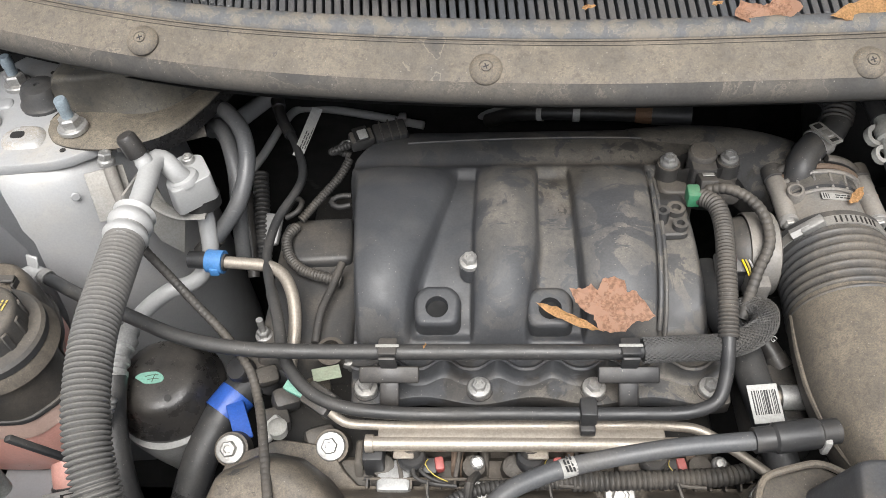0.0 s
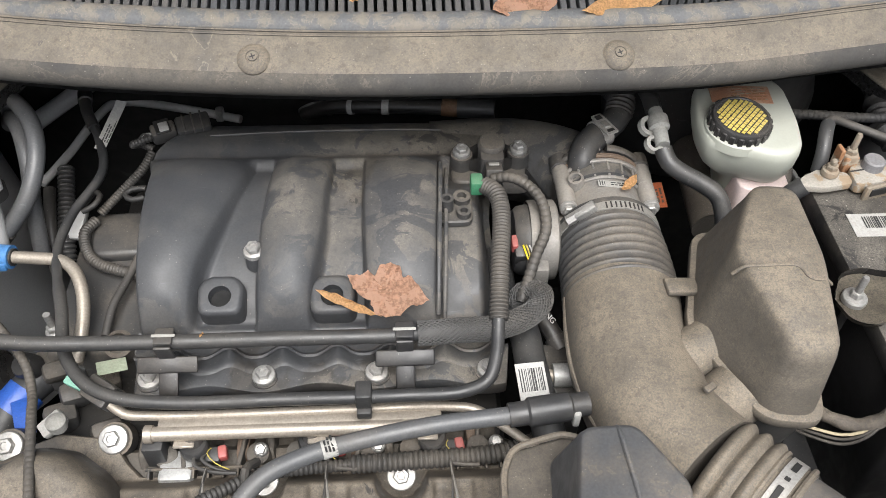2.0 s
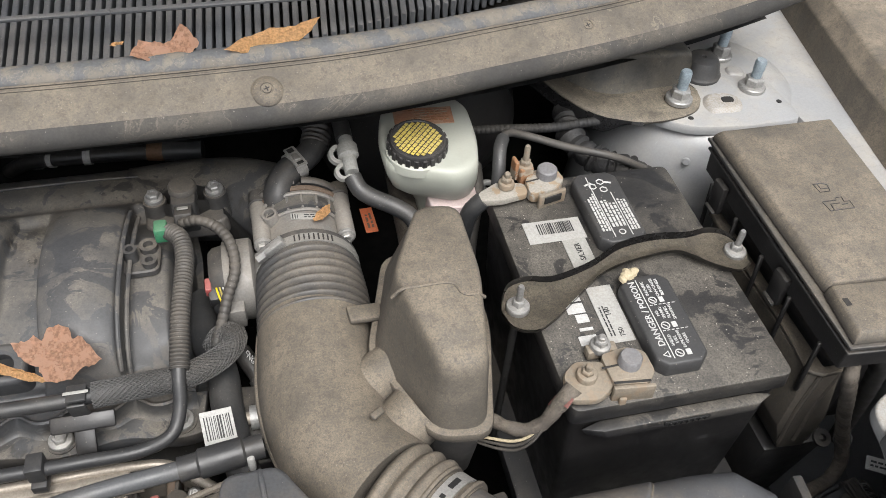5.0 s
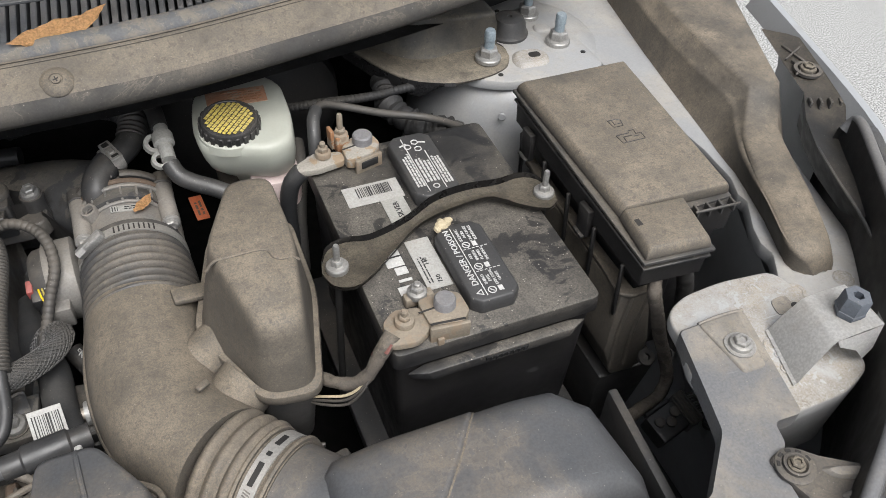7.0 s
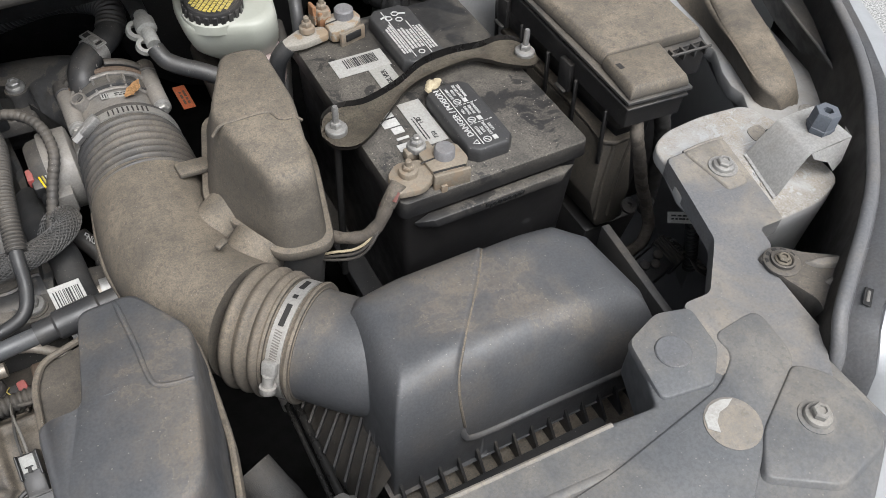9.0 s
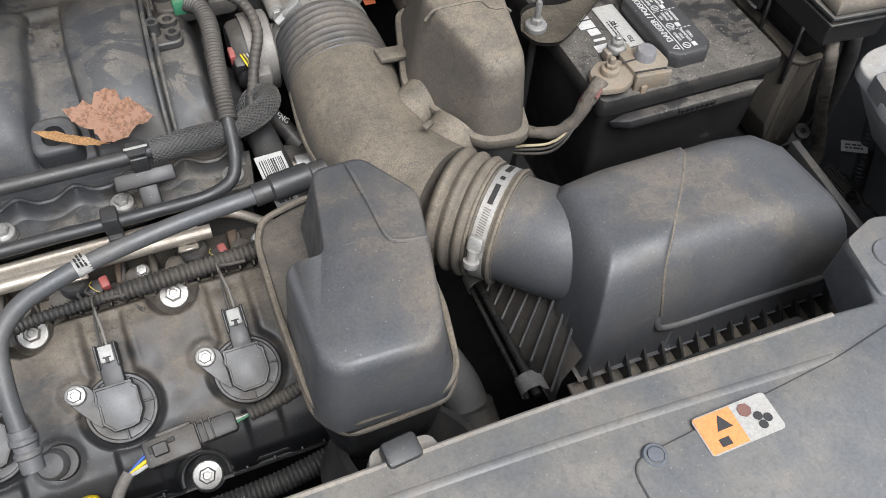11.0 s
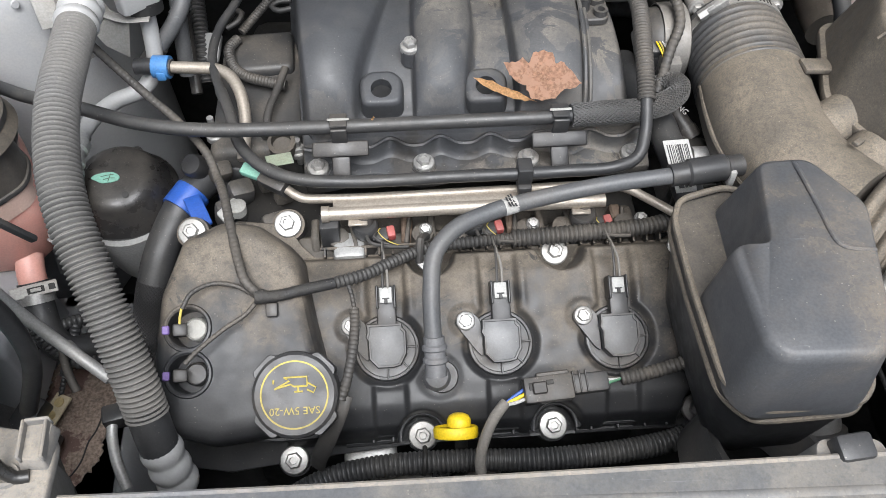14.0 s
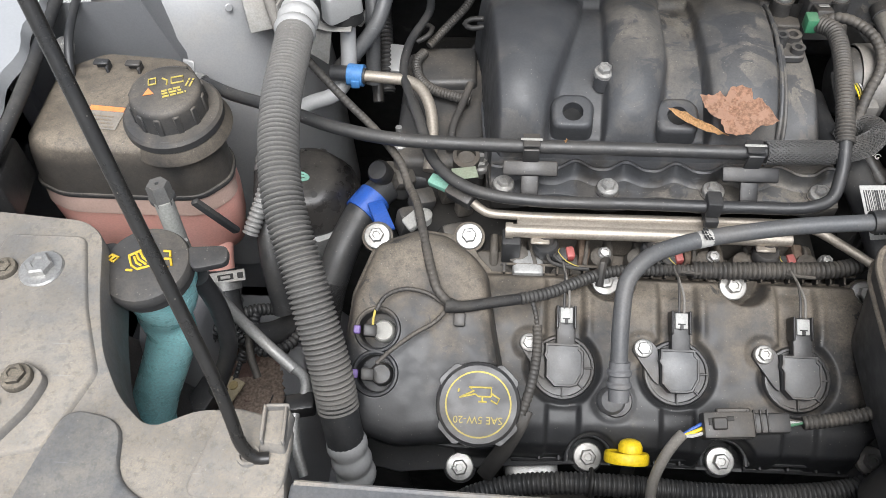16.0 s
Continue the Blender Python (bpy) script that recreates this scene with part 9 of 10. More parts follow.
part("side_wall", sheet([[(0.998, 0.415, 1.022), (1.012, 0.418, 0.975)], [(0.980, 0.386, 1.014), (0.996, 0.388, 0.972)], [(0.962, 0.345, 1.011), (0.978, 0.346, 0.972)], [(0.948, 0.300, 1.010), (0.966, 0.300, 0.972)], [(0.938, 0.255, 1.006), (0.955, 0.255, 0.972)], [(0.925, 0.215, 1.0), (0.938, 0.215, 0.97)]], thick=0.003), "plastic", fb)
part("spine", sweep([(0.962, 0.345, 1.012), (0.948, 0.300, 1.011), (0.938, 0.255, 1.007), (0.924, 0.213, 1.002)], 0.0016, 8), "plastic_dusty", fb)
for k in (-1, 1):
    for j in range(2):
        part("rib", box((0.034, 0.0022, 0.003), pose(1.030 - 0.009 * j, 0.475 - 0.028 * j, 1.0268, 0, 0, 60 + 35 * k), 0.0008, 1), "plastic_dusty", fb)
for k in range(5):
    part("rib", box((0.0026, 0.010, 0.014), pose(0.996 + 0.010 * k, 0.402 - 0.0035 * k, 1.0165, 0, 0, -20), 0.001, 1), "plastic_dusty", fb)
part("bolt_ring", lathe([(0.011, 0), (0.015, 0), (0.015, 0.003), (0.011, 0.003), (0.011, 0)], 28, Matrix.Translation((1.024, 0.443, 1.0255))), "plastic_dusty", fb)
bolt(fb, (1.024, 0.443, 1.028), (0, 0, 1), 0.0055, 0.009, 0.006, 0, "bracket")

# ---- air conditioning lines ----
ac = thing("air_conditioning_line", "thick black corrugated air conditioning hose with pale aluminium fittings", "hose", (-0.3, 0.35, 0.9))
part("hose", sweep([(-0.3105, 0.478, 0.994), (-0.308, 0.44, 0.997), (-0.304, 0.36, 0.995), (-0.293, 0.29, 0.975), (-0.268, 0.226, 0.935), (-0.248, 0.178, 0.886), (-0.242, 0.158, 0.856)], 0.0176, 26, ribs=(0.0042, 0.0042)), "ac_hose", ac)
part("smooth_end", sweep([(-0.243, 0.161, 0.860), (-0.239, 0.148, 0.842), (-0.236, 0.14, 0.828)], 0.0160, 22), "rubber", ac)
part("crimp", sweep([(-0.3105, 0.464, 0.9945), (-0.3105, 0.470, 0.995), (-0.3100, 0.488, 0.996), (-0.3095, 0.500, 0.996)], lambda s: 0.0158 + 0.0038 * abs(math.sin(s * 2.5 * math.pi)) - 0.004 * (s > 0.94), 26, 0.001), "alloy_white", ac, "crimped pale aluminium ferrule")
part("crimp", sweep([(-0.2375, 0.144, 0.834), (-0.234, 0.136, 0.818), (-0.231, 0.130, 0.80), (-0.229, 0.127, 0.785)], lambda s: 0.0150 + 0.0026 * abs(math.sin(s * 3 * math.pi)), 26, 0.0015), "alloy_white", ac, "crimped pale aluminium ferrule")
part("pipe", sweep([(-0.3095, 0.494, 0.996), (-0.3085, 0.515, 0.998), (-0.3085, 0.538, 1.0), (-0.3095, 0.556, 1.0), (-0.307, 0.567, 0.998), (-0.301, 0.568, 0.993), (-0.294, 0.564, 0.984), (-0.287, 0.566, 0.970)], 0.0096, 20), "alloy_white", ac)
part("port_flange", lathe([(0.0150, -0.004), (0.0155, 0), (0.0145, 0.003), (0.011, 0.005), (0, 0.005)], 28, facing((-0.290, 0.566, 0.973), (-0.25, 0.1, 1))), "alloy_white", ac)
part("service_port", sweep([(-0.311, 0.552, 1.001), (-0.319, 0.556, 1.020)], lambda s: 0.0085 - 0.0012 * (s > 0.45), 16, 0.002), "alloy_white", ac)
part("port_cap", lathe([(0.0098, 0), (0.0098, 0.003), (0.0090, 0.019), (0.0075, 0.0215), (0, 0.0215)], 10, facing((-0.318, 0.556, 1.014), (-0.32, 0.12, 1))), "plastic_clean", ac, "black dust cap")
part("joint_block", hull([(0.945, soft_outline([(-0.306, 0.556), (-0.294, 0.543), (-0.262, 0.570), (-0.279, 0.602), (-0.304, 0.599)], 0.006)), (0.975, soft_outline([(-0.305, 0.557), (-0.294, 0.544), (-0.263, 0.570), (-0.280, 0.600), (-0.303, 0.597)], 0.006))], 0.003, 3), "alloy_white", ac, "pale aluminium joint block")
bolt(ac, (-0.290, 0.590, 0.977), (0, 0, 1), 0.0042, 0.0065, 0.005)
part("down_pipe", sweep([(-0.283, 0.575, 0.945), (-0.283, 0.565, 0.91), (-0.286, 0.550, 0.876), (-0.300, 0.534, 0.862), (-0.327, 0.522, 0.858), (-0.345, 0.498, 0.858), (-0.355, 0.470, 0.858)], 0.0086, 18), "alloy_white", ac)
part("union", sweep([(-0.354, 0.473, 0.858), (-0.357, 0.450, 0.857), (-0.356, 0.420, 0.852)], lambda s: 0.0105 + 0.003 * (0.15 < s < 0.4) + 0.0022 * (0.6 < s < 0.72) + 0.0022 * (0.84 < s < 0.95), 18, 0.0015), "alloy", ac, "stepped silver union")
part("low_hose", sweep([(-0.356, 0.423, 0.853), (-0.353, 0.39, 0.835), (-0.345, 0.35, 0.80), (-0.335, 0.32, 0.75)], 0.0125, 16), "rubber", ac)
part("clamp_band", lathe([(0.0175, -0.006), (0.0192, -0.006), (0.0192, 0.006), (0.0175, 0.006), (0.0175, -0.006)], 24, facing((-0.284, 0.574, 0.938), (0, 0.2, 1))), "dark", ac)
br = thing("line_bracket", "pale zinc bracket holding the air conditioning line", "bracket", (-0.37, 0.585, 0.93))
part("plate", box((0.038, 0.003, 0.050), pose(-0.373, 0.577, 0.945, -35, 0, 22), 0.001), "zinc", br)
part("plate", box((0.003, 0.05, 0.055), pose(-0.345, 0.580, 0.935, 0, 0, -12), 0.001), "zinc", br)
part("pipe", sweep([(-0.368, 0.585, 0.972), (-0.362, 0.572, 0.955), (-0.352, 0.555, 0.93), (-0.345, 0.54, 0.90)], 0.0065, 14), "sheath", br)
bolt(br, (-0.370, 0.588, 0.978), (0.1, 0.2, 1), 0.006, 0.0085, 0.010)
part("strap", sweep([(-0.335, 0.575, 0.94), (-0.318, 0.562, 0.938), (-0.300, 0.556, 0.935), (-0.275, 0.556, 0.935)], 0.008, 10, flat=0.25), "zinc", br)
part("saddle", sheet([[(-0.330, 0.585, 0.945), (-0.338, 0.556, 0.925)], [(-0.315, 0.565, 0.94), (-0.322, 0.540, 0.915)], [(-0.296, 0.556, 0.936), (-0.300, 0.533, 0.905)]], thick=0.0016), "zinc", br)
tw = thing("bulkhead_bracket", "stamped steel bracket below the brace", "bracket", (-0.33, 0.65, 0.95))
part("plate", box((0.05, 0.003, 0.03), pose(-0.318, 0.652, 0.965, -40, 0, 20), 0.001), "cast", tw)
part("hole", box((0.022, 0.0052, 0.016), pose(-0.312, 0.653, 0.967, -40, 0, 20), 0.002), "dark", tw)

heater = thing("heater_hose", "grey-black rubber heater hoses looping down to the engine", "hose", (-0.26, 0.62, 0.88))
part("hose", sweep([(-0.300, 0.70, 0.93), (-0.292, 0.693, 0.955), (-0.272, 0.672, 0.970), (-0.250, 0.643, 0.966), (-0.243, 0.615, 0.950), (-0.252, 0.585, 0.923), (-0.276, 0.569, 0.894), (-0.295, 0.562, 0.875)], 0.0086, 18), "hose_grey", heater)
part("hose", sweep([(-0.305, 0.70, 0.92), (-0.292, 0.686, 0.940), (-0.276, 0.662, 0.942), (-0.264, 0.63, 0.925), (-0.262, 0.60, 0.89), (-0.264, 0.58, 0.84)], 0.0084, 18), "hose_grey", heater)
part("end_band", sweep([(-0.279, 0.5675, 0.891), (-0.297, 0.561, 0.873)], 0.0098, 16), "loom", heater)
bw = thing("bulkhead_conduit", "black ribbed conduit and cable dropping behind the hoses", "wiring", (-0.22, 0.62, 0.84))
part("conduit", sweep([(-0.263, 0.696, 0.86), (-0.258, 0.659, 0.845), (-0.254, 0.624, 0.83), (-0.251, 0.598, 0.81)], 0.0095, 16, ribs=(0.0055, 0.0022)), "rubber", bw)
part("cable", sweep([(-0.272, 0.661, 0.86), (-0.266, 0.623, 0.845), (-0.26, 0.581, 0.81)], 0.0065, 14), "plastic_clean", bw)
part("foil_wrap", box((0.020, 0.036, 0.010), pose(-0.2430, 0.6300, 0.8350, 25, 0, -8), 0.003), "alloy_white", bw, "pale foil wrap")
bp = thing("brake_pipe", "bare metal brake pipe running under the cowl", "pipe", (-0.2, 0.79, 0.83))
part("pipe", sweep([(-0.295, 0.69, 0.84), (-0.272, 0.735, 0.848), (-0.252, 0.80, 0.852), (-0.240, 0.820, 0.853), (-0.22, 0.823, 0.853), (-0.158, 0.812, 0.851), (-0.079, 0.789, 0.85)], 0.0052, 14), "alloy_white", bp)
part("sleeve", sweep([(-0.33, 0.76, 0.86), (-0.29, 0.79, 0.875), (-0.25, 0.82, 0.89)], 0.0105, 14), "alloy_white", bp, "pale sleeve")
clip_box(bp, (-0.105, 0.796, 0.853), (0.010, 0.012, 0.016), "alloy")
sc = thing("cam_connector", "black sensor connector with ribbed lead at the manifold end", "connector", (-0.13, 0.68, 0.9))
part("body", box((0.036, 0.024, 0.018), pose(-0.106, 0.688, 0.922, 10, 0, 18), 0.003), "plastic", sc)
part("plug", box((0.026, 0.018, 0.016), pose(-0.136, 0.678, 0.923, 10, 0, 22), 0.003), "plastic_dusty", sc)
part("clip", box((0.010, 0.012, 0.004), pose(-0.134, 0.676, 0.932, 10, 0, 22), 0.001), "paper", sc, "pale locking clip")
for k in (-1, 0, 1):
    part("ridge", box((0.002, 0.026, 0.020), pose(-0.106 + 0.009 * k, 0.688 + 0.003 * k, 0.922, 10, 0, 18), 0.0006, 1), "plastic_dusty", sc)
part("clip_frame", box((0.016, 0.019, 0.003), pose(-0.136, 0.678, 0.931, 10, 0, 22), 0.0008, 1), "dark", sc)
for k in range(3):
    part("wire", sweep([(-0.146, 0.669 + 0.003 * k, 0.926), (-0.154, 0.668 + 0.002 * k, 0.930 - 0.002 * k), (-0.160, 0.667, 0.923)], 0.0009, 8), "paper" if k == 1 else "loom", sc)
part("loop", sweep([(-0.148, 0.672, 0.922), (-0.160, 0.667, 0.920), (-0.168, 0.668, 0.915), (-0.162, 0.675, 0.910), (-0.150, 0.672, 0.905)], 0.0045, 12, ribs=(0.0035, 0.001)), "loom", sc)
part("lead", sweep([(-0.150, 0.668, 0.905), (-0.160, 0.652, 0.895), (-0.178, 0.632, 0.885), (-0.200, 0.605, 0.875)], 0.0050, 14, ribs=(0.0032, 0.0009)), "loom", sc)
part("lead", sweep([(-0.205, 0.603, 0.868), (-0.213, 0.585, 0.868), (-0.208, 0.565, 0.863), (-0.194, 0.548, 0.862), (-0.170, 0.537, 0.862), (-0.150, 0.532, 0.86)], 0.0060, 14, ribs=(0.0034, 0.0009)), "loom", sc)
part("lead", sweep([(-0.150, 0.548, 0.87), (-0.158, 0.520, 0.865), (-0.166, 0.490, 0.862), (-0.168, 0.46, 0.855)], 0.0042, 12), "loom", sc)
part("loose_wire", sweep([(-0.215, 0.605, 0.885), (-0.205, 0.620, 0.892), (-0.196, 0.612, 0.895), (-0.200, 0.600, 0.893), (-0.212, 0.596, 0.888)], 0.003, 10), "dark", sc)
st = thing("steel_water_tube", "bare steel water tube with a blue quick connector", "pipe", (-0.23, 0.52, 0.86))
part("tube", sweep([(-0.270, 0.534, 0.890), (-0.240, 0.531, 0.890), (-0.216, 0.527, 0.890), (-0.202, 0.517, 0.889), (-0.192, 0.500, 0.884), (-0.187, 0.480, 0.876), (-0.186, 0.455, 0.866), (-0.188, 0.43, 0.855)], 0.0062, 16), "rail", st)
part("connector", sweep([(-0.300, 0.538, 0.889), (-0.282, 0.536, 0.890), (-0.262, 0.533, 0.890)], 0.0088, 16), "plastic", st)
part("lock", sweep([(-0.281, 0.5355, 0.890), (-0.264, 0.5335, 0.890)], 0.0118, 18, smooth=False), "lightblue", st, "blue locking collar")
part("lock_tab", box((0.010, 0.010, 0.010), pose(-0.2725, 0.526, 0.887, 0, 0, 0), 0.002), "lightblue", st)
housing = thing("thermostat_housing", "grimy black thermostat housing below the hoses", "housing", (-0.17, 0.56, 0.8))
part("body", hull([(0.80, [(-0.235, 0.44), (-0.13, 0.44), (-0.13, 0.64), (-0.235, 0.64)]), (0.848, [(-0.225, 0.45), (-0.135, 0.45), (-0.135, 0.63), (-0.225, 0.63)])], 0.008, 3), "plastic_dusty", housing)
part("cover", box((0.066, 0.060, 0.018), pose(-0.178, 0.592, 0.852, 4, 0, 3), 0.007, 3), "plastic", housing)
part("stub", lathe([(0.014, 0), (0.014, 0.02), (0.010, 0.022), (0.010, 0.012), (0, 0.012)], 20, facing((-0.150, 0.45, 0.845), (0, -0.3, 1))), "cast", housing)
for px, py, h in ((-0.222, 0.475, 0.045), (-0.135, 0.447, 0.03)):
    part("stud", sweep([(px, py, 0.83), (px, py, 0.845 + h * 0.6)], 0.0035, 10), "steel", housing)
    bolt(housing, (px, py, 0.846), (0, 0, 1), 0.0058, 0.009, 0.009)
for px, py, pz, s in ((-0.215, 0.435, 0.835, 0.022), (-0.195, 0.415, 0.825, 0.026), (-0.165, 0.425, 0.83, 0.024), (-0.150, 0.400, 0.835, 0.018), (-0.205, 0.395, 0.815, 0.03), (-0.16, 0.38, 0.81, 0.03)):
    part("lump", box((s, s * 0.8, s), pose(px, py, pz, 20 * px * 50 % 30, 10, 25), s * 0.22, 2), "cast" if s < 0.025 else "plastic_dusty", housing)
mint = thing("purge_valve", "small valve with a mint green label", "valve", (-0.17, 0.4, 0.86))
part("body", box((0.030, 0.022, 0.018), pose(-0.150, 0.386, 0.872, 20, 0, -35), 0.003), "plastic", mint)
part("sticker", box((0.026, 0.012, 0.009), pose(-0.172, 0.397, 0.872, 15, 0, -28), 0.002), "mint", mint, "mint green sticker")
part("leaf_tag", box((0.026, 0.013, 0.0012), pose(-0.150, 0.418, 0.866, 15, 10, 20), 0.0004, 1), "sage", mint, "pale green tag")
part("white_wrap", box((0.016, 0.024, 0.010), pose(-0.197, 0.372, 0.846, 20, 10, -50), 0.003), "paper", mint, "white tape wrap")
part("foam", lathe([(0, -0.008), (0.008, -0.006), (0.009, 0.004), (0.005, 0.008), (0, 0.009)], 14, pose(-0.188, 0.365, 0.858)), "tankgrey", mint)

# ---- engine mount dome and radiator hose ----
dome_t = thing("engine_mount", "glossy black domed engine mount with a green paint mark", "engine mount", (-0.311, 0.418, 0.75))
part("dome", lathe([(0.052, -0.044), (0.0552, -0.0415), (0.0560, -0.0385), (0.0548, -0.0355), (0.0525, -0.0320), (0.0505, -0.0275), (0.0425, -0.0120), (0.0395, -0.0070), (0.0350, -0.0035), (0.028, -0.0012), (0.016, 0.0004), (0, 0.001)], 56, facing((-0.321, 0.437, 0.838), (0, -0.12, 1))), "mount", dome_t)
blob = soft_outline([(0.0135 * math.cos(radians(a)) * k, 0.0068 * math.sin(radians(a)) * k) for a, k in ((0, 1.0), (35, 0.92), (70, 1.04), (110, 0.96), (145, 1.08), (180, 1.22), (215, 0.90), (250, 1.02), (290, 0.94), (325, 1.06))], 0.002)
GREEN = facing((-0.327, 0.431, 0.8382), (-0.02, -0.13, 1), 8)
mark = part("paint_mark", hull([(0, blob), (0.0008, blob)], 0, 1, GREEN), "mint", dome_t, "mint green paint blot")
for k, (x0, y0, x1, y1) in enumerate(((-0.006, 0.001, 0.007, 0.003), (-0.003, -0.0025, 0.008, -0.001), (0.002, -0.005, 0.0035, 0.004))):
    part("pencil_line", sweep([GREEN @ Vector((x0, y0, 0.0009)), GREEN @ Vector(((x0 + x1) / 2, (y0 + y1) / 2 + 0.0008, 0.0009)), GREEN @ Vector((x1, y1, 0.0009))], 0.0004, 6), "greentape", mark)
for hx, hy, hz, hn in ((-0.3070, 0.4115, 0.8335, (0.18, -0.42, 1)), (-0.309, 0.4645, 0.8338, (0.15, 0.22, 1))):
    part("drain_hole", lathe([(0.0034, 0), (0.0034, 0.0008), (0, 0.0008)], 14, facing((hx, hy, hz), hn)), "dark", dome_t)
part("base", lathe([(0.040, -0.09), (0.047, -0.05), (0.0515, -0.012), (0.0515, 0.0), (0, 0.0)], 36, facing((-0.319, 0.431, 0.797), (0, -0.12, 1))), "alloy", dome_t, "pale cast base")
part("rubber_plug", lathe([(0.012, -0.01), (0.0125, 0.004), (0.010, 0.008), (0, 0.009)], 18, facing((-0.240, 0.438, 0.842), (-0.3, -0.5, 1))), "plastic_clean", dome_t)
part("nub", lathe([(0.008, 0), (0.007, 0.010), (0, 0.012)], 14, Matrix.Translation((-0.314, 0.489, 0.806))), "plastic", dome_t)
rh = thing("radiator_hose", "thick black radiator hose with a blue ribbon clip", "hose", (-0.25, 0.39, 0.78))
part("hose", sweep([(-0.195, 0.458, 0.815), (-0.222, 0.453, 0.816), (-0.240, 0.437, 0.8155), (-0.254, 0.419, 0.812), (-0.268, 0.395, 0.800), (-0.279, 0.372, 0.786), (-0.288, 0.350, 0.766)], 0.0172, 20), "rubber", rh)
braid([(-0.283, 0.364, 0.778), (-0.292, 0.338, 0.754), (-0.298, 0.312, 0.72), (-0.30, 0.29, 0.68)], 0.0168, "braid_dark", rh, 30, 60.0, "black braided sleeve", 0.0006)
part("blue_clip", sweep([(-0.2465, 0.4285, 0.8138), (-0.2605, 0.4085, 0.8085)], 0.0190, 22, smooth=False), "blue", rh, "bright blue clip")
part("clip_tail", box((0.017, 0.042, 0.004), pose(-0.235, 0.391, 0.8265, 0, 4, 24), 0.0015, 2), "blue", rh)
part("elbow", box((0.04, 0.03, 0.034), pose(-0.226, 0.449, 0.818, 0, 0, -25), 0.010, 3), "plastic_dusty", rh)

# ---- coolant and washer bottles ----
for a in range(12):
    ang = 2 * math.pi * a / 12
    part("cap_rib", box((0.0062, 0.0026, 0.025), CAPM @ pose(0.0330 * math.cos(ang), 0.0330 * math.sin(ang), -0.0095, 0, 0, math.degrees(ang) + 90), 0.001, 1), "plastic_dusty", deg)
dm = CAPM @ Matrix.Translation((0, 0, 0.0094))
text_bars(deg, dm @ pose(0.010, -0.004, 0, 0, 0, 22), 0.020, 3, "yellow_ink", 0.0036, 0.0022, 51)
text_bars(deg, dm @ pose(0.022, 0.008, 0, 0, 0, 82), 0.010, 2, "yellow_ink", 0.0036, 0.0016, 53)
for q in ([(0.006, 0.006), (0.016, 0.009), (0.014, 0.016), (0.004, 0.013), (0.006, 0.006)], [(-0.014, 0.003), (-0.008, 0.005), (-0.010, 0.012), (-0.016, 0.010), (-0.014, 0.003)], [(0.002, 0.004), (0.001, 0.010), (-0.004, 0.012)]):
    part("icon_stroke", sweep([dm @ Vector((x, y, 0.0003)) for x, y in q], 0.0008, 6, smooth=False), "yellow_ink", deg)
part("warning_mark", lathe([(0.0055, 0), (0.0055, 0.0004), (0, 0.0004)], 3, dm @ pose(-0.012, -0.006, 0, 0, 0, 105)), "orange", deg)
part("neck_ring", lathe([(0.030, -0.03), (0.043, -0.03), (0.0455, -0.027), (0.0455, -0.020), (0.043, -0.017), (0.034, -0.016)], 44, CAPM), "plastic_dusty", deg)
part("neck_skirt", lathe([(0.050, -0.040), (0.047, -0.032), (0.044, -0.027), (0.030, -0.026)], 44, CAPM), "shroud", deg, "flared neck moulding")
part("seam", hull([(0.888, bottle(1.035)), (0.894, bottle(1.035))], 0.0015, 2), "plastic", deg)
for tx, ty in ((-0.506, 0.466), (-0.474, 0.465), (-0.426, 0.458)):
    part("tab", box((0.015, 0.003, 0.020), pose(tx, ty, 0.950), 0.001, 1), "plastic", deg)
    part("tab_hook", box((0.015, 0.008, 0.003), pose(tx, ty - 0.003, 0.9595), 0.001, 1), "plastic", deg)
    part("tab_web", box((0.003, 0.010, 0.018), pose(tx + 0.006, ty - 0.005, 0.949), 0.001, 1), "plastic", deg)
lab = part("label", box((0.034, 0.028, 0.0008), pose(-0.4830, 0.3920, 0.9526, 0, 0, -5), 0.0003, 1), "trim_dust", deg, "worn warning label")
part("label_stripe", box((0.034, 0.006, 0.0006), pose(-0.4830, 0.4040, 0.9533, 0, 0, -5), 0.0001, 1), "orange", lab)
text_bars(lab, pose(-0.4830, 0.3870, 0.9532, 0, 0, -5), 0.028, 4, "lead", 0.0045, 0.0014)
part("air_band", hull([(0.868, bottle(1.012, -0.002)), (0.8925, bottle(1.004))], 0, 1), "tank_air", deg, "empty paler top of the tank", sharp=70)
part("outlet", sweep([(-0.404, 0.368, 0.800), (-0.402, 0.352, 0.790), (-0.399, 0.338, 0.775)], 0.0135, 18), "coolant", deg)
part("outlet_hose", sweep([(-0.401, 0.346, 0.785), (-0.397, 0.328, 0.768), (-0.390, 0.308, 0.752), (-0.376, 0.296, 0.738), (-0.352, 0.305, 0.725), (-0.33, 0.33, 0.71)], 0.0150, 18), "rubber", deg)
ring((-0.3985, 0.334, 0.774), (0.15, -0.75, -0.7), 0.0163, 0.010, 0.0015, "steel", deg)
clampm = pose(-0.394, 0.331, 0.7915, 42, 0, 14)
clamp = part("clamp_plate", box((0.044, 0.012, 0.0018), clampm, 0.0006, 1), "band", deg, "pale spring clamp plate")
part("window", box((0.016, 0.0060, 0.0006), clampm @ Matrix.Translation((0.002, 0, 0.0010)), 0.0002, 1), "dark", clamp)
part("window", box((0.006, 0.0060, 0.0006), clampm @ Matrix.Translation((0.017, 0, 0.0010)), 0.0002, 1), "dark", clamp)
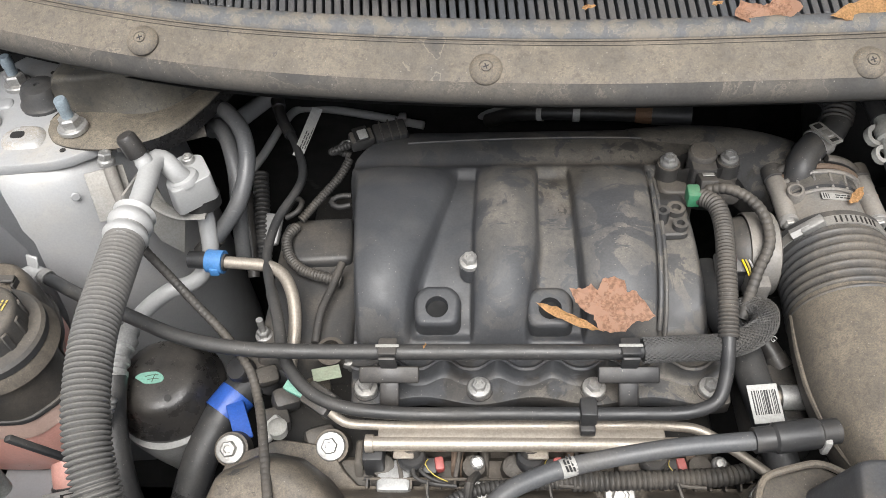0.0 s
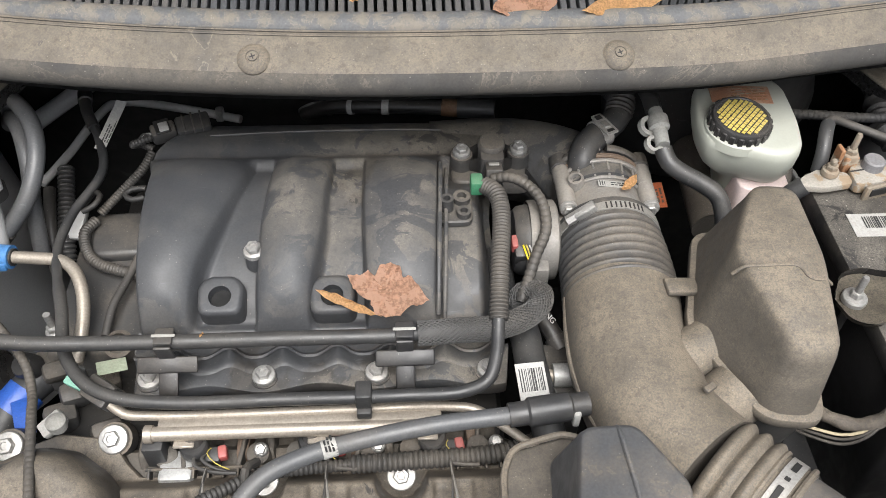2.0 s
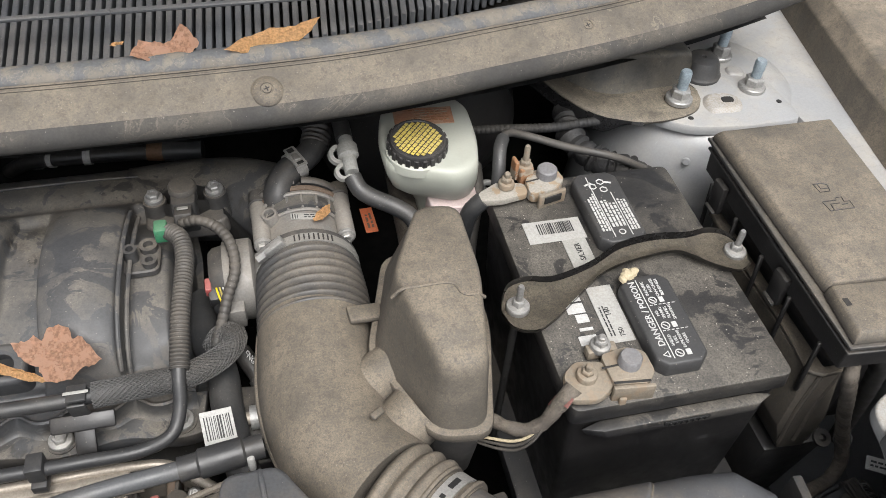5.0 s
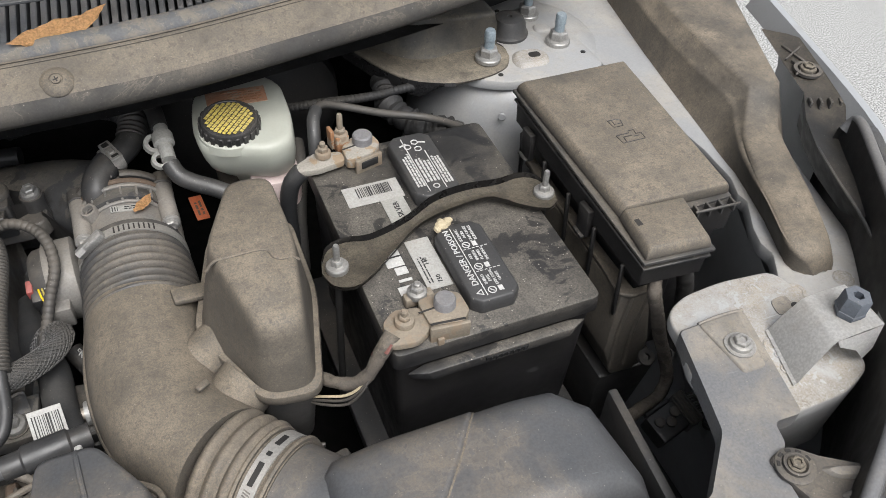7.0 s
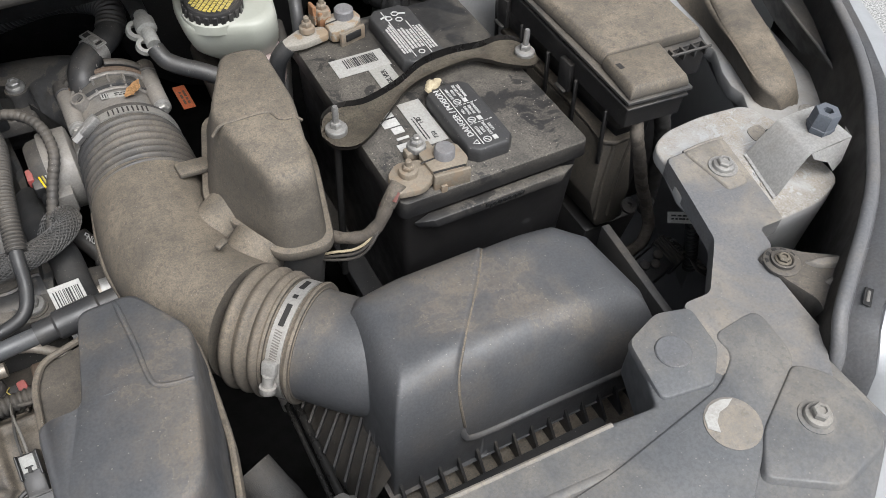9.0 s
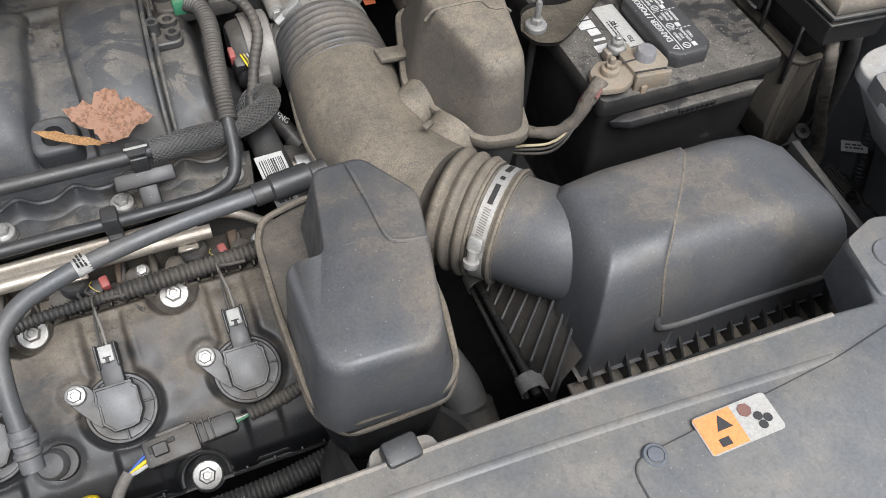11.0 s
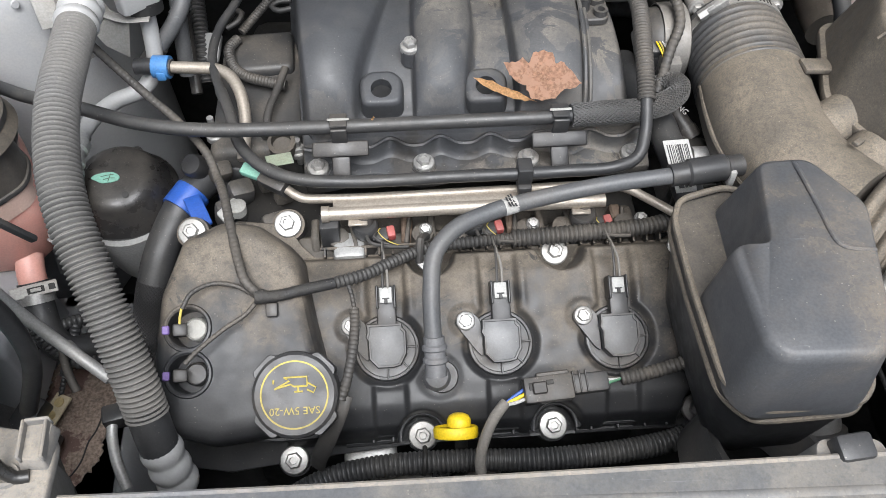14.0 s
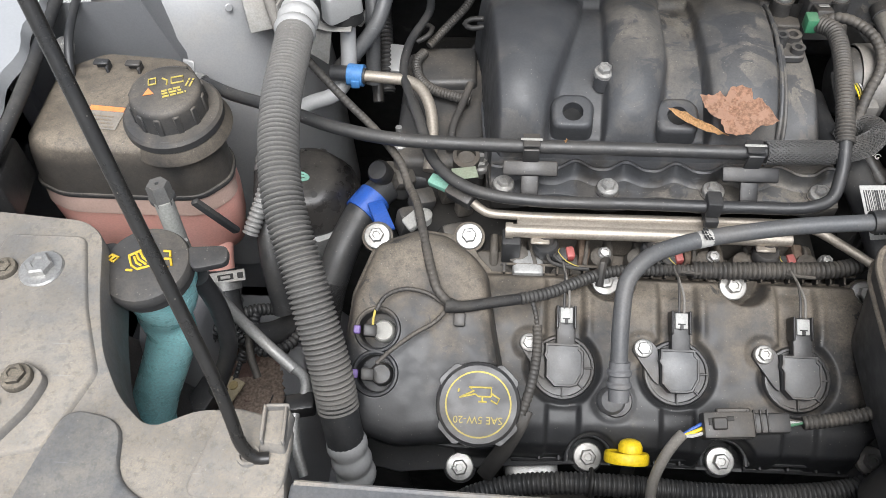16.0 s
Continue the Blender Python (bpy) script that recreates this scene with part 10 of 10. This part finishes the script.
part("raised_tab", box((0.010, 0.0035, 0.0016), clampm @ Matrix.Translation((0.002, 0, 0.0016)), 0.0005, 1), "band", clamp)
part("top_fitting", sweep([(-0.438, 0.509, 0.899), (-0.448, 0.514, 0.899), (-0.456, 0.506, 0.902)], 0.0078, 14), "alloy_white", deg)
part("fitting_tab", box((0.014, 0.003, 0.016), pose(-0.446, 0.517, 0.910, -20, 0, -20), 0.001, 1), "alloy_white", deg)
part("bracket_arm", box((0.008, 0.006, 0.06), pose(-0.373, 0.322, 0.90, 10, -25, 0), 0.002), "plastic", deg)
post = thing("sensor_post", "grey hexagonal sensor plug on a pale stem", "sensor", (-0.405, 0.30, 0.9))
part("plug", lathe([(0.0100, 0), (0.0112, 0.003), (0.0112, 0.010), (0.0104, 0.011), (0.0104, 0.020), (0.009, 0.0225), (0.002, 0.0225), (0.002, 0.018), (0, 0.018)], 6, facing((-0.405, 0.304, 0.938), (-0.05, 0.1, 1))), "rubber_grey", post)
part("stem", sweep([(-0.404, 0.302, 0.945), (-0.403, 0.298, 0.91), (-0.402, 0.295, 0.88)], 0.0085, 18), "tankgrey", post)
part("spring_clip", sweep([(-0.418, 0.290, 0.905), (-0.404, 0.284, 0.905), (-0.390, 0.290, 0.905)], 0.0022, 8), "steel", post)
wash = thing("washer_filler", "translucent cyan washer filler neck with a black flip cap", "washer filler", (-0.39, 0.21, 0.9))
part("neck", sweep([(-0.378, 0.205, 0.978), (-0.380, 0.212, 0.955), (-0.386, 0.216, 0.92), (-0.395, 0.219, 0.895), (-0.395, 0.219, 0.87), (-0.405, 0.214, 0.84), (-0.418, 0.206, 0.81), (-0.431, 0.198, 0.78), (-0.440, 0.188, 0.75), (-0.446, 0.18, 0.66)],
                  lambda s: 0.030 - 0.009 * ease(0.08, 0.28, s) + 0.004 * ease(0.6, 0.9, s), 28), "washer", wash)
capm = facing((-0.377, 0.202, 0.984), (-0.05, -0.06, 1))
part("cap", lathe([(0.029, -0.013), (0.0325, -0.013), (0.0330, -0.006), (0.0340, -0.005), (0.0340, 0.0), (0.0325, 0.003), (0.027, 0.0045), (0, 0.0062)], 44, capm), "plastic_dusty", wash)
part("lip", hull([(-0.006, soft_outline([(-0.036, 0.0), (0.0, -0.036), (-0.030, -0.044), (-0.048, -0.030), (-0.046, -0.012)], 0.01)), (0.001, soft_outline([(-0.034, 0.0), (0.0, -0.034), (-0.029, -0.042), (-0.046, -0.029), (-0.044, -0.012)], 0.01))], 0.002, 2, capm), "plastic", wash, "thumb lip of the cap")
for line in ([(-0.013, -0.004), (-0.008, 0.010), (0.002, 0.012), (0.010, 0.006), (0.002, -0.007), (-0.004, -0.008), (-0.013, -0.004)], [(-0.009, -0.002), (-0.003, -0.004), (0.002, -0.003)], [(-0.011, 0.001), (-0.004, -0.001), (0.004, 0.0)], [(-0.010, 0.004), (-0.003, 0.002), (0.006, 0.003)],
             [(0.004, 0.016), (0.008, 0.019), (0.012, 0.016)], [(0.010, 0.012), (0.014, 0.015), (0.019, 0.012)], [(0.013, 0.007), (0.018, 0.009), (0.021, 0.005)], [(0.0, -0.010), (-0.004, -0.013)], [(-0.024, -0.012), (-0.018, -0.010), (-0.018, -0.015), (-0.024, -0.017), (-0.024, -0.012)], [(-0.021, -0.011), (-0.021, -0.016)]):
    part("icon_stroke", sweep([capm @ Vector((x, y, 0.0062)) for x, y in line], 0.0010, 6, smooth=False), "yellow_print", wash)
part("hinge_arm", hull([(-0.004, soft_outline([(0.010, 0.030), (0.030, 0.020), (0.046, 0.042), (0.034, 0.052)], 0.006)), (0.002, soft_outline([(0.010, 0.030), (0.030, 0.020), (0.046, 0.042), (0.034, 0.052)], 0.006))], 0.002, 2, capm), "plastic", wash)
part("side_tube", sweep([(-0.350, 0.218, 0.95), (-0.347, 0.222, 0.90), (-0.352, 0.220, 0.84), (-0.375, 0.208, 0.78)], 0.008, 12), "plastic", wash)

# low pipes, leaf litter and rod on the coolant side
lp = thing("refrigerant_pipe", "bare aluminium refrigerant pipes low beside the hose", "pipe", (-0.32, 0.22, 0.76))
part("pipe", sweep([(-0.392, 0.275, 0.905), (-0.361, 0.259, 0.85), (-0.330, 0.244, 0.812), (-0.300, 0.224, 0.799)], 0.0056, 16), "line_grey", lp)
part("pipe", sweep([(-0.345, 0.262, 0.80), (-0.325, 0.244, 0.798), (-0.307, 0.230, 0.798), (-0.290, 0.217, 0.798), (-0.287, 0.203, 0.795), (-0.294, 0.185, 0.79), (-0.291, 0.160, 0.78), (-0.281, 0.135, 0.765)], 0.0048, 14), "line_grey", lp)
part("clamp", box((0.026, 0.018, 0.018), pose(-0.290, 0.192, 0.79, 0, 0, 12), 0.003), "plastic_clean", lp)
part("flex_line", sweep([(-0.345, 0.39, 0.87), (-0.352, 0.375, 0.855), (-0.362, 0.355, 0.835)], 0.0085, 16, ribs=(0.005, 0.002)), "line_grey", lp)
part("wire", sweep([(-0.38, 0.28, 0.80), (-0.362, 0.268, 0.775), (-0.345, 0.262, 0.765), (-0.325, 0.27, 0.76), (-0.31, 0.29, 0.76)], 0.006, 12, ribs=(0.005, 0.0015)), "rubber", lp)
part("wire", sweep([(-0.345, 0.235, 0.76), (-0.352, 0.25, 0.775), (-0.356, 0.27, 0.79)], 0.004, 10), "loom", lp)
solo("frame_rail_left", hull([(0.69, [(-0.47, 0.24), (-0.405, 0.26), (-0.400, 0.37), (-0.47, 0.37)]), (0.772, [(-0.47, 0.262), (-0.412, 0.268), (-0.408, 0.37), (-0.47, 0.37)]), (0.782, [(-0.47, 0.275), (-0.418, 0.278), (-0.414, 0.37), (-0.47, 0.37)])], 0.004, 2), "paint_apron", "silver painted frame rail below the coolant tank", "car body", kind="structure")
def plate_z(x, y):
    """The panel's floor: level, folding down along its inner edge."""
    return 0.668 + 0.03 * ease(0.27, 0.37, y) - 0.055 * ease(-0.330, -0.285, x) ** 1.5 + 0.02 * ease(-0.41, -0.47, x)


solo("splash_plate", sheet([[(-0.50 + 0.0085 * i, 0.05 + 0.012 * j, plate_z(-0.50 + 0.0085 * i, 0.05 + 0.012 * j)) for j in range(29)] for i in range(27)], thick=0.003), "paint_apron", "silver painted sheet steel panel low in the bay corner", "splash plate")
rng = random.Random(12)
coast = []
base = spline([(-0.400, 0.325, 0), (-0.362, 0.318, 0), (-0.346, 0.285, 0), (-0.338, 0.252, 0), (-0.347, 0.232, 0), (-0.350, 0.205, 0), (-0.368, 0.178, 0), (-0.377, 0.150, 0), (-0.398, 0.150, 0), (-0.396, 0.190, 0), (-0.402, 0.225, 0), (-0.416, 0.262, 0), (-0.412, 0.300, 0), (-0.400, 0.325, 0)], 0.003)
for p in base[:-1]:
    coast.append((p.x + rng.uniform(-0.0022, 0.0022), p.y + rng.uniform(-0.0022, 0.0022)))
bm = bmesh.new()
mid = (-0.380, 0.245)
loops = []
for k, lift in ((1.0, 0.0004), (0.97, 0.0022), (0.80, 0.0030), (0.55, 0.0034), (0.28, 0.0032)):
    loops.append([bm.verts.new((mid[0] + (x - mid[0]) * k, mid[1] + (y - mid[1]) * k, plate_z(mid[0] + (x - mid[0]) * k, mid[1] + (y - mid[1]) * k) + lift + rng.uniform(-0.0006, 0.0006))) for x, y in coast])
n = len(coast)
for inner, outer_loop in zip(loops[1:], loops[:-1]):
    for i in range(n):
        bm.faces.new((outer_loop[i], outer_loop[(i + 1) % n], inner[(i + 1) % n], inner[i]))
bm.faces.new(loops[-1])
bmesh.ops.recalc_face_normals(bm, faces=bm.faces)
mud = solo("dried_mud", bm, "mud", "cracked brown dried mud caked on the silver panel", "dried mud", kind="stuff", sharp=80)
crack = thing("mud_crack", "dark crack running through the dried mud", "mud crack", (-0.365, 0.2, 0.671))
part("crack", sweep([(-0.352, 0.262, 0.6712), (-0.357, 0.236, 0.6714), (-0.362, 0.226, 0.6714), (-0.366, 0.203, 0.6714), (-0.376, 0.187, 0.6714), (-0.389, 0.182, 0.6712)], 0.0009, 6), "dark", crack)
hb = thing("harness_bracket", "pale yellow bracket with two holes beside a black plug", "bracket", (-0.393, 0.252, 0.69))
HBM = pose(-0.392, 0.252, 0.694, 10, -6, -28)
part("plate", box((0.019, 0.032, 0.003), HBM, 0.001, 2), "wax", hb, "pale yellow plated tab")
for k in (-1, 1):
    part("hole", lathe([(0.0042, 0), (0.0042, 0.0006), (0, 0.0006)], 18, HBM @ Matrix.Translation((0.0, 0.0075 * k, 0.0015))), "dark", hb)
    part("hole_rim", lathe([(0.0042, 0), (0.0052, 0), (0.0050, 0.0010), (0.0042, 0.0010)], 18, HBM @ Matrix.Translation((0.0, 0.0075 * k, 0.0015))), "brass", hb)
part("plug", box((0.026, 0.044, 0.022), pose(-0.414, 0.240, 0.700, 8, 0, -24), 0.004, 2), "plastic", hb)
part("plug_nose", box((0.022, 0.026, 0.016), pose(-0.392, 0.214, 0.696, 8, 0, -24), 0.004, 2), "plastic_clean", hb)
part("conduit", sweep([(-0.421, 0.262, 0.705), (-0.418, 0.285, 0.725), (-0.400, 0.305, 0.745), (-0.372, 0.318, 0.75), (-0.345, 0.33, 0.74)], 0.0068, 14, ribs=(0.0045, 0.0014)), "rubber", hb)
part("branch", sweep([(-0.392, 0.262, 0.69), (-0.384, 0.278, 0.708), (-0.374, 0.292, 0.728), (-0.366, 0.318, 0.748)], lambda s: 0.0030 + 0.003 * (s > 0.35), 12, ribs=(0.0045, 0.001)), "rubber", hb)

rod = thing("bonnet_prop_rod", "black steel bonnet prop rod standing in its socket", "prop rod", (-0.26, 0.046, 1.0))
part("rod", sweep([(-0.250, 0.048, 1.004), (-0.258, 0.047, 1.006), (-0.2645, 0.050, 1.016), (-0.268, 0.057, 1.035), (-0.272, 0.065, 1.056), (-0.285, 0.084, 1.10), (-0.300, 0.105, 1.15), (-0.330, 0.148, 1.25), (-0.375, 0.2125, 1.40), (-0.42, 0.277, 1.55)], 0.0040, 14), "rodmat", rod)
part("socket", hull([(0.998, soft_outline([(-0.300, 0.020), (-0.238, 0.022), (-0.238, 0.074), (-0.285, 0.084)], 0.012)), (1.0045, soft_outline([(-0.298, 0.022), (-0.239, 0.024), (-0.239, 0.072), (-0.285, 0.082)], 0.012))], 0.0015, 2), "trim_dust", rod)
part("hole_rim", lathe([(0.0045, 0), (0.0075, 0), (0.007, 0.003), (0.005, 0.003), (0.0045, 0)], 18, Matrix.Translation((-0.2625, 0.0485, 1.0042))), "trim_dust", rod)
part("catch", hull([(1.003, soft_outline([(-0.258, 0.052), (-0.240, 0.050), (-0.2385, 0.077), (-0.256, 0.078)], 0.003)), (1.013, soft_outline([(-0.2555, 0.055), (-0.2415, 0.053), (-0.240, 0.0765), (-0.2545, 0.0775)], 0.003))], 0.0015, 2), "trim_dust", rod, "moulded rod catch")
for k in (-1, 1):
    part("catch_wall", box((0.0022, 0.024, 0.008), pose(-0.248 + 0.0065 * k, 0.065, 1.0145, 0, 0, 4), 0.0008, 1), "trim_dust", rod)
part("catch_wall", box((0.014, 0.0022, 0.009), pose(-0.2475, 0.0765, 1.0145, 0, 0, 4), 0.0008, 1), "trim_dust", rod)
# left corner details
part("step", hull([(1.001, soft_outline([(-0.478, 0.212), (-0.418, 0.212), (-0.396, 0.150), (-0.372, 0.10), (-0.39, 0.045), (-0.46, 0.03), (-0.485, 0.12)], 0.006)), (1.0065, soft_outline([(-0.477, 0.211), (-0.419, 0.211), (-0.398, 0.150), (-0.375, 0.10), (-0.39, 0.047), (-0.459, 0.032), (-0.483, 0.12)], 0.006))], 0.002, 1), "trim_dust", left_support, "dust-covered trim tongue")
bolt(left_support, (-0.466, 0.178, 1.008), (0, 0, 1), 0.005, 0.009, 0.005, 0, "bracket")
part("trim_field", hull([(1.0, soft_outline([(-0.385, 0.075), (-0.345, 0.068), (-0.338, 0.03), (-0.31, 0.014), (-0.12, 0.008), (-0.12, -0.11), (-0.42, -0.09)], 0.014)), (1.0075, soft_outline([(-0.384, 0.074), (-0.346, 0.067), (-0.339, 0.029), (-0.31, 0.012), (-0.122, 0.006), (-0.122, -0.108), (-0.418, -0.088)], 0.014))], 0.003, 2), "panel", left_support, "dusty grey plastic trim field")
arm2 = thing("headlamp_clip", "ribbed dusty plastic headlamp mounting arm with a bolt", "bracket", (-0.43, 0.08, 1.0))
part("arm", hull([(1.004, soft_outline([(-0.400, 0.092), (-0.420, 0.104), (-0.436, 0.094), (-0.47, 0.05), (-0.455, 0.02), (-0.425, 0.035), (-0.405, 0.07)], 0.008)), (1.014, soft_outline([(-0.401, 0.092), (-0.420, 0.103), (-0.435, 0.093), (-0.468, 0.05), (-0.454, 0.022), (-0.426, 0.036), (-0.406, 0.07)], 0.008))], 0.002, 2), "trim_dust", arm2)
bolt(arm2, (-0.418, 0.088, 1.016), (0, 0, 1), 0.0062, 0.010, 0.007, 0, "bracket")
part("web", sweep([(-0.424, 0.072, 1.0145), (-0.438, 0.055, 1.015), (-0.452, 0.035, 1.0145)], 0.003, 8), "trim_dust", arm2)
# fender on the coolant side
lsp = [(-0.66, 0.78, 1.0), (-0.625, 0.62, 1.0), (-0.600, 0.53, 0.998), (-0.588, 0.42, 0.995), (-0.590, 0.32, 0.99), (-0.61, 0.2, 0.985), (-0.65, 0.05, 0.97)]
edge_pts = spline(lsp, 0.012)
rows = []
for i, p in enumerate(edge_pts):
    nick = 0.004 * math.sin(i * 1.1)
    rows.append([p + Vector((0.028 + nick, 0, -0.012)), p + Vector((0.024 + nick, 0, 0.0)), p + Vector((0.0, 0, 0.003)), p + Vector((-0.03, 0, -0.004)), p + Vector((-0.06, 0, -0.05)), p + Vector((-0.075, 0, -0.25)), p + Vector((-0.06, 0, -0.5))])
solo("fender_left", sheet(rows), "paint", "silver painted fender edge with a wavy inner flange", "car body", kind="structure")
fs = thing("fender_wiring", "black cable and rubber strip along the fender flange", "wiring", (-0.56, 0.45, 0.95))
part("strip", sweep([(-0.575, 0.60, 0.985), (-0.562, 0.50, 0.982), (-0.553, 0.42, 0.98), (-0.552, 0.34, 0.972), (-0.560, 0.28, 0.96)], 0.0065, 12), "rubber", fs)
part("cable", sweep([(-0.553, 0.60, 0.983), (-0.545, 0.52, 0.980), (-0.538, 0.475, 0.972), (-0.535, 0.45, 0.95)], 0.0045, 10), "rubber", fs)
bolt(fs, (-0.545, 0.478, 0.965), (1, 0, 0.6), 0.006, 0.010, 0.007)
part("pocket", box((0.05, 0.06, 0.05), pose(-0.575, 0.33, 0.93, 0, 0, 8), 0.004), "plastic_clean", fs)
part("hole", lathe([(0.0045, 0), (0.0045, 0.001), (0, 0.001)], 16, facing((-0.4795, 0.561, 0.937), (1, -0.1, 0.1))), "dark", fs)

# ---- leaves ----
def jagged_leaf(name, outline, m, mat, label, curl=0.15, seed=1):
    rng = random.Random(seed)
    pts = []
    for (x0, y0), (x1, y1) in zip(outline, outline[1:] + outline[:1]):
        for k in range(4):
            t = k / 4
            pts.append(Vector((x0 + (x1 - x0) * t + rng.uniform(-0.0008, 0.0008), y0 + (y1 - y0) * t + rng.uniform(-0.0008, 0.0008), 0)))
    bm = bmesh.new()
    rings = []
    for k in (1.0, 0.75, 0.5, 0.25):
        r = []
        for p in pts:
            q = p * k
            d = q.length
            r.append(bm.verts.new(m @ Vector((q.x, q.y, curl * d * d * 20 + 0.0014 * math.sin(190 * q.x + seed) * math.cos(160 * q.y) + rng.uniform(-0.0004, 0.0004)))))
        rings.append(r)
    mid = bm.verts.new(m @ Vector((0, 0, 0)))
    n = len(pts)
    for a, b in zip(rings, rings[1:]):
        for i in range(n):
            bm.faces.new((a[i], a[(i + 1) % n], b[(i + 1) % n], b[i]))
    for i in range(n):
        bm.faces.new((rings[-1][i], rings[-1][(i + 1) % n], mid))
    bmesh.ops.solidify(bm, geom=bm.faces[:], thickness=0.0004)
    return solo(name, bm, mat, label, "leaf", group="dry leaves", sharp=45)


star = [(-0.037, 0.011), (-0.026, 0.012), (-0.020, 0.0165), (-0.014, 0.012), (-0.010, 0.022), (-0.001, 0.0255), (0.008, 0.022), (0.011, 0.012), (0.016, 0.016), (0.026, 0.007), (0.036, -0.006), (0.028, -0.010), (0.019, -0.012), (0.012, -0.021), (0.0, -0.0225), (-0.010, -0.021), (-0.015, -0.010), (-0.024, -0.006), (-0.031, 0.0)]
jagged_leaf("maple_leaf", star, Matrix.Translation((0.104, 0.4375, 0.9395)) @ pose(0, 0, 0, 32, 0, -8), "leaf", "crisp brown curled maple leaf lying on the manifold", 0.12, 3)
slim = [(-0.025, 0.009), (-0.010, 0.006), (0.008, -0.003), (0.025, -0.0135), (0.008, -0.011), (-0.010, -0.002)]
jagged_leaf("narrow_leaf", slim, Matrix.Translation((0.0685, 0.4365, 0.9295)) @ pose(0, 0, 0, 35, 0, 2) @ Matrix.Scale(1.15, 4), "leaf_tan", "narrow tan dry leaf lying beside the mounting eye", 0.1, 5)
oval = [(-0.042, -0.008), (-0.022, 0.003), (0.0, 0.009), (0.022, 0.008), (0.044, 0.010), (0.034, -0.001), (0.018, -0.009), (-0.006, -0.012), (-0.028, -0.012)]
jagged_leaf("oval_leaf", oval, Matrix.Translation((0.312, 0.600, 1.121)) @ pose(0, 0, 0, 30, 0, 6), "leaf_tan", "tan oval dry leaf caught on the cowl grille", 0.2, 7)
crump = [(-0.030, -0.009), (-0.022, 0.006), (-0.012, 0.004), (-0.002, 0.002), (0.008, 0.006), (0.014, 0.016), (0.020, 0.010), (0.026, -0.004), (0.020, -0.010), (0.0, -0.012), (-0.018, -0.013)]
jagged_leaf("crumpled_leaf", crump, Matrix.Translation((0.226, 0.601, 1.121)) @ pose(0, 0, 0, 34, 0, 4), "leaf", "crumpled brown dry leaf on the cowl grille", 0.5, 9)
for k, (lx, ly, lz, s, mt) in enumerate(((0.083, 0.603, 1.124, 0.006, "leaf_tan"), (0.187, 0.604, 1.124, 0.006, "leaf_tan"), (0.340, 0.558, 0.9475, 0.014, "leaf_tan"), (-0.055, 0.405, 0.9285, 0.003, "leaf_tan"))):
    q = [(-s, 0), (-0.3 * s, 0.4 * s), (s, 0.3 * s), (0.6 * s, -0.2 * s), (-0.4 * s, -0.35 * s)]
    jagged_leaf("leaf_scrap", q, Matrix.Translation((lx, ly, lz)) @ pose(0, 0, 0, 25, 0, 20 * k), mt, "small tan scrap of dry leaf", 0.1, 20 + k)

# dark inner side of the headlamp carrier beside the washer neck
solo("carrier_wall_left", sheet([[(-0.448, 0.235, 0.985), (-0.470, 0.245, 0.90), (-0.500, 0.262, 0.80), (-0.44, 0.30, 0.67)], [(-0.432, 0.175, 0.985), (-0.452, 0.195, 0.90), (-0.478, 0.212, 0.80), (-0.41, 0.25, 0.67)], [(-0.405, 0.125, 0.985), (-0.424, 0.142, 0.90), (-0.446, 0.166, 0.80), (-0.38, 0.20, 0.67)], [(-0.372, 0.095, 0.985), (-0.380, 0.106, 0.90), (-0.388, 0.122, 0.80), (-0.35, 0.15, 0.67)]], thick=0.003), "trim_grey", "plain grey plastic inner wall of the headlamp carrier", "car trim", kind="structure")
